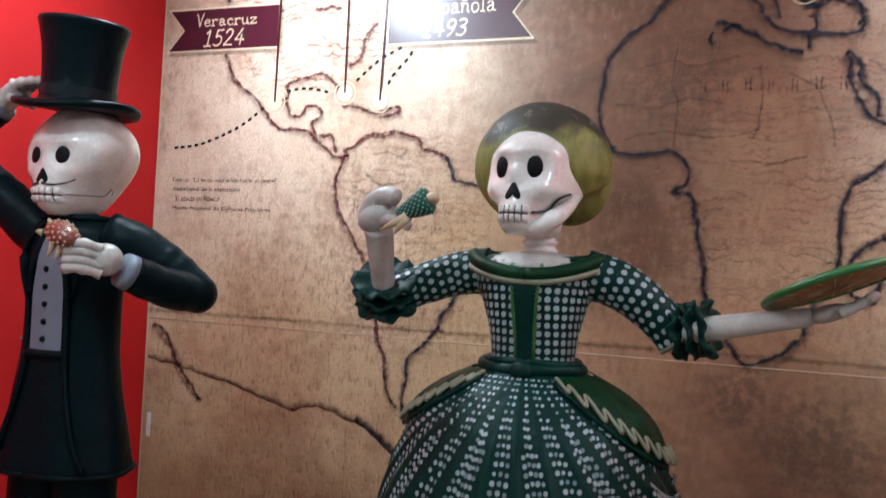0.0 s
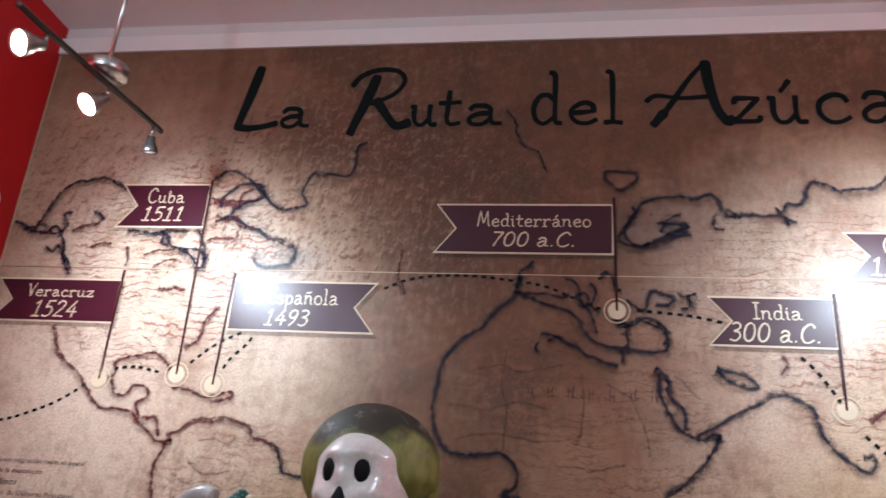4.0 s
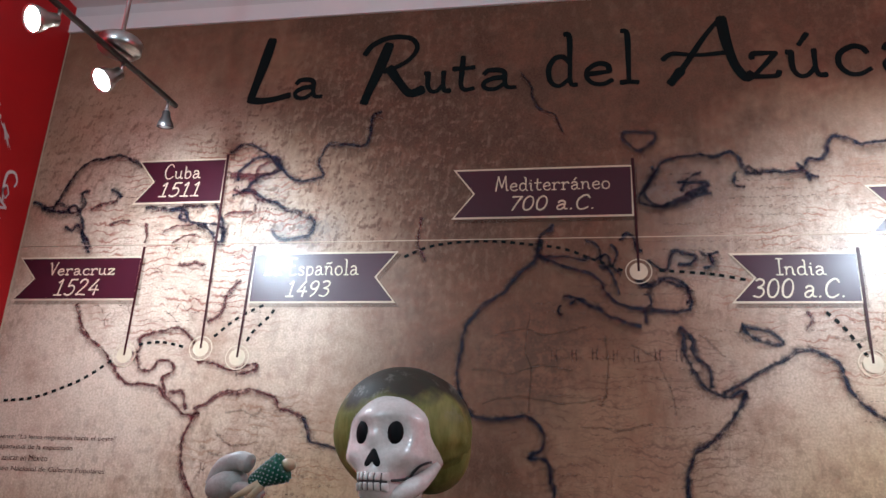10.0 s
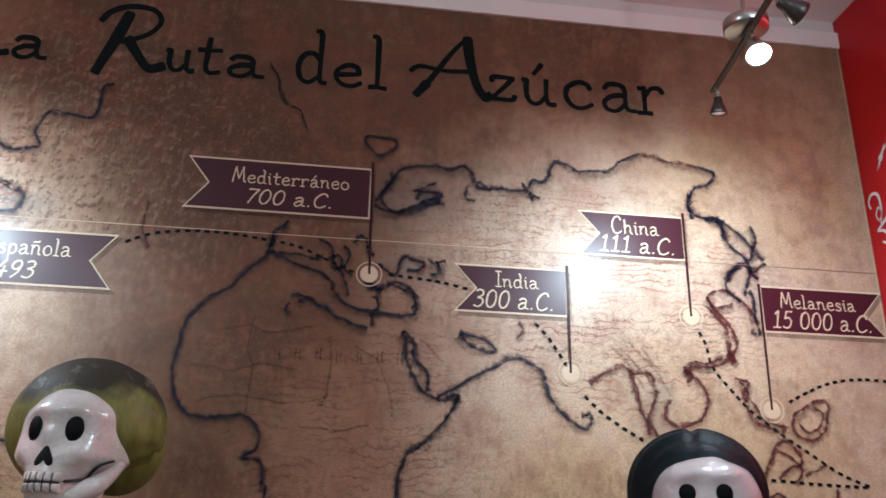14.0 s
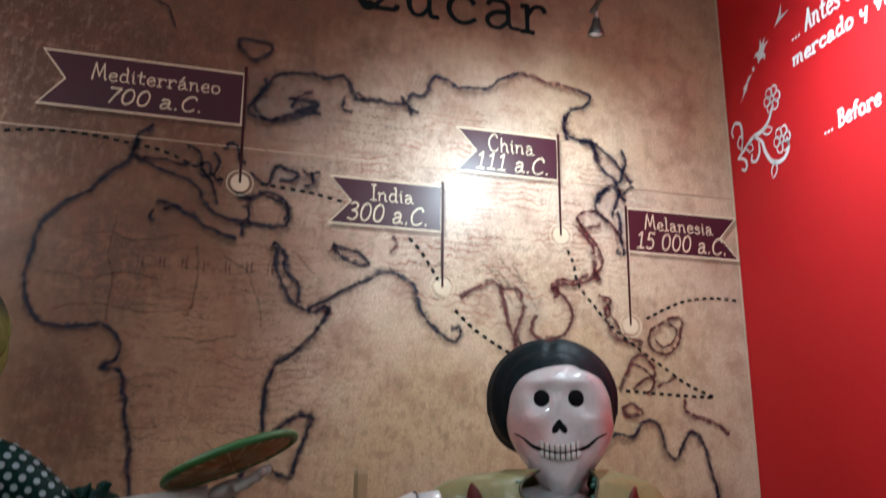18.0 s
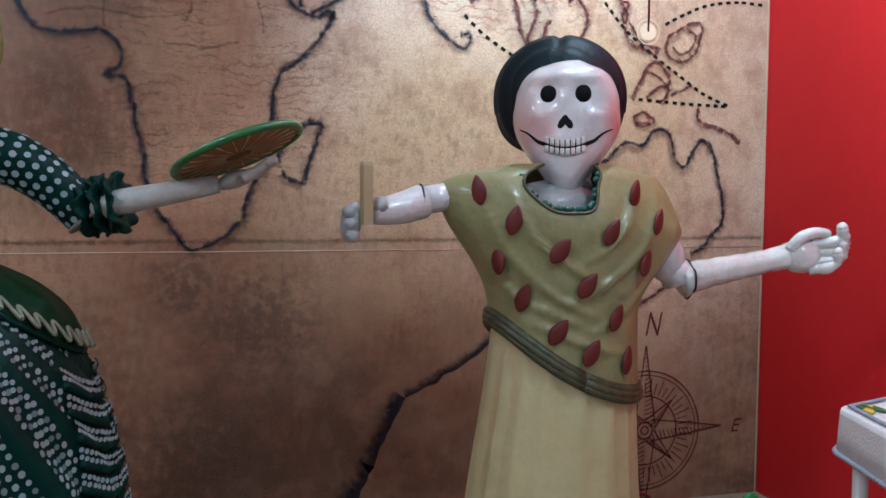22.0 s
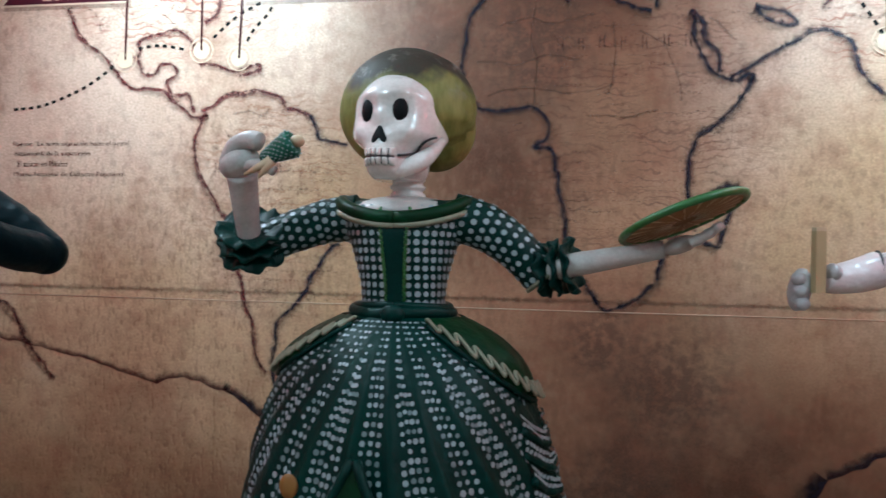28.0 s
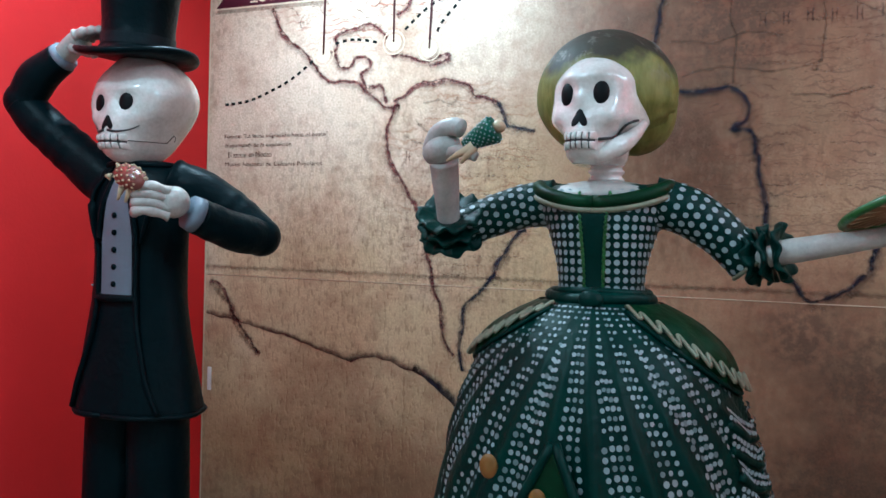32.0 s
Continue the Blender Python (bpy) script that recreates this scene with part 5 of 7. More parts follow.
        rows = [[self.world(bent(x0 + 0.003 + (x1 - x0 - 0.006) * u / 8, z, 0.0022)) for u in range(9)] for z in np.linspace(z0 + 0.003, z1 - 0.003, 5)]
        b.grid(rows, LINE)


def fingers(b, base, way, spread, n, length, r, mat, curl=(0, 0, 0)):
    """A row of bony fingers, each of three joints."""
    base, way, spread, curl = Vector(base), Vector(way).normalized(), Vector(spread), Vector(curl)
    for i in range(n):
        p = base + spread * (i - (n - 1) / 2)
        ln = length * (1 - 0.12 * abs(i - (n - 1) / 2))
        pts = [p, p + way * ln * 0.35 + curl * 0.1, p + way * ln * 0.7 + curl * 0.45, p + way * ln + curl]
        line = smooth_line(pts, 0.008)
        b.tube(line, [r * (1 + 0.18 * math.cos(i2 / max(1, len(line) - 1) * 6 * math.pi)) * (1 - 0.25 * i2 / len(line)) for i2 in range(len(line))], mat, 9)
        b.ball(line[-1], (r * 0.88,) * 3, mat, None, 9, 7)


def frill(b, c, axis, r, mat, n=9, size=0.03, rings=2):
    """A gathered cuff: waved sheets round an axis, over a band."""
    axis, c = Vector(axis).normalized(), Vector(c)
    s = axis.cross(Vector((0.3, 0.5, 0.8))).normalized()
    o = axis.cross(s)
    seg = 96
    for g in range(rings + 1):
        way = (g - rings / 2) * 0.022
        rows = []
        for v, t in ((0, 1), (0.35, 1), (0.7, 1), (0.94, 0.8), (1.0, 0), (0.94, -0.8), (0.7, -1), (0.35, -1), (0, -1)):
            row = []
            for j in range(seg):
                a = 2 * math.pi * j / seg
                wave = math.sin(n * a + 2.1 * g + 0.8 * math.sin(2 * a + g))
                curl = 0.009 * wave
                out = r * 0.72 + (r * 0.28 + size * (0.92 + 0.10 * math.cos(2 * n * a + g))) * v
                row.append(c + out * (math.cos(a) * s + math.sin(a) * o) + axis * (way + curl * v * v + way * 0.7 * v + 0.0075 * t * (1 - 0.25 * v)))
            rows.append(row)
        b.grid(rows, mat, True)
    b.tube([c - axis * 0.03, c + axis * 0.03], [r * 0.8, r * 0.8], mat, 16)


def spotted_tube(b, path, radii, mat, gap=0.0225, r=0.0076, arc=(0, 2 * math.pi)):
    """A sleeve with rows of white spots."""
    line = smooth_line(path, 0.012)
    rad = [float(r) for r in np.interp(np.linspace(0, 1, len(line)), np.linspace(0, 1, len(radii)), radii)]
    b.tube(line, list(rad), mat, 22)
    run, count = 0.0, 0
    for i in range(1, len(line) - 1):
        run += (line[i] - line[i - 1]).length
        if run < gap * 0.87:
            continue
        run, count = 0.0, count + 1
        d = (line[i + 1] - line[i - 1]).normalized()
        s = d.cross(Vector((0, 0, 1))).normalized()
        o = s.cross(d)
        n = int(2 * math.pi * rad[i] / gap)
        for k in range(n):
            a = 2 * math.pi * (k + 0.5 * (count % 2)) / n
            nn = math.cos(a) * s + math.sin(a) * o
            b.dot(line[i] + nn * rad[i], nn, r * random.uniform(0.9, 1.08), SPOT, 8, 0.0015)


def sleeve(b, path, radii, mat):
    """A cloth sleeve with shallow folds."""
    line = smooth_line(path, 0.01)
    rad = np.interp(np.linspace(0, 1, len(line)), np.linspace(0, 1, len(radii)), radii)
    b.tube(line, [float(r) * (1 + 0.022 * math.sin(i * 0.9 + 2.0 * math.sin(i * 0.31))) for i, r in enumerate(rad)], mat, 22)


def at_base(b, x, y):
    """Shift what was built, so that the thing's own origin is its foot."""
    b.v = [(p[0] - x, p[1] - y, p[2]) for p in b.v]


def statue_man(X, Y):
    b = Build()
    P = lambda x, y, z: Vector((X + x, Y + y, z))
    # trousers and shoes
    for s in (-1, 1):
        path = [P(s * 0.06, 0, 0.86), P(s * 0.074, 0, 0.74), P(s * 0.084, 0.0, 0.4), P(s * 0.09, 0, 0.06)]
        b.tube(smooth_line(path, 0.06), 0.088, SUIT, 18, up=(0, 1, 0))
        b.ball(P(s * 0.09, -0.05, 0.04), (0.055, 0.13, 0.04), SUIT)
    # coat
    zz = (0.70, 0.80, 0.95, 1.05, 1.2, 1.30, 1.37, 1.40, 1.425)
    rx = table_of(zz, (0.208, 0.19, 0.163, 0.15, 0.148, 0.163, 0.152, 0.115, 0.05))
    ry = table_of(zz, (0.145, 0.13, 0.11, 0.102, 0.104, 0.104, 0.09, 0.075, 0.05))
    seg = 44

    def skin(a, z, lift=0.0):
        fold = 1 + 0.03 * math.sin(7 * a + 2 + 3 * z) * max(0, (1.02 - z) / 0.3) + 0.012 * math.sin(5 * a + 14 * z)
        return P((rx(z) * fold + lift) * math.sin(a), -(ry(z) * fold + lift) * math.cos(a), z)

    rows = [[skin(2 * math.pi * j / seg, z) for j in range(seg)] for z in np.linspace(0.70, 1.425, 40)]
    b.grid(rows, SUIT, True, (True, True))
    b.tube([skin(2 * math.pi * j / 40, 0.706) for j in range(41)], 0.008, SUIT, 6)
    # shirt front with its buttons, waistband
    rows = []
    for z in np.linspace(1.035, 1.40, 18):
        half = 0.34 - 0.22 * max(0, (z - 1.2) / 0.2)
        rows.append([skin(0.06 + half * u, z, 0.006) for u in np.linspace(-1, 1, 9)])
    b.grid(rows, SHIRT)
    for z in (1.07, 1.118, 1.166, 1.214, 1.262):
        b.ball(skin(0.03, z, 0.008), (0.0085, 0.006, 0.0085), SUIT, None, 10, 6)
    b.tube([skin(u, 1.03, 0.006) for u in np.linspace(-0.42, 0.5, 9)], 0.011, SUIT, 8)
    # lapels and coat edges
    for s in (-1, 1):
        edge = [skin(0.06 + s * k, z, 0.008) for k, z in ((0.08, 1.40), (0.28, 1.3), (0.42, 1.2), (0.42, 1.08), (0.46, 0.95), (0.62, 0.8), (0.8, 0.715))]
        b.tube(smooth_line(edge, 0.02), 0.008, SUIT, 8)
        lap = [skin(0.06 + s * k, z, 0.006) for k, z in ((0.3, 1.405), (0.6, 1.33), (0.62, 1.27), (0.5, 1.18))]
        b.tube(smooth_line(lap, 0.02), [0.004 + 0.011 * math.sin(math.pi * i / 14) for i in range(len(smooth_line(lap, 0.02)))], SUIT, 8, 0.5)
    b.tube([skin(2 * math.pi * j / 24, 1.408, 0.006) for j in range(25)], 0.010, SUIT, 8)
    b.ball(skin(-0.9, 1.06, 0.002), (0.004, 0.004, 0.004), SPOT, None, 8, 6)
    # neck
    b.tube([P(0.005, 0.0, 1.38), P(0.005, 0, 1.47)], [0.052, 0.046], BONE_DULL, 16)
    # arm that holds the hat
    sleeve(b, [P(-0.11, 0.0, 1.35), P(-0.24, -0.03, 1.452), P(-0.34, -0.065, 1.542), P(-0.378, -0.082, 1.595)], (0.076, 0.068, 0.062, 0.056), SUIT)
    sleeve(b, [P(-0.378, -0.082, 1.6), P(-0.33, -0.08, 1.668), P(-0.25, -0.07, 1.722)], (0.056, 0.055, 0.046), SUIT)
    b.ball(P(-0.38, -0.083, 1.6), (0.0575, 0.0575, 0.0575), SUIT, None, 20, 14)
    b.tube([P(-0.262, -0.072, 1.715), P(-0.235, -0.068, 1.732)], [0.0465, 0.043], SHIRT, 16)
    b.tube(smooth_line([P(-0.24, -0.068, 1.73), P(-0.2, -0.065, 1.765), P(-0.175, -0.06, 1.778)], 0.01), 0.038, BONE_DULL, 12, 0.75)
    fingers(b, P(-0.178, -0.06, 1.785), (0.95, 0.1, 0.28), (0.004, -0.024, -0.004), 4, 0.095, 0.0155, BONE_DULL, (0.012, 0, -0.012))
    fingers(b, P(-0.19, -0.085, 1.745), (0.9, -0.1, -0.25), (0, 0, 0), 1, 0.095, 0.015, BONE_DULL)
    # arm that holds the sweet
    sleeve(b, [P(0.10, 0.01, 1.36), P(0.19, 0.05, 1.325), P(0.28, 0.085, 1.265), P(0.345, 0.10, 1.212)], (0.072, 0.068, 0.062, 0.055), SUIT)
    sleeve(b, [P(0.345, 0.10, 1.212), P(0.325, 0.0, 1.226), P(0.295, -0.12, 1.265)], (0.055, 0.054, 0.048), SUIT)
    b.ball(P(0.346, 0.10, 1.212), (0.0565, 0.0565, 0.0565), SUIT, None, 20, 14)
    b.tube([P(0.296, -0.118, 1.264), P(0.286, -0.14, 1.274)], [0.0495, 0.046], SHIRT, 16)
    b.ball(P(0.262, -0.17, 1.297), (0.045, 0.038, 0.042), BONE_DULL, None, 16, 10)
    for i in range(4):
        z = 1.335 - 0.021 * i
        knuckle = smooth_line([P(0.265, -0.19, z - 0.012), P(0.235, -0.222, z), P(0.19, -0.228, z), P(0.165, -0.205, z - 0.004)], 0.008)
        b.tube(knuckle, [0.0135 * (1 + 0.15 * math.cos(k * 1.1)) for k in range(len(knuckle))], BONE_DULL, 10)
    tilt = Euler((0, radians(18), radians(-20))).to_matrix()
    b.ball(P(0.165, -0.225, 1.358), (0.064, 0.034, 0.032), COCOA, tilt, 20, 14)
    for i in range(60):
        a, t = i * 2.4, -0.35 + 1.25 * (i / 60)
        n = tilt @ Vector((t, math.sqrt(max(0.02, 1 - t * t)) * math.cos(a), math.sqrt(max(0.02, 1 - t * t)) * math.sin(a)))
        q = tilt.transposed() @ n
        b.ball(P(0.165, -0.225, 1.358) + tilt @ Vector((q.x * 0.065, q.y * 0.035, q.z * 0.033)), (0.0036, 0.0036, 0.0036), HUSK, None, 6, 4)
    for dx, dz, ex, ez in ((-0.022, 0.03, -0.026, 0.036), (-0.012, -0.03, -0.020, -0.060), (0.014, -0.03, 0.006, -0.066), (-0.052, 0.0, -0.064, 0.004)):
        b.tube([P(0.165 + dx, -0.235, 1.358 + dz * 0.6), P(0.165 + ex, -0.245, 1.358 + ez)], [0.011, 0.003], HUSK, 8)
    # skull
    z0 = 1.412
    h = Head((X + 0.005, Y + 0.0, z0), 0, (0, 0.02, 0.05, 0.085, 0.125, 0.165, 0.205, 0.255, 0.30), (0.036, 0.058, 0.075, 0.093, 0.122, 0.141, 0.143, 0.124, 0.07), (0.105, 0.135, 0.147, 0.146, 0.143, 0.138, 0.128, 0.10, 0.06), (0.02, 0.055, 0.09, 0.118, 0.136, 0.145, 0.143, 0.12, 0.07))
    for bump in ((0.046, 0.16, 0.03, 0.034, -0.012), (0.046, 0.202, 0.034, 0.014, 0.007), (0, 0.148, 0.014, 0.022, 0.006), (0.0805, 0.119, 0.028, 0.018, 0.007), (0.069, 0.062, 0.024, 0.026, -0.010), (0, 0.052, 0.04, 0.03, 0.006)):
        h.mould(*bump)
    h.skin(b, BONE)
    for s in (-1, 1):
        h.blob(b, s * 0.046, 0.160, (0.023, 0.010, 0.029), SOCKET, -0.001)
        h.stroke(b, [(s * 0.006, 0.083), (s * 0.03, 0.079), (s * 0.058, 0.086), (s * 0.078, 0.098)], [0.0045, 0.0045, 0.004, 0.0036, 0.003, 0.0026, 0.0024, 0.0022, 0.002, 0.0018, 0.0015, 0.0012, 0.001][:len(smooth_line([(s * 0.006, 0, 0.083), (s * 0.03, 0, 0.079), (s * 0.058, 0, 0.086), (s * 0.078, 0, 0.098)], 0.008))], LINE)
        h.stroke(b, [(s * 0.05, 0.056), (s * 0.075, 0.058), (s * 0.093, 0.07), (s * 0.106, 0.082), (s * 0.113, 0.076), (s * 0.108, 0.064)], 0.0013, LINE)
    h.nose(b, 0.107, 0.0205, 0.036)
    h.teeth(b, -0.046, 0.052, 0.030, 0.073, 6, 0.0022)
    # top hat
    tilt = Euler((radians(2), radians(4.5), 0)).to_matrix()
    c = P(0.0, -0.03, 1.715)
    def ring(r, z, wave=0.0):
        return [c + tilt @ Vector((r * math.cos(a), r * math.sin(a), z + wave * math.cos(2 * a))) for a in (2 * math.pi * k / 40 for k in range(40))]
    prof = ((0.02, 0.0, 0), (0.1, -0.004, 0), (0.15, -0.006, 0.008), (0.168, 0.0, 0.012), (0.172, 0.008, 0.012), (0.168, 0.016, 0.012), (0.15, 0.014, 0.008), (0.112, 0.014, 0.002), (0.1, 0.03, 0),
            (0.101, 0.1, 0), (0.107, 0.17, 0), (0.118, 0.225, 0), (0.123, 0.238, 0), (0.121, 0.247, 0), (0.112, 0.246, 0), (0.02, 0.24, 0))
    b.grid([ring(*q) for q in prof], SUIT, True, (True, True))
    b.grid([ring(0.1025, 0.03), ring(0.1035, 0.06)], HAIR, True)
    at_base(b, X, Y)
    ob = b.done("skeleton_statue", None, True, "painted skeleton statue in a black suit lifting a top hat", "statue", group="skeleton statues")
    ob.location = (X, Y, 0)


def statue_lady(X, Y):
    b = Build()
    P = lambda x, y, z: Vector((X + x, Y + y, z))
    # skirt
    zz = (0.0, 0.3, 0.5, 0.65, 0.8, 0.9, 0.96, 1.01, 1.045, 1.07, 1.09)
    rx = table_of(zz, (0.462, 0.434, 0.408, 0.384, 0.350, 0.315, 0.283, 0.238, 0.196, 0.152, 0.115))
    folds = 17
    flare = lambda z: 0.24 + 0.76 * min(1.0, max(0.0, (1.075 - z) / 0.46)) ** 0.85

    def skirt(a, z, lift=0.0, plain=False):
        deep = min(1.0, max(0.0, (1.08 - z) / 0.35))
        w = (a + math.pi) % (2 * math.pi) - math.pi
        w /= flare(z)
        deep *= 0.0 if plain else flare(z)
        ridge = max(0.0, -math.cos(folds * w + 0.35 * math.sin(3 * w))) ** 1.6
        f = 1 + 0.095 * deep * ridge * (0.7 + 0.3 * math.sin(2.3 * w + 1)) - 0.012 * deep * math.cos(2 * folds * w) + 0.014 * deep * math.sin(5 * w + 7 * z)
        r = rx(z) * f + lift
        return P(r * math.sin(a), -0.80 * r * math.cos(a), z)

    def skirt_normal(a, z):
        u, v = skirt(a + 0.01, z) - skirt(a - 0.01, z), skirt(a, z + 0.006) - skirt(a, z - 0.006)
        return u.cross(v).normalized()

    seg = 420
    b.grid([[skirt(2 * math.pi * j / seg, z) for j in range(seg)] for z in [1.09 - 1.09 * (i / 56) ** 1.25 for i in range(57)][::-1]], GREEN, True, (True, True))
    # where the draped over-skirts begin and end, and how low their edges hang
    overskirts = ((0.52, 2.2, 0.185), (-0.58, -2.1, 0.15))
    drop = lambda a, a0, a1, low: 1.062 - low * math.sin(min(1.0, (a - a0) / (a1 - a0) * 1.45) * math.pi / 2)
    # bands of spots that run down between the plain folds
    for k in range(-7, 8):
        mid = 2 * math.pi * k / folds
        columns = (3, 4, 3, 5)[k % 4]
        for c in range(columns):
            z, last = 1.066 - 0.009 * (c % 2), None
            while z > 0.30:
                a = (mid + (c - (columns - 1) / 2) * (2 * math.pi / folds) * (0.50 / columns + 0.035) + 0.014 * math.sin(z * 30 + k)) * flare(z)
                p = skirt(a, z)
                if last is None or (p - last).length > 0.0178 + 0.008 * (1.07 - z):
                    hidden = any((a - q[0]) / (q[1] - q[0]) > 0 and z > drop(a, *q) - 0.004 for q in overskirts) or (1.12 < a < 1.95 and z < 0.88)
                    crowded = (columns > 3 and c in (0, columns - 1) and z > 0.93) or (z > 0.99 and c % 2 == 1)
                    if not hidden and not crowded and random.random() > 0.03:
                        b.dot(p, skirt_normal(a, z), (0.0038 + 0.0028 * min(1.0, (1.07 - z) * 3.0)) * random.uniform(0.82, 1.12), SPOT if random.random() > 0.3 else SPOT_WORN, 8, 0.0025, 1.1)
                    last = p
                z -= 0.002
    # draped over-skirts with wavy braid
    for a0, a1, low in overskirts:
        rows, edge, top = [], [], 1.078
        for i in range(70):
            u = i / 69
            a = a0 + (a1 - a0) * u
            zl = drop(a, a0, a1, low)
            row = []
            for j in range(13):
                v = j / 12
                z = top + (zl - top) * v
                puff = 0.008 + 0.014 * math.sin(math.pi * min(1, v * 0.9)) * min(1, u * 4) * (1 + 0.3 * math.sin(9 * u + 6 * v)) + 0.006 * v * math.cos(34 * u + 5 * v) * min(1, u * 4)
                row.append(skirt(a, z, puff + 0.008 - 0.010 * v ** 4, True))
            rows.append(row)
            edge.append((a, zl))
        b.grid(rows if a1 > a0 else rows[::-1], LEAF)
        b.tube([skirt(a, z, 0.010, True) for a, z in edge], 0.006, GREEN, 8)
        wave = []
        for i in range(260):
            u = i / 259
            a = a0 + (a1 - a0) * u * 0.75
            zl = drop(a, a0, a1, low)
            wave.append(skirt(a, zl + 0.026 * min(1, 0.45 + 3 * u) + 0.017 * min(1, 0.3 + 4 * u) * math.sin(u * (74 if a1 > a0 else 80) + 0.6 * math.sin(u * 17)), 0.033 if u > 0.15 else 0.024 + 0.06 * u, True))
        b.tube(wave, 0.0046, TRIM, 6)
    # swags on the hip
    for i in range(6):
        z = 0.86 - 0.055 * i
        for q in range(2):
            pts = [(a, z - 0.016 * q - 0.05 * math.sin((a - 1.12) / 0.83 * math.pi)) for a in np.linspace(1.12, 1.95, 26)]
            for a, zz_ in pts:
                b.dot(skirt(a, zz_, 0.008), skirt_normal(a, zz_), 0.006, SPOT, 7, 0.004)
        b.tube([skirt(a, z - 0.03 - 0.05 * math.sin((a - 1.12) / 0.83 * math.pi), 0.002) for a in np.linspace(1.12, 1.95, 26)], 0.011, GREEN, 8)
    # opening of the skirt with painted flowers
    rows = [[skirt(-0.08 + (0.02 + 1.0 * v) * u, 0.785 - 0.42 * v, 0.03, True) for u in np.linspace(-0.5, 0.5, 9)] for v in np.linspace(0, 1, 12)]
    b.grid(rows, LEAF)
    for side in (-0.5, 0.5):
        b.tube([skirt(-0.08 + (0.02 + 1.0 * v) * side, 0.785 - 0.42 * v, 0.03, True) for v in np.linspace(0, 1, 14)], 0.011, GREEN, 8)
    for a, z, r in ((-0.48, 0.712, 0.022), (-0.14, 0.665, 0.02), (-0.04, 0.655, 0.018), (-0.10, 0.60, 0.018)):
        b.ball(skirt(a, z, 0.034 if abs(a + 0.08) < 0.1 else 0.012, abs(a + 0.08) < 0.1), (r, 0.008, r * 1.3), PULP, None, 12, 8)
    # waist sash
    b.tube([P(0.122 * math.sin(a), -0.1 * math.cos(a), 1.086 + 0.003 * math.sin(3 * a)) for a in np.linspace(0, 2 * math.pi, 41)], 0.0165, GREEN, 10)
    b.tube([P(0.117 * math.sin(a), -0.096 * math.cos(a), 1.102 + 0.003 * math.cos(2 * a)) for a in np.linspace(0, 2 * math.pi, 41)], 0.010, GREEN, 10)
    b.ball(P(0.0, -0.112, 1.085), (0.03, 0.018, 0.024), GREEN)
    # bodice
    bz = (1.08, 1.11, 1.16, 1.21, 1.26, 1.295, 1.325, 1.345, 1.362)
    bx = table_of(bz, (0.107, 0.104, 0.109, 0.121, 0.138, 0.156, 0.168, 0.160, 0.12))
    by = table_of(bz, (0.09, 0.087, 0.092, 0.104, 0.115, 0.115, 0.105, 0.095, 0.07))

    def body(a, z, lift=0.0):
        return P((bx(z) + lift) * math.sin(a), -(by(z) + lift) * math.cos(a), z)

    b.grid([[body(2 * math.pi * j / 48, z) for j in range(48)] for z in np.linspace(1.08, 1.362, 30)], GREEN, True, (True, True))
    z, r = 1.112, 0
    while z < 1.345:
        n = int(2 * math.pi * (bx(z) + by(z)) / 2 / 0.0200)
        for k in range(n):
            a = 2 * math.pi * (k + 0.5) / n
            p = body(a, z)
            if abs(p.x - X) < 0.030 and p.y < Y:
                continue
            nn = Vector(((p.x - X) / bx(z) ** 2, (p.y - Y) / by(z) ** 2, 0))
            b.dot(p, nn, 0.0077 * random.uniform(0.9, 1.06), SPOT, 8, 0.0015)
        z += 0.0208
    b.grid([[body(a, z, 0.004) for a in np.linspace(-0.19, 0.19, 6)] for z in np.linspace(1.09, 1.345, 12)], GREEN)
    for s in (-1, 1):
        b.tube([body(s * (0.21 + 0.012 * math.sin(z * 500)), z, 0.004) for z in np.linspace(1.10, 1.34, 60)], 0.0045, RIND, 6)
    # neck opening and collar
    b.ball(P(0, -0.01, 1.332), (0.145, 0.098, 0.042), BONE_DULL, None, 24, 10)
    collar = lambda r, dz: [P(r * math.sin(a), -0.62 * r * math.cos(a) - 0.012, 1.342 + dz - 0.032 * max(0, math.cos(a)) ** 1.4 + 0.012 * math.sin(a) ** 2) for a in np.linspace(0, 2 * math.pi, 49)]
    b.tube(collar(0.158, 0.004), 0.018, LEAF, 10)
    b.tube(collar(0.170, -0.014), 0.0075, TRIM, 8)
    neck = [P(0.005, 0.005, z) for z in np.linspace(1.33, 1.44, 24)]
    b.tube(neck, [0.042 + 0.004 * math.sin(i * 1.5) for i in range(24)], BONE, 16)
    # arm raised with the sweet
    spotted_tube(b, [P(-0.12, 0.0, 1.318), P(-0.2, -0.01, 1.308), P(-0.29, -0.04, 1.275), P(-0.365, -0.075, 1.238)], (0.06, 0.055, 0.052, 0.046), GREEN)
    frill(b, P(-0.368, -0.085, 1.258), (0.1, -0.6, 0.8), 0.056, GREEN, 8, 0.032)
    fore = smooth_line([P(-0.37, -0.085, 1.225), P(-0.362, -0.13, 1.3), P(-0.35, -0.18, 1.37), P(-0.345, -0.205, 1.41)], 0.015)
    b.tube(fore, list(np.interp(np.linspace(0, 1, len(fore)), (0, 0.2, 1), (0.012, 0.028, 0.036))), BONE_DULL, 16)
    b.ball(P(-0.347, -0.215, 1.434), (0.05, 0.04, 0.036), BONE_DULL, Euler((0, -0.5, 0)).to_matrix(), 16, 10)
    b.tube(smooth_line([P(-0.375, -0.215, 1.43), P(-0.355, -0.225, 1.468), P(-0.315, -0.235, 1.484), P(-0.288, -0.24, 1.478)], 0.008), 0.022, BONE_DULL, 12)
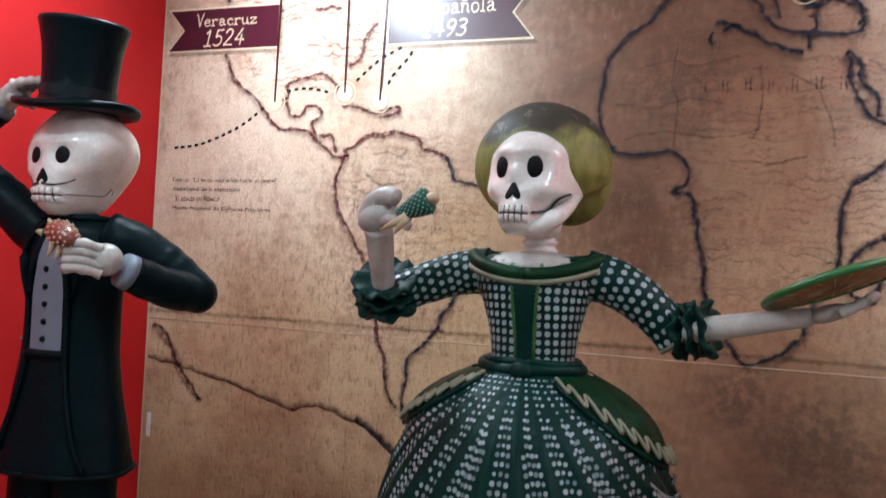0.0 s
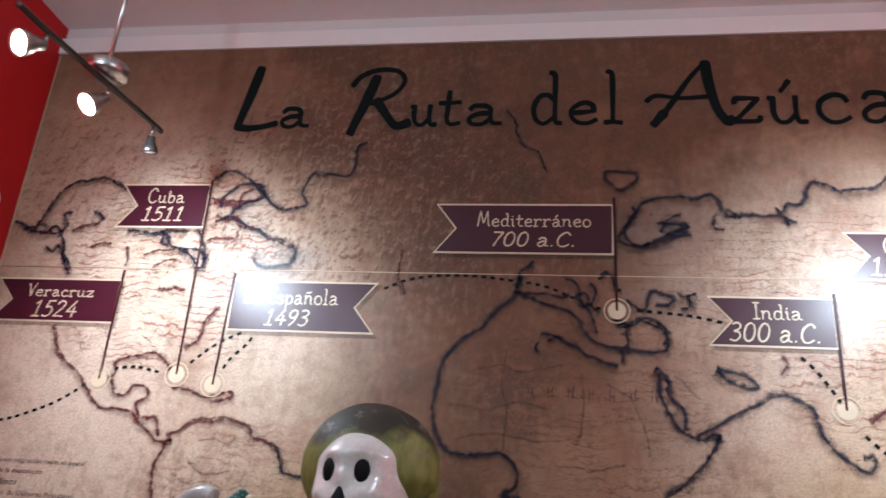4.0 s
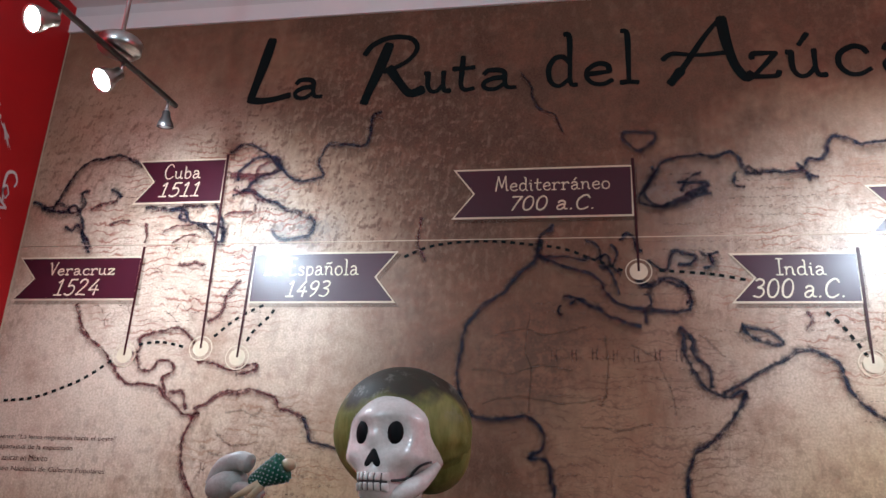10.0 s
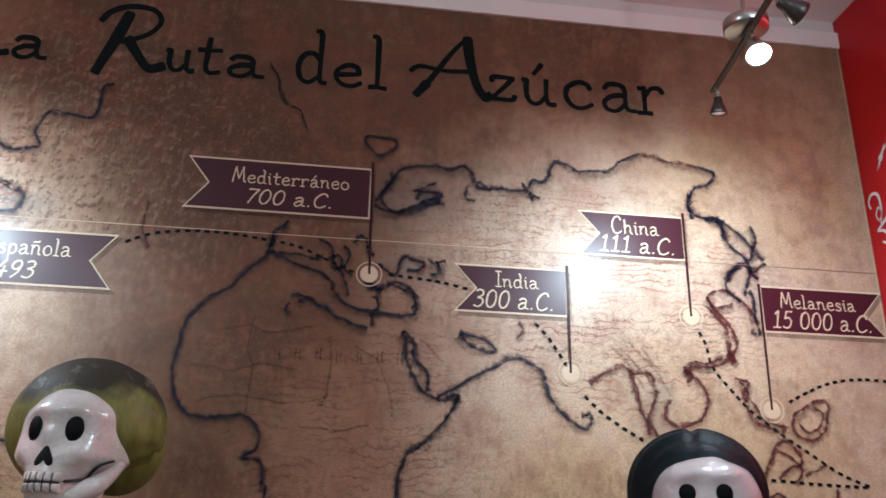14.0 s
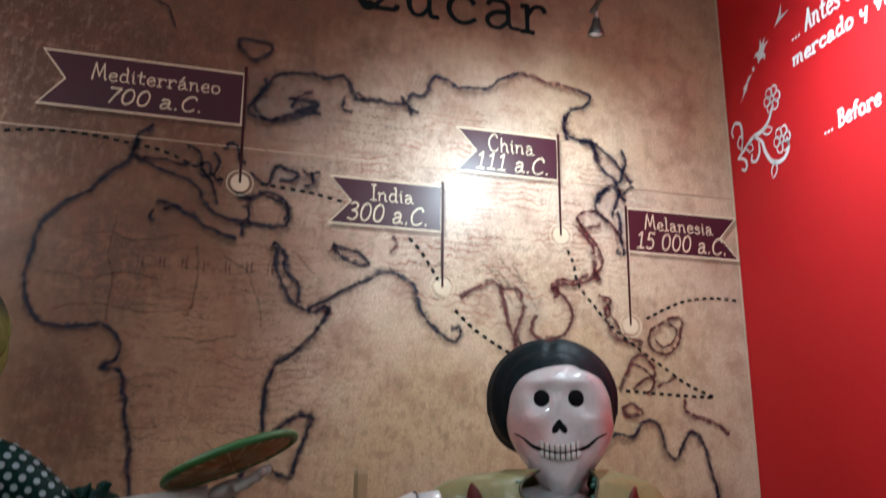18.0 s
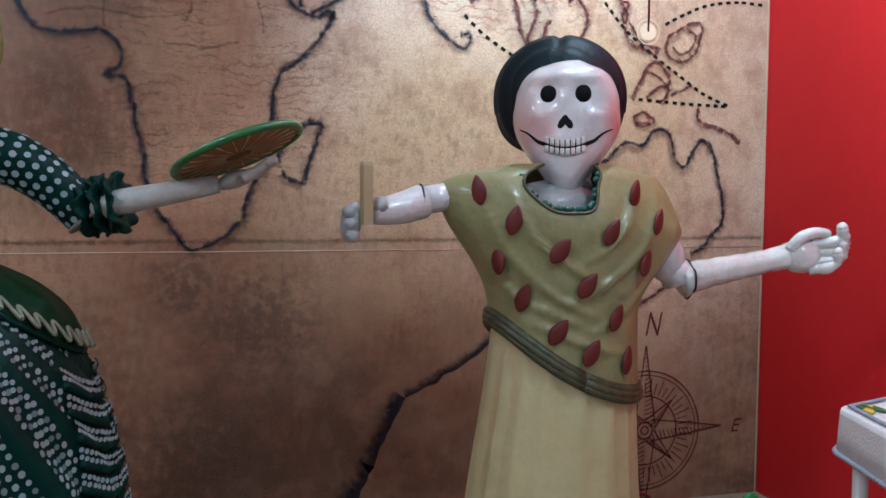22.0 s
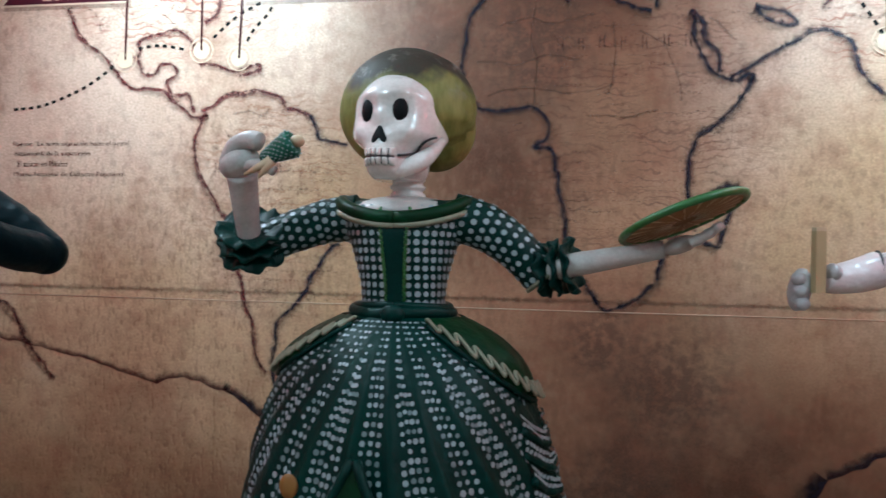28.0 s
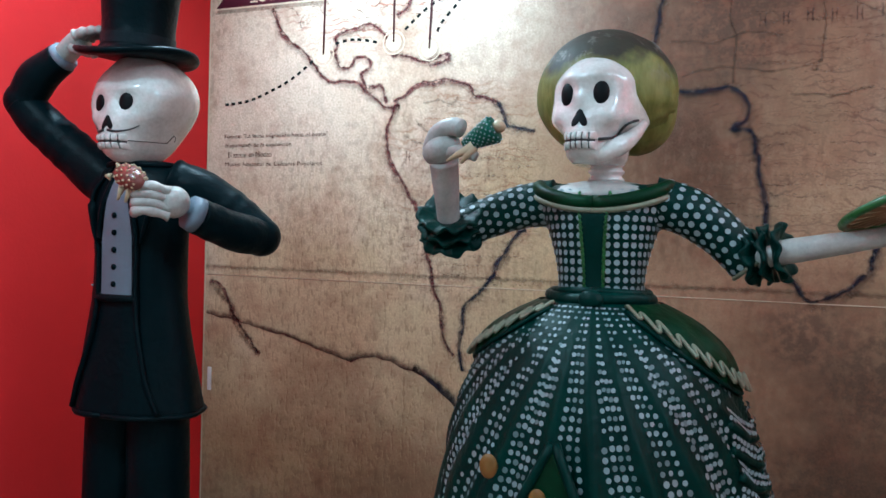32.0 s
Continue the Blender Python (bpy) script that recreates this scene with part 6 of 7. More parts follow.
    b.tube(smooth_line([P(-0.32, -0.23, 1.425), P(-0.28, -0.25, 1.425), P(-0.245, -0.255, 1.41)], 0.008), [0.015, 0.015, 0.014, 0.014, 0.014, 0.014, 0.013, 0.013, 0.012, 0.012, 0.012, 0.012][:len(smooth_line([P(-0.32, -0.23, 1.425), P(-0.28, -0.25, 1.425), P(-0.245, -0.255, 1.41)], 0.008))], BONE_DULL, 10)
    ax = Vector((0.86, 0.0, 0.42)).normalized()
    c0 = P(-0.275, -0.255, 1.437)
    cob = [c0 + ax * (0.085 * i / 12) for i in range(13)]
    rad = [0.011 + 0.024 * (i / 12) ** 0.8 - (0.006 if i == 12 else 0) for i in range(13)]
    b.tube(cob, rad, CORN, 18)
    s, o = Vector((0, 1, 0)), ax.cross(Vector((0, 1, 0)))
    for i in range(1, 13):
        for k in range(12):
            a = 2 * math.pi * (k + 0.5 * (i % 2)) / 12
            n = math.cos(a) * s + math.sin(a) * o
            b.ball(cob[i] + n * rad[i], (0.0022,) * 3, SPOT, None, 6, 4)
    b.ball(cob[-1] + ax * 0.008, (0.017, 0.02, 0.014), HUSK, None, 10, 7)
    for q in ((-0.055, -0.045), (-0.02, -0.052)):
        b.tube([c0 + ax * 0.02 + Vector((0.01, -0.01, -0.012)), c0 + ax * 0.02 + Vector((q[0], -0.012, q[1]))], [0.014, 0.003], HUSK, 8)
    # arm stretched out with the slice
    spotted_tube(b, [P(0.12, 0.0, 1.322), P(0.2, 0.01, 1.30), P(0.28, 0.02, 1.245), P(0.345, 0.03, 1.172)], (0.062, 0.058, 0.053, 0.045), GREEN)
    b.tube([P(0.345, 0.03, 1.172) + Vector((math.cos(t) * 0.036, math.sin(t) * 0.046, math.cos(t) * 0.028)) for t in np.linspace(0, 2 * math.pi, 25)], 0.006, TRIM, 6)
    frill(b, P(0.382, 0.02, 1.203), (1.0, -0.25, 0.17), 0.046, GREEN, 7, 0.026)
    fore = smooth_line([P(0.36, 0.01, 1.19), P(0.41, 0.0, 1.208), P(0.53, -0.01, 1.232), P(0.63, -0.01, 1.252)], 0.02)
    b.tube(fore, list(np.interp(np.linspace(0, 1, len(fore)), (0, 0.3, 1), (0.026, 0.029, 0.021))), BONE_DULL, 16)
    b.ball(P(0.665, -0.015, 1.262), (0.045, 0.035, 0.02), BONE_DULL, Euler((0, -0.35, 0)).to_matrix(), 14, 8)
    fingers(b, P(0.685, -0.03, 1.265), (0.9, -0.1, 0.4), (-0.002, -0.02, 0.0), 4, 0.075, 0.0125, BONE_DULL, (0.0, -0.01, 0.012))
    e1, e2 = Vector((0.94, 0.0, 0.342)), Vector((0.05, -0.975, 0.21)).normalized()
    nn = e1.cross(e2).normalized()
    if nn.z > 0:
        nn = -nn
    c = P(0.672, -0.02, 1.322)
    ell = lambda k, d: [c + e1 * 0.152 * k * math.cos(t) + e2 * 0.145 * k * math.sin(t) + nn * d for t in (2 * math.pi * i / 48 for i in range(48))]
    b.grid([ell(0.02, 0.004), ell(0.55, 0.005), ell(0.93, 0.0)][::1], PULP, True, (True, False))
    b.tube(ell(0.965, -0.004) + ell(0.965, -0.004)[:1], 0.0095, RIND, 8)
    b.grid([ell(0.965, -0.01), ell(0.5, -0.016), ell(0.02, -0.018)], RIND, True, (False, True))
    for i in range(22):
        t = 2 * math.pi * i / 22
        d = e1 * 0.152 * math.cos(t) + e2 * 0.145 * math.sin(t)
        b.tube([c + d * 0.2 + nn * 0.0055, c + d * 0.88 + nn * 0.0015], [0.0012, 0.0022], HUSK, 5)
    # scarf
    def lobes(u):
        k = 1 + 0.03 * math.cos(5 * math.atan2(u.x, u.z) + 1) * max(0, u.y + 0.4)
        side = max(0.0, u.x + 0.1) * max(0.0, u.y + 0.75)
        k *= 1 + 0.045 * math.cos(9 * math.atan2(u.y, u.z + 0.2)) * min(1.0, side)
        k *= 1 - (0.30 if u.x > 0 else 0.10) * max(0.0, -u.z - 0.15)
        k *= 1 + 0.035 * noise.noise(u * 2.6) * max(0, 0.35 + u.x) * (u.y > -0.75)
        return Vector((u.x * k * (1 + 0.04 * max(0, -u.z)), u.y, u.z * k))
    sc = P(-0.012, 0.055, 1.59)
    b.ball(sc, (0.174, 0.158, 0.167), SCARF, None, 72, 48, lobes)
    b.ball(P(0.055, 0.10, 1.56), (0.105, 0.115, 0.115), SCARF, None, 24, 16)
    for i in range(26):
        a, t = i * 2.4, 0.3 + 0.68 * (i % 7) / 6
        n = Vector((math.cos(a) * t, -abs(math.sin(a)) * t * 0.8 + 0.25, math.sqrt(max(0.05, 1 - t * t))))
        b.ball(sc + Vector((n.x * 0.172, n.y * 0.157, n.z * 0.169)), (0.0065, 0.0065, 0.0045), SPOT_WORN, None, 8, 5)
    # skull
    h = Head((X - 0.006, Y - 0.005, 1.408), -11, (0, 0.015, 0.04, 0.062, 0.078, 0.1, 0.125, 0.16, 0.20, 0.235, 0.264), (0.05, 0.062, 0.066, 0.069, 0.088, 0.112, 0.114, 0.110, 0.103, 0.08, 0.03), (0.118, 0.140, 0.150, 0.148, 0.142, 0.140, 0.137, 0.139, 0.134, 0.108, 0.06), (0.03, 0.05, 0.06, 0.07, 0.08, 0.09, 0.1, 0.1, 0.09, 0.07, 0.03))
    for bump in ((0.041, 0.16, 0.03, 0.034, -0.012), (0.041, 0.202, 0.034, 0.014, 0.007), (0, 0.148, 0.014, 0.022, 0.006), (0.07175, 0.116, 0.028, 0.018, 0.007), (0.0615, 0.059, 0.024, 0.026, -0.010), (0, 0.049, 0.04, 0.03, 0.006)):
        h.mould(*bump)
    h.skin(b, BONE)
    for s in (-1, 1):
        h.blob(b, s * 0.041 + 0.003, 0.160, (0.0195, 0.011, 0.031), SOCKET, -0.001)
        if s > 0:
            jaw = smooth_line([h.world((0.022, -0.106, 0.014)), h.world((0.066, -0.082, 0.034)), h.world((0.096, -0.045, 0.066)), h.world((0.111, -0.018, 0.098))], 0.01)
            b.tube(jaw, [0.013 + 0.010 * math.sin(math.pi * min(1.0, 0.15 + i / len(jaw))) for i in range(len(jaw))], BONE, 14)
            h.stroke(b, [(0.045, 0.052), (0.062, 0.058), (0.078, 0.074), (0.096, 0.09), (0.112, 0.1)], 0.0034, LINE, 0.006)
    h.nose(b, 0.104, 0.0205, 0.038)
    h.teeth(b, -0.041, 0.041, 0.026, 0.070, 6, 0.0020)
    at_base(b, X, Y)
    ob = b.done("skeleton_statue", None, True, "painted lady skeleton statue in a green spotted gown and headscarf", "statue", group="skeleton statues")
    ob.location = (X, Y, 0)


def statue_woman(X, Y):
    b = Build()
    P = lambda x, y, z: Vector((X + x, Y + y, z))
    # blouse and skirt: left and right edges over the height
    zz = (0.0, 0.4, 0.7, 0.8, 0.9, 0.95, 1.0, 1.06, 1.127, 1.17, 1.22, 1.255, 1.285, 1.31)
    xl = table_of(zz, (-0.31, -0.262, -0.214, -0.200, -0.19, -0.19, -0.202, -0.232, -0.278, -0.305, -0.325, -0.325, -0.27, -0.13))
    xr = table_of(zz, (0.25, 0.207, 0.190, 0.186, 0.184, 0.192, 0.220, 0.270, 0.313, 0.305, 0.282, 0.262, 0.226, 0.12))
    dy = table_of(zz, (0.2, 0.17, 0.15, 0.145, 0.14, 0.138, 0.138, 0.14, 0.14, 0.135, 0.12, 0.105, 0.09, 0.06))

    folds = []
    for pts in ([(-0.27, 1.24), (-0.20, 1.10), (-0.08, 0.98), (0.08, 0.91)], [(-0.20, 1.26), (-0.13, 1.12), (0.0, 1.03), (0.14, 0.97)], [(-0.29, 1.16), (-0.22, 1.04), (-0.14, 0.94)], [(0.22, 1.24), (0.16, 1.10), (0.04, 1.0), (-0.08, 0.95)],
                [(0.28, 1.16), (0.22, 1.05), (0.13, 0.95), (0.0, 0.88)], [(0.15, 1.27), (0.10, 1.14), (-0.01, 1.06)], [(-0.15, 0.92), (0.0, 0.86), (0.14, 0.83)], [(-0.24, 1.08), (-0.17, 0.98), (-0.02, 0.91)], [(0.25, 1.0), (0.2, 0.92), (0.16, 0.84)]):
        line = smooth_line([(x, z, 0) for x, z in pts], 0.02)
        folds.append(np.array([(p.x, p.y, math.sin(math.pi * (0.08 + 0.84 * i / (len(line) - 1)))) for i, p in enumerate(line)]))

    def drape(x, z):
        """How far the cloth stands out in its folds."""
        out = 0.0
        for f in folds:
            d = (f[:, 0] - x) ** 2 + (f[:, 1] - z) ** 2
            k = int(d.argmin())
            out += 0.015 * f[k, 2] * math.exp(-d[k] / 0.013 ** 2) - 0.006 * f[k, 2] * math.exp(-d[k] / 0.034 ** 2)
        return out

    def skin(a, z, lift=0.0, cloth=False):
        c, r = (xl(z) + xr(z)) / 2, (xr(z) - xl(z)) / 2
        s = math.sin(a)
        x = c + (r + lift) * math.copysign(abs(s) ** 0.85, s)
        f = drape(x, z) if cloth and math.cos(a) > 0 else 0.0
        return P(x, -(dy(z) + lift + f) * math.cos(a), z)

    low = lambda x: 0.915 - 0.535 * (x + 0.204) - 0.05 * max(0.0, 1 - ((x + 0.004) / 0.2) ** 2)
    seg = 64
    pleat = lambda a: 0.007 * math.cos(17 * a) + 0.004 * math.cos(29 * a)
    b.grid([[skin(2 * math.pi * j / seg / 1.0, z, pleat(2 * math.pi * j / seg) * min(1, (1.02 - z) * 4)) for j in range(seg)] for z in np.linspace(0.0, 1.0, 26)], CREAM_SKIRT, True, (True, True))
    rows, fine = [], 150
    for i in range(73):
        t = i / 72
        row = []
        for j in range(fine):
            a = 2 * math.pi * j / fine
            z1 = low(skin(a, 0.85).x - X)
            x1 = skin(a, 1.25).x - X
            z2 = 1.312 - (0.125 * math.exp(-((x1 + 0.055) / 0.098) ** 4) if math.cos(a) > 0 else 0.0)
            row.append(skin(a, z1 + (z2 - z1) * t, 0.016, True))
        rows.append(row)
    b.grid(rows, BLOUSE, True)
    hem = []
    for j in range(61):
        a = 2 * math.pi * j / 60
        z1 = low(skin(a, 0.85).x - X)
        hem.append((a, z1))
    for lift, dz, mat, r in ((0.015, 0.0, HEM, 0.012), (0.016, 0.013, HEM, 0.013), (0.015, 0.027, HEM, 0.012)):
        b.tube([skin(a, z + dz, lift) for a, z in hem], r, mat, 8)
    for s in range(9):
        a = -1.3 + 2.6 * s / 8
        c = skin(a, 0.405, 0.012)
        b.tube([c + Vector((0.03 * math.cos(t), 0, 0.024 * math.sin(t))) for t in np.linspace(0, math.pi * 1.2, 12)], 0.006, PETAL, 6)
    # painted petals
    for x, z, tip in ((-0.264, 1.243, 0.2), (-0.185, 1.17, -0.2), (-0.074, 1.096, -0.6), (0.062, 1.141, -0.5), (0.142, 1.237, -0.3), (0.206, 1.166, -0.5), (0.165, 1.061, -0.5), (-0.002, 1.01, -0.6), (-0.213, 1.071, 0.15),
                      (-0.154, 0.979, -0.3), (-0.075, 0.896, -0.55), (0.081, 0.926, -0.5), (0.009, 0.843, -0.5), (0.119, 0.816, -0.3)):
        c, r = (xl(z) + xr(z)) / 2, (xr(z) - xl(z)) / 2 + 0.016
        k = max(-0.97, min(0.97, (x - c) / r))
        y = -(dy(z) + 0.0195 + max(drape(x + u * 0.01, z + v * 0.02) for u in (-1, 0, 1) for v in (-1, 0, 1))) * math.sqrt(1 - abs(k) ** 2.35)
        n = Vector((k * 0.9, -math.sqrt(1 - k * k), 0.05)).normalized()
        q = n.to_track_quat("-Y", "Z").to_matrix() @ Euler((0, -tip * 1.1, 0)).to_matrix()
        b.ball(P(x, y, z), (0.021, 0.0075, 0.038), PETAL, q, 16, 12, lambda u: Vector((u.x * (1 - 0.25 * u.z) * (1 - 0.35 * u.z * u.z), u.y, u.z)))
    # neck
    neck = [P(0.02, 0.03, z) for z in np.linspace(1.14, 1.32, 26)]
    b.tube(neck, [0.075 - 0.0006 * i + 0.003 * math.sin(i * 1.6) for i in range(26)], GREY_HAND, 20)
    b.ball(P(-0.03, 0.015, 1.20), (0.135, 0.105, 0.072), GREY_HAND, None, 24, 14)
    rim = []
    for j in range(41):
        a = -0.50 + 0.92 * j / 40
        x1 = skin(a, 1.25).x - X
        rim.append(skin(a, 1.312 - 0.125 * math.exp(-((x1 + 0.055) / 0.098) ** 4), 0.018))
    b.tube(rim, 0.004, HEM, 8)
    for i in range(26):
        if math.sin(i * 2.1) > -0.1:
            q = rim[6 + i]
            b.ball(q + Vector((0, 0.014, 0.010)), (0.010, 0.005, 0.008), BEAD, None, 8, 6)
    # arm with the stick
    b.tube([P(-0.29, 0.0, 1.232), P(-0.4, -0.03, 1.214)], [0.036, 0.036], BONE_PINK, 14)
    arm = smooth_line([P(-0.395, -0.03, 1.213), P(-0.44, -0.05, 1.2), P(-0.5, -0.07, 1.19), P(-0.525, -0.08, 1.192)], 0.012)
    b.tube(arm, list(np.interp(np.linspace(0, 1, len(arm)), (0, 0.4, 1), (0.044, 0.040, 0.030))), BONE_PINK, 16)
    b.tube([P(-0.395, -0.03 + 0.043 * math.cos(t), 1.213 + 0.043 * math.sin(t)) for t in np.linspace(0, 2 * math.pi, 21)], 0.003, LINE, 6)
    b.ball(P(-0.505, -0.085, 1.205), (0.02, 0.03, 0.022), GREY_HAND, None, 12, 8)
    b.ball(P(-0.575, -0.085, 1.165), (0.026, 0.035, 0.05), GREY_HAND, Euler((0, 0.15, 0)).to_matrix(), 14, 10)
    for i in range(3):
        b.ball(P(-0.583 + 0.004 * i, -0.11, 1.19 - 0.028 * i), (0.018, 0.016, 0.016), GREY_HAND, None, 10, 7)
    # open arm
    b.ball(P(0.300, 0.0, 1.062), (0.05, 0.05, 0.066), BONE_PINK, None, 16, 12)
    b.tube(smooth_line([P(0.318, 0.0, 1.04), P(0.338, -0.005, 0.995)], 0.02), 0.043, BONE_PINK, 14)
    arm = smooth_line([P(0.34, -0.005, 0.998), P(0.4, -0.01, 1.016), P(0.55, -0.02, 1.043), P(0.665, -0.03, 1.066)], 0.02)
    b.tube(arm, [r * (1 + 0.04 * math.sin(2.3 * i)) for i, r in enumerate(np.interp(np.linspace(0, 1, len(arm)), (0, 0.25, 0.8, 1), (0.047, 0.040, 0.032, 0.038)))], BONE, 16)
    b.tube([P(0.362, -0.007 + 0.046 * math.cos(t), 1.004 + 0.048 * math.sin(t) + 0.006 * math.sin(5 * t)) for t in np.linspace(0, 2 * math.pi, 31)], 0.003, LINE, 6)
    b.ball(P(0.70, -0.04, 1.068), (0.062, 0.046, 0.050), BONE, Euler((0, -0.2, 0)).to_matrix(), 18, 12)
    for i, (dx, dz, ln) in enumerate(((0.012, 0.034, 0.9), (0.018, 0.010, 1.0), (0.012, -0.014, 0.95), (0.0, -0.034, 0.8))):
        root_ = P(0.715 + dx * 0.4, -0.055, 1.066 + dz)
        line = smooth_line([root_, root_ + Vector((0.035 * ln, -0.03, 0.004)), root_ + Vector((0.065 * ln, -0.045, 0.022)), root_ + Vector((0.062 * ln, -0.05, 0.048))], 0.008)
        b.tube(line, [0.0185 * (1 + 0.12 * math.cos(k * 1.2)) * (1 - 0.2 * k / len(line)) for k in range(len(line))], BONE, 10)
        b.ball(line[-1], (0.0155,) * 3, BONE, None, 10, 7)
    thumb = smooth_line([P(0.655, -0.05, 1.085), P(0.675, -0.065, 1.118), P(0.712, -0.072, 1.133), P(0.748, -0.075, 1.13)], 0.008)
    b.tube(thumb, [0.018 * (1 - 0.2 * k / len(thumb)) for k in range(len(thumb))], BONE, 10)
    b.ball(thumb[-1], (0.0145,) * 3, BONE, None, 10, 7)
    # hair
    def comb(u):
        k = 1 + 0.034 * math.cos(17 * u.y + 1) * (1 if u.z > -0.3 else 0.4)
        part_ = 1 - 0.05 * math.exp(-(u.x / 0.07) ** 2) * (u.z > 0)
        low_ = 1 + 0.30 * max(0, -u.z) ** 2
        return Vector((u.x * k * low_, u.y, u.z * part_ * k))
    turn = Euler((0, 0, radians(-24))).to_matrix()
    hc = P(0.022, 0.045, 1.231)
    b.ball(hc + turn @ Vector((0, 0.05, 0.272)) + Vector((-0.012, 0.028, 0)), (0.177, 0.158, 0.164), HAIR, turn, 72, 60, comb)
    h = Head(hc, -24, (0, 0.02, 0.05, 0.08, 0.115, 0.155, 0.19, 0.225, 0.27, 0.315, 0.345), (0.030, 0.044, 0.062, 0.084, 0.110, 0.133, 0.142, 0.141, 0.134, 0.11, 0.065), (0.10, 0.122, 0.135, 0.139, 0.139, 0.138, 0.137, 0.138, 0.139, 0.128, 0.08), (0.03, 0.05, 0.07, 0.09, 0.1, 0.11, 0.11, 0.11, 0.1, 0.08, 0.05))
    for bump in ((0.0435, 0.256, 0.03, 0.034, -0.012), (0.0435, 0.298, 0.034, 0.014, 0.007), (0, 0.244, 0.014, 0.022, 0.006), (0.076125, 0.202, 0.028, 0.018, 0.007), (0.06525, 0.145, 0.024, 0.026, -0.010), (0, 0.135, 0.04, 0.03, 0.006)):
        h.mould(*bump)
    h.skin(b, BONE_PINK)
    for s in (-1, 1):
        h.blob(b, s * 0.0435, 0.256, (0.0235, 0.011, 0.0255), SOCKET, -0.002)
        gash = smooth_line([(s * 0.043, 0, 0.128), (s * 0.07, 0, 0.138), (s * 0.094, 0, 0.158), (s * 0.118, 0, 0.17)], 0.008)
        h.stroke(b, [(s * 0.043, 0.128), (s * 0.07, 0.138), (s * 0.094, 0.158), (s * 0.118, 0.17)], [0.0068 * (1 - 0.85 * i / len(gash)) for i in range(len(gash))], SOCKET, 0.0)
    h.nose(b, 0.190, 0.0200, 0.036)
    h.teeth(b, -0.053, 0.053, 0.099, 0.141, 8, 0.0013, 0.012)
    at_base(b, X, Y)
    ob = b.done("skeleton_statue", None, True, "painted skeleton statue in an olive blouse with red petals", "statue", group="skeleton statues")
    ob.location = (X, Y, 0)


statue_man(-1.76, 1.85)
statue_lady(-0.445, 2.0)
statue_woman(1.06, 2.07)


# ---- spot fixtures under the ceiling ----
def track_light(x, y, z, aims):
    """A bent bar on a ceiling rod with a round canopy and swivel lamps; aims: place along the bar, direction, whether its glass is seen lit."""
    root = tagged(new("track_light"), "brushed steel ceiling track light with three swivel spot lamps", "spotlight", "track lights")
    root.location = (x, y, TOP)
    at = lambda px, py, pz: (px, py, pz - TOP)
    d = z
    Build().tube([at(0, 0, d + 0.05), at(0, 0, TOP - 0.005)], 0.008, STEEL, 10).done("rod", root)
    rose = Build()
    rose.grid([[at(r * math.cos(t), r * math.sin(t), h) for t in (2 * math.pi * k / 28 for k in range(28))] for r, h in ((0.005, TOP - 0.03), (0.05, TOP - 0.026), (0.056, TOP - 0.016), (0.056, TOP - 0.002))], STEEL, True, (True, False))
    rose.done("ceiling_rose", root)
    can = Build()
    can.grid([[at(r * math.cos(t), r * math.sin(t), d + h) for t in (2 * math.pi * k / 36 for k in range(36))] for r, h in ((0.004, 0.006), (0.068, 0.006), (0.074, 0.012), (0.074, 0.046), (0.068, 0.052), (0.004, 0.052))], STEEL, True, (True, True))
    can.done("canopy", root, True, "round brushed steel canopy")
    bar = smooth_line([at(0.05 * math.sin(v * 2.6), v, d - 0.012) for v in np.linspace(-0.42, 0.35, 11)], 0.02)
    Build().tube(bar, 0.011, DARK_STEEL, 12).done("bar", root, True, "bent dark metal bar")
    for v, way, lit in aims:
        way = Vector(way).normalized()
        hang = Vector(at(0.05 * math.sin(v * 2.6), v, d - 0.02))
        lamp = Build()
        joint = hang + Vector((0, 0, -0.04))
        lamp.tube([hang, joint], 0.006, STEEL, 8)
        lamp.ball(joint, (0.010, 0.010, 0.010), STEEL, None, 10, 7)
        prof = ((0.0, 0.011), (0.006, 0.019), (0.03, 0.021), (0.045, 0.028), (0.062, 0.036), (0.082, 0.040), (0.085, 0.038), (0.08, 0.034))
        q = way.to_track_quat("Z", "Y").to_matrix() * (1.12 if lit else 1.0 if v < 0 else 0.78)
        lamp.grid([[joint + q @ Vector((r * math.cos(t), r * math.sin(t), h)) for t in (2 * math.pi * k / 22 for k in range(22))] for h, r in prof], DARK_STEEL if not lit else STEEL, True, (True, False))
        head = lamp.done("lamp_head", root)
        glass = Build()
        glass.grid([[joint + q @ Vector((r * math.cos(t), r * math.sin(t), h)) for t in (2 * math.pi * k / 22 for k in range(22))] for h, r in ((0.078, 0.0345), (0.086, 0.022), (0.088, 0.003))], BULB if lit else DIM, True, (False, True))
        glass.done("lamp_glass", head, True, "glowing lamp glass" if lit else "lamp glass turned to the wall")
    return root


track_light(-1.585, 2.2, 2.885, ((-0.28, (-0.3, -0.8, -0.5), True), (0.03, (-0.3, -0.62, -0.7), True), (0.30, (-0.05, 0.25, -1), False)))
track_light(1.41, 2.2, 3.005, ((-0.25, (0.75, 0.1, -0.35), False), (-0.04, (-0.12, -0.5, -1.0), True), (0.31, (0.05, 0.25, -1), False)))

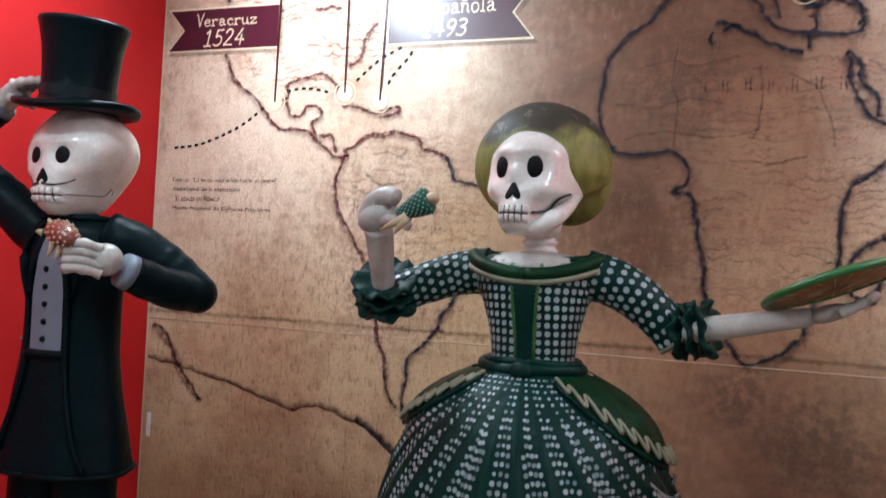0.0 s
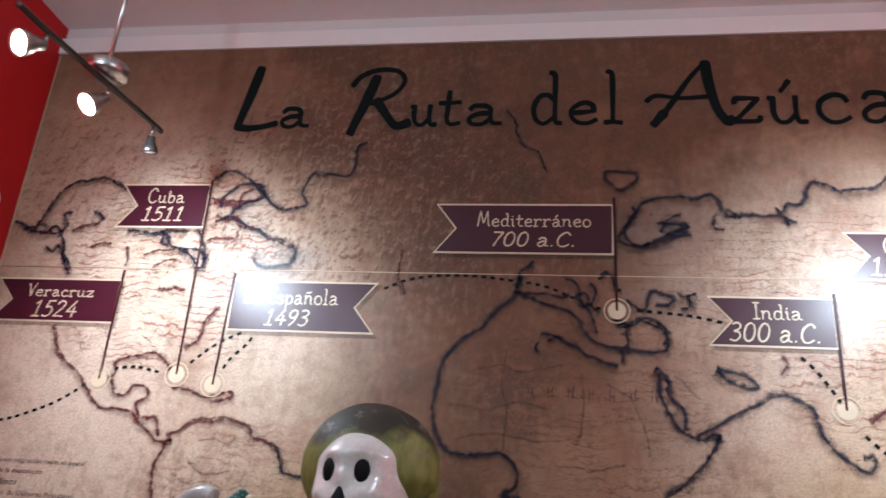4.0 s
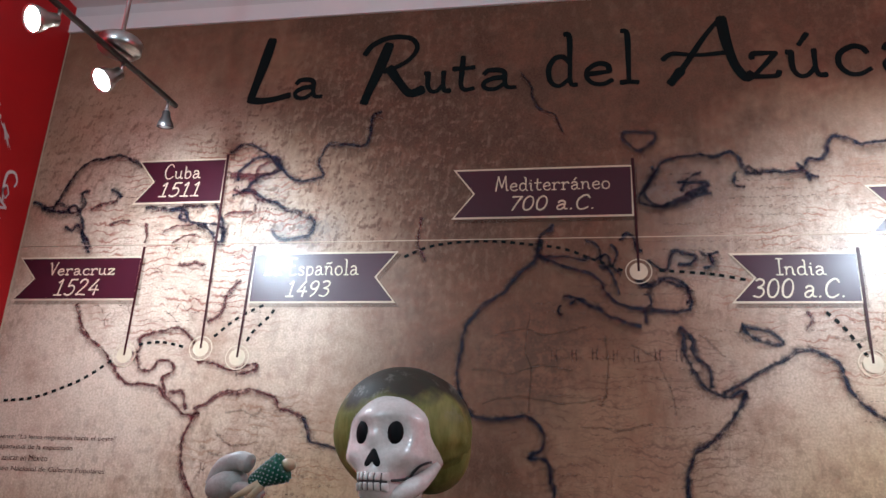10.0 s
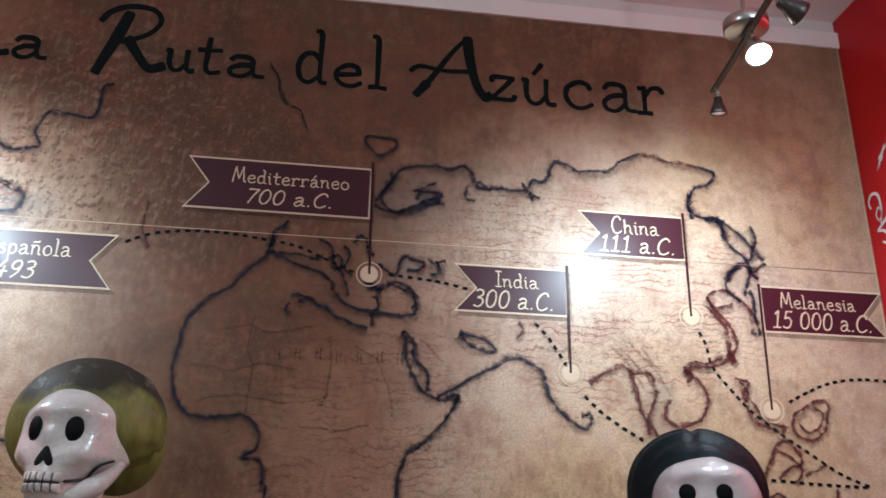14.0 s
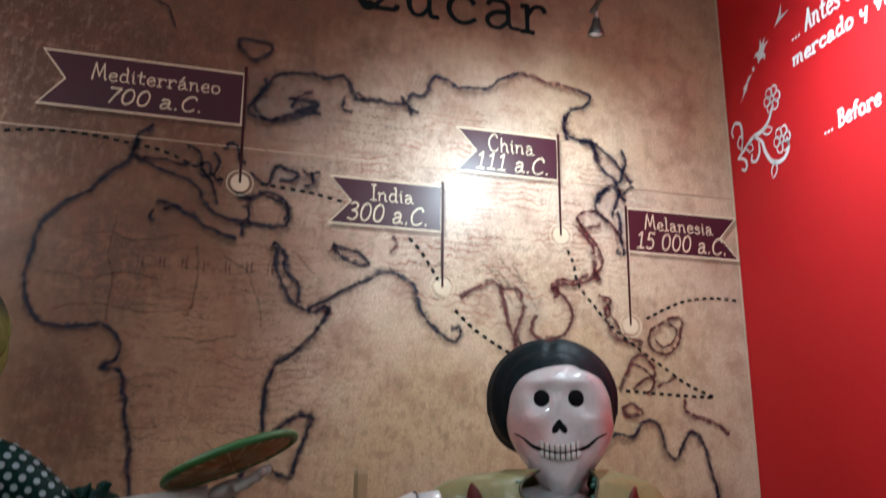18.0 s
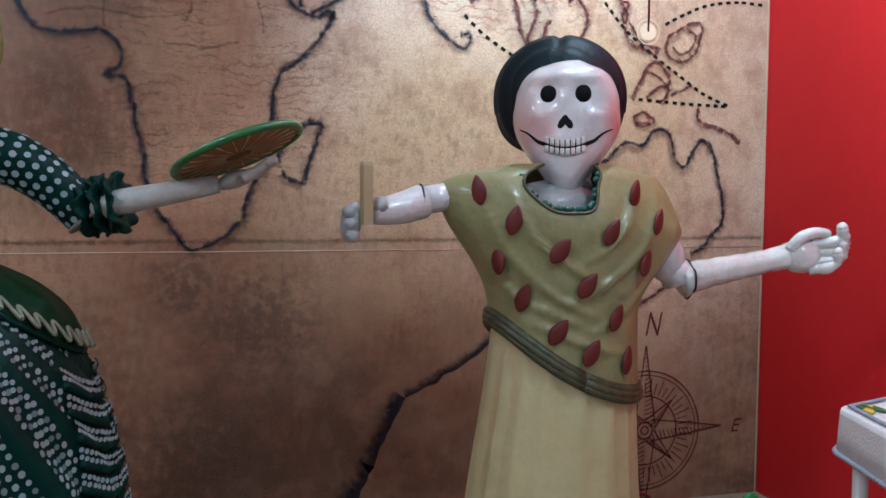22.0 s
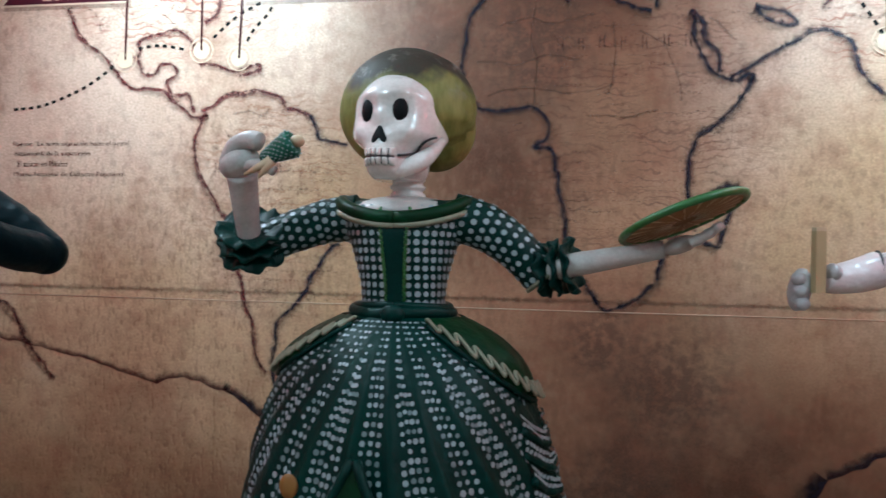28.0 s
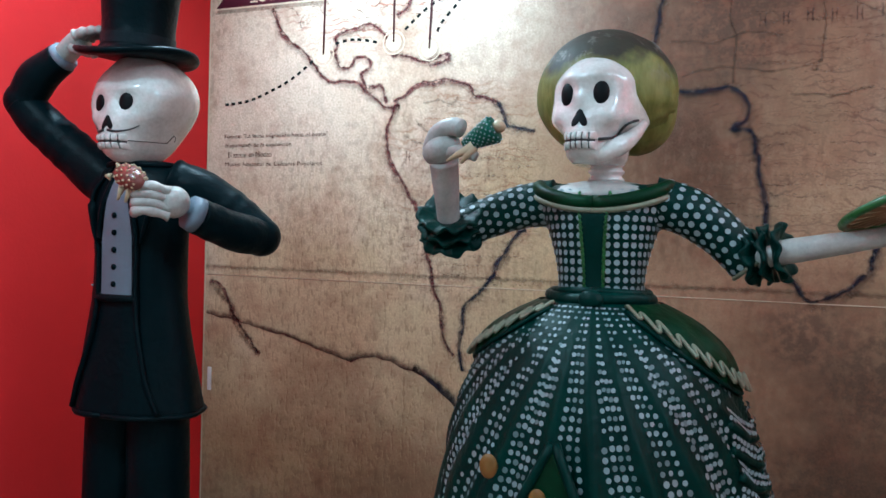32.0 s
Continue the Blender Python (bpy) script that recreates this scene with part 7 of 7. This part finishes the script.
# unseen rod and cap, added only to carry a fill light
def added_pendant(x, y):
    pendant = tagged(new("added_pendant"), "added unseen pendant with a steel cap, mount of a fill light", "lamp", "pendant lamps")
    pendant.location = (x, y, TOP)
    Build().tube([(0, 0, -0.01), (0, 0, -0.63)], 0.007, STEEL, 8).done("rod", pendant)
    cap = Build()
    cap.grid([[(r * math.cos(t), r * math.sin(t), h) for t in (2 * math.pi * k / 20 for k in range(20))] for r, h in ((0.006, -0.59), (0.05, -0.62), (0.055, -0.66), (0.02, -0.66))], STEEL, True, (True, True))
    cap.done("cap", pendant)


added_pendant(-1.6, 0.2)
added_pendant(1.6, 0.2)

# ---- decals on the red walls ----
def decal(side):
    """Flowers, two tulips and a trail of darts; side -1 on the west wall, 1 on the east wall."""
    face = LEFT + 0.003 if side < 0 else RIGHT - 0.003
    root = tagged(new("wall_decal"), "white vinyl flower and tulip decal on the red wall", "decal", "wall decals")
    put = lambda y, z: (face, y - (0.083 if side < 0 else 0.0), z - (0.045 if side < 0 else 0.0))

    def strip(name, pts, width):
        line = smooth_line([(y, z, 0) for y, z in pts], 0.008)
        rows, n = [], len(line)
        for i, p in enumerate(line):
            dd = (line[min(i + 1, n - 1)] - line[max(i - 1, 0)]).normalized()
            s = Vector((-dd.y, dd.x, 0)) * width * 1.2 * (0.35 + 0.65 * math.sin(math.pi * (0.1 + 0.8 * i / max(1, n - 1))))
            rows.append([put(p.x + s.x, p.y + s.y), put(p.x - s.x, p.y - s.y)])
        Build().grid(rows, DECAL).done(name, root, False)

    def shape(name, pts):
        Build().poly([put(y, z) for y, z in pts], DECAL).done(name, root, False)

    # climbing stems
    strip("stem", [(2.95, 2.642), (2.89, 2.672), (2.83, 2.70), (2.77, 2.705), (2.72, 2.735), (2.695, 2.78)], 0.008)
    strip("stem", [(2.83, 2.70), (2.78, 2.66), (2.76, 2.60), (2.72, 2.545), (2.66, 2.535), (2.62, 2.57), (2.625, 2.62)], 0.008)
    strip("tendril", [(2.92, 2.665), (2.905, 2.72), (2.91, 2.79), (2.95, 2.81), (2.975, 2.78), (2.965, 2.75)], 0.006)
    strip("tendril", [(2.95, 2.642), (2.91, 2.63), (2.89, 2.60), (2.905, 2.575), (2.93, 2.59)], 0.006)
    strip("tendril", [(2.80, 2.665), (2.80, 2.62), (2.825, 2.59), (2.855, 2.60), (2.85, 2.63)], 0.006)
    for cy, cz, r in ((2.69, 2.815, 0.032), (2.655, 2.62, 0.032)):
        for k in range(6):
            a = 2 * math.pi * k / 6
            strip("petal", [(cy + r * math.cos(a) + 0.019 * math.cos(t), cz + r * 1.15 * math.sin(a) + 0.021 * math.sin(t)) for t in np.linspace(0, 2 * math.pi, 9)], 0.0035)
        strip("flower_eye", [(cy + 0.012 * math.cos(t), cz + 0.013 * math.sin(t)) for t in np.linspace(0, 2 * math.pi, 9)], 0.0035)
    for cy, cz, ang, ln in ((2.735, 2.69, 0.15, 0.06), (2.72, 2.51, 1.9, 0.07), (2.86, 2.66, 0.5, 0.05), (2.925, 2.71, 1.7, 0.06)):
        d = (math.cos(ang), math.sin(ang))
        s = (-d[1], d[0])
        strip("leaf", [(cy + d[0] * ln * u + s[0] * w, cz + d[1] * ln * u + s[1] * w) for u, w in ((-0.5, 0), (-0.1, 0.018), (0.3, 0.012), (0.5, 0), (0.2, -0.012), (-0.1, -0.016), (-0.5, 0))], 0.0035)
    # two tulips, mouth to mouth
    for cy, cz, flip in ((2.725, 3.055, 1), (2.845, 2.945, -1)):
        half = [(0.010, 0.030), (0.034, 0.056), (0.022, 0.018), (0.020, -0.004), (0.040, -0.012), (0.046, -0.040), (0.030, -0.026), (0.014, -0.036), (0.0, -0.058)]
        tulip = [(0.0, 0.066), *half, *[(-u, v) for u, v in half[-2::-1]]]
        ca, sa = math.cos(0.55), math.sin(0.55)
        shape("tulip", [(cy - 0.9 * (u * ca + v * sa * flip), cz + 0.9 * (-u * sa + v * ca) * flip) for u, v in tulip])
    shape("bud", [(2.787 + 0.009 * math.cos(t), 3.0 + 0.011 * math.sin(t)) for t in np.linspace(0, 2 * math.pi, 13)[:-1]])
    # trail of darts
    for cy, cz in ((2.585, 3.15), (2.45, 3.215), (2.315, 3.255), (2.18, 3.285), (2.04, 3.305)):
        shape("dart", [(cy + 0.045, cz - 0.035), (cy + 0.005, cz + 0.01), (cy - 0.01, cz + 0.05), (cy - 0.002, cz - 0.008), (cy - 0.055, cz - 0.005)])
    return root


decal(-1)
decal(1)

# writing on the east wall
saying = tagged(new("wall_writing"), "white vinyl sentences lettered on the red wall", "lettering")
for text, y0, y1, z0, z1 in (("... Antes del d\u00eda d", 2.535, 1.93, 3.0, 3.085), ("mercado y vistos", 2.545, 1.88, 2.89, 2.95), ("... Before the", 2.42, 2.0, 2.545, 2.605)):
    hand_letters(text, 0.0, y0 - y1, z0, z1, 0.0125, DECAL, saying, 0.0, 0.12, move=lambda x, y, z: (RIGHT - 0.003 - (FACE - y), y0 - x, z))
strokes = Build()
write(strokes, "\u00bb", lambda u, v: (LEFT + 0.003, 2.14 + 0.03 * u, 2.70 + 0.012 * v), DECAL)
strokes.done("mark", saying, False)

# ---- compass rose, note tag, stick ----
rose = Build()
cx, cz = 1.805, 0.295
for r, w in ((0.242, 0.009), (0.225, 0.006), (0.14, 0.009), (0.034, 0.011), (0.016, 0.009)):
    line = [Vector((cx + r * math.cos(t), cz + r * math.sin(t))) for t in np.linspace(0, 2 * math.pi, 61)]
    ribbon(rose, line, w, INK["rose"], 0.002)
for k in range(8):
    a = math.pi / 4 * k
    ln = (0.345 if k % 2 == 0 else 0.17)
    d, s = Vector((math.cos(a), math.sin(a))), Vector((-math.sin(a), math.cos(a)))
    c = Vector((cx, cz))
    tip, base_, w = c + d * ln, c + d * 0.03, 0.044 if k % 2 == 0 else 0.028
    for q in (1, -1):
        ribbon(rose, [base_ + s * w * q, base_ + (tip - base_) * 0.5 + s * w * 0.52 * q, tip], 0.009, INK["rose"], 0.0022)
    for h in range(18):
        u = h / 18
        p = base_ + (tip - base_) * u
        ribbon(rose, [p, p - s * w * (1 - u) + d * 0.012], 0.006, INK["rose"], 0.0022)
for k in range(48):
    t = 2 * math.pi * k / 48
    d = Vector((math.cos(t), math.sin(t)))
    ribbon(rose, [Vector((cx, cz)) + d * 0.15, Vector((cx, cz)) + d * (0.215 if k % 2 else 0.195)], 0.007, INK["rose"], 0.002)
rose.done("compass_rose", mural, False, "dark red printed compass rose")
rose = Build()
write(rose, "N", on_mural(1.80, 1.875, 0.68, 0.775, 0.002), INK["rose"], 0.3)
rose.done("compass_letter", mural, False)
rose = Build()
write(rose, "E", on_mural(2.20, 2.245, 0.265, 0.32, 0.002), INK["rose"], 0.3)
rose.done("compass_letter", mural, False)

tag = Build().box((-2.414, FACE - 0.006, 0.51), (-2.396, FACE - 0.0005, 0.615), DECAL)
tag.done("paper_tag", None, False, "narrow white paper tag stuck on the mural", "tag")

stick = Build().box((-0.0125, -0.010, -0.072), (0.0125, 0.010, 0.066), WOOD)
stick.box((-0.0125, -0.010, 0.0662), (0.0125, 0.010, 0.074), HUSK)
ob = stick.done("wooden_stick", None, False, "square wooden stick with a pale end held by a statue", "stick")
ob.location, ob.rotation_euler = (0.517, 1.955, 1.232), (0, 0, radians(20))

# fine lines of the old engraving: rivers, hatching and unreadable names
fine = Build()
random.seed(7)
for x0, x1, z0, z1, count, ink in ((-0.30, 0.42, 1.30, 2.28, 150, "rope"), (0.45, 1.6, 2.05, 2.72, 110, "rope"), (-2.05, -1.3, 2.1, 2.8, 120, "red"), (-1.5, -0.95, 1.0, 1.75, 100, "rope"), (0.9, 1.6, 1.75, 2.2, 50, "rope"), (0.22, 0.9, 2.35, 2.75, 60, "rope")):
    for i in range(count):
        x, z = random.uniform(x0, x1), round(random.uniform(z0, z1) / 0.035) * 0.035
        if ink == "rope" or i % 4:
            n, step = random.randint(2, 6), random.uniform(0.008, 0.015)
            for k in range(n):
                px, pz = x + k * step * 1.5, z + random.uniform(-0.004, 0.004)
                ribbon(fine, [Vector((px, pz)), Vector((px + step * 0.5, pz + random.uniform(-0.006, 0.006))), Vector((px + step, pz))], 0.006, INK["rope" if ink == "rope" else "red"], 0.0015)
        else:
            a, pts = random.uniform(0, 6.28), [Vector((x, z))]
            for k in range(random.randint(2, 3)):
                a += random.uniform(-0.7, 0.7)
                pts.append(pts[-1] + 0.022 * Vector((math.cos(a), math.sin(a))))
            ribbon(fine, pts, 0.0075, INK["red"], 0.0015)
# rows of faint capital letters that can no longer be read
for x0, z0, step, count, tall in ((-0.12, 1.985, 0.075, 7, 0.045), (-1.45, 1.535, 0.085, 4, 0.04)):
    for k in range(count):
        x, z = x0 + step * k, z0 + random.uniform(-0.004, 0.004)
        for dx in (0.0, random.uniform(0.014, 0.022)):
            ribbon(fine, [Vector((x + dx, z)), Vector((x + dx * 0.8, z + tall * 0.5)), Vector((x + dx, z + tall))], 0.008, INK["red"], 0.0015)
        ribbon(fine, [Vector((x, z + tall * 0.5)), Vector((x + 0.009, z + tall * random.uniform(0.3, 0.9))), Vector((x + 0.018, z + tall * 0.5))], 0.007, INK["red"], 0.0015)
fine.done("engraving", mural, False, kind="stuff")

# ---- clump of round leaves in the corner ----
LOBE = material("leaf_green", (0.03, 0.22, 0.05), 0.45, second=(0.015, 0.12, 0.03), scale=20, bump=0.2)
clump = tagged(new("leafy_plant"), "low clump of round bright green leaves on the floor", "plant")
clump.location = (1.71, 2.2, 0)
for k in range(12):
    a, r = 2.4 * k, 0.025 + 0.009 * k
    foot, tip = Vector((0.3 * r * math.cos(a), 0.3 * r * math.sin(a), 0.0)), Vector((r * math.cos(a), r * math.sin(a), 0.325 - 0.012 * k + 0.01 * math.sin(5 * k)))
    leaf = Build()
    leaf.tube(smooth_line([foot, (foot + tip) / 2, tip - Vector((0, 0, 0.04))], 0.05), 0.005, LOBE, 7)
    leaf.ball(tip - Vector((0, 0, 0.03)), (0.032, 0.012, 0.036), LOBE, Euler((0.3 * math.sin(a), 0.3 * math.cos(a), a)).to_matrix(), 12, 8)
    leaf.done("leaf", clump)

# ---- covered table by the east wall ----
CLOTH = material("white_cloth", (0.62, 0.58, 0.57), 0.7, second=(0.52, 0.48, 0.48), scale=25, bump=0.25, bump_scale=160)
THREAD = material("yellow_thread", (0.62, 0.42, 0.05), 0.6, scale=60)
LACE = material("grey_lace", (0.24, 0.24, 0.28), 0.7, second=(0.36, 0.36, 0.40), scale=60, bump=0.4)
table = tagged(new("side_table"), "small table under a white cloth with grey lace edging", "table")
table.location = (1.7, 1.8, 0)
e1, e2 = Vector((0.955, 0.295, 0)).normalized(), Vector((-0.265, -0.964, 0)).normalized()
w1, w2 = 0.5, 0.75
def slab(z, grow, n=10):
    """A rounded outline of the table top."""
    out, r = [], 0.03
    for (sx, sy), a0 in (((1, 1), 0), ((0, 1), 90), ((0, 0), 180), ((1, 0), 270)):
        for k in range(n):
            a = radians(a0 + 90 * k / (n - 1))
            u = (w1 - r if sx else r) + (r + grow) * math.cos(a)
            v = (w2 - r if sy else r) + (r + grow) * math.sin(a)
            out.append(e1 * u + e2 * v + Vector((0, 0, z)))
    return out
top = Build()
top.grid([slab(0.675, -0.2), slab(0.698, -0.02), slab(0.70, -0.008), slab(0.696, 0.0), slab(0.686, 0.004)][1:], CLOTH, True)
top.poly(slab(0.698, -0.02), CLOTH)
top.grid([slab(0.686, 0.004), slab(0.64, 0.008), slab(0.585, 0.012), slab(0.583, 0.006)], CLOTH, True)
cloth = top.done("tablecloth", table, True, "white cloth with a short hanging edge")
for z, g, r in ((0.704, -0.03, 0.007), (0.588, 0.014, 0.009)):
    ring = slab(z, g, 10)
    ring.append(ring[0])
    lace = Build()
    line = smooth_line(ring, 0.012)
    for i, p in enumerate(line):
        lace.ball(p, (r, r, r * 0.7), LACE, None, 7, 5)
    lace.done("lace_edge", cloth, True, "grey lace edging")
for du, dv, rr, mat in ((0.075, 0.05, 0.028, RIND), (0.10, 0.085, 0.022, RIND), (0.065, 0.085, 0.018, PULP), (0.09, 0.06, 0.016, PULP)):
    leaf = Build()
    leaf.ball(e1 * du + e2 * dv + Vector((0, 0, 0.702)), (rr * 1.5, rr * 0.7, 0.004), mat if mat is RIND else THREAD, Euler((0, 0, 0.5 + 9 * du)).to_matrix(), 12, 6)
    leaf.done("embroidery", cloth, True, "stitched green leaf" if mat is RIND else "stitched yellow flower")
for u, v in ((0.06, 0.06), (w1 - 0.06, 0.06), (0.06, w2 - 0.06), (w1 - 0.06, w2 - 0.06)):
    c = e1 * u + e2 * v
    Build().tube([c, c + Vector((0, 0, 0.66))], [0.016, 0.020], WHITE, 10).done("leg", table)
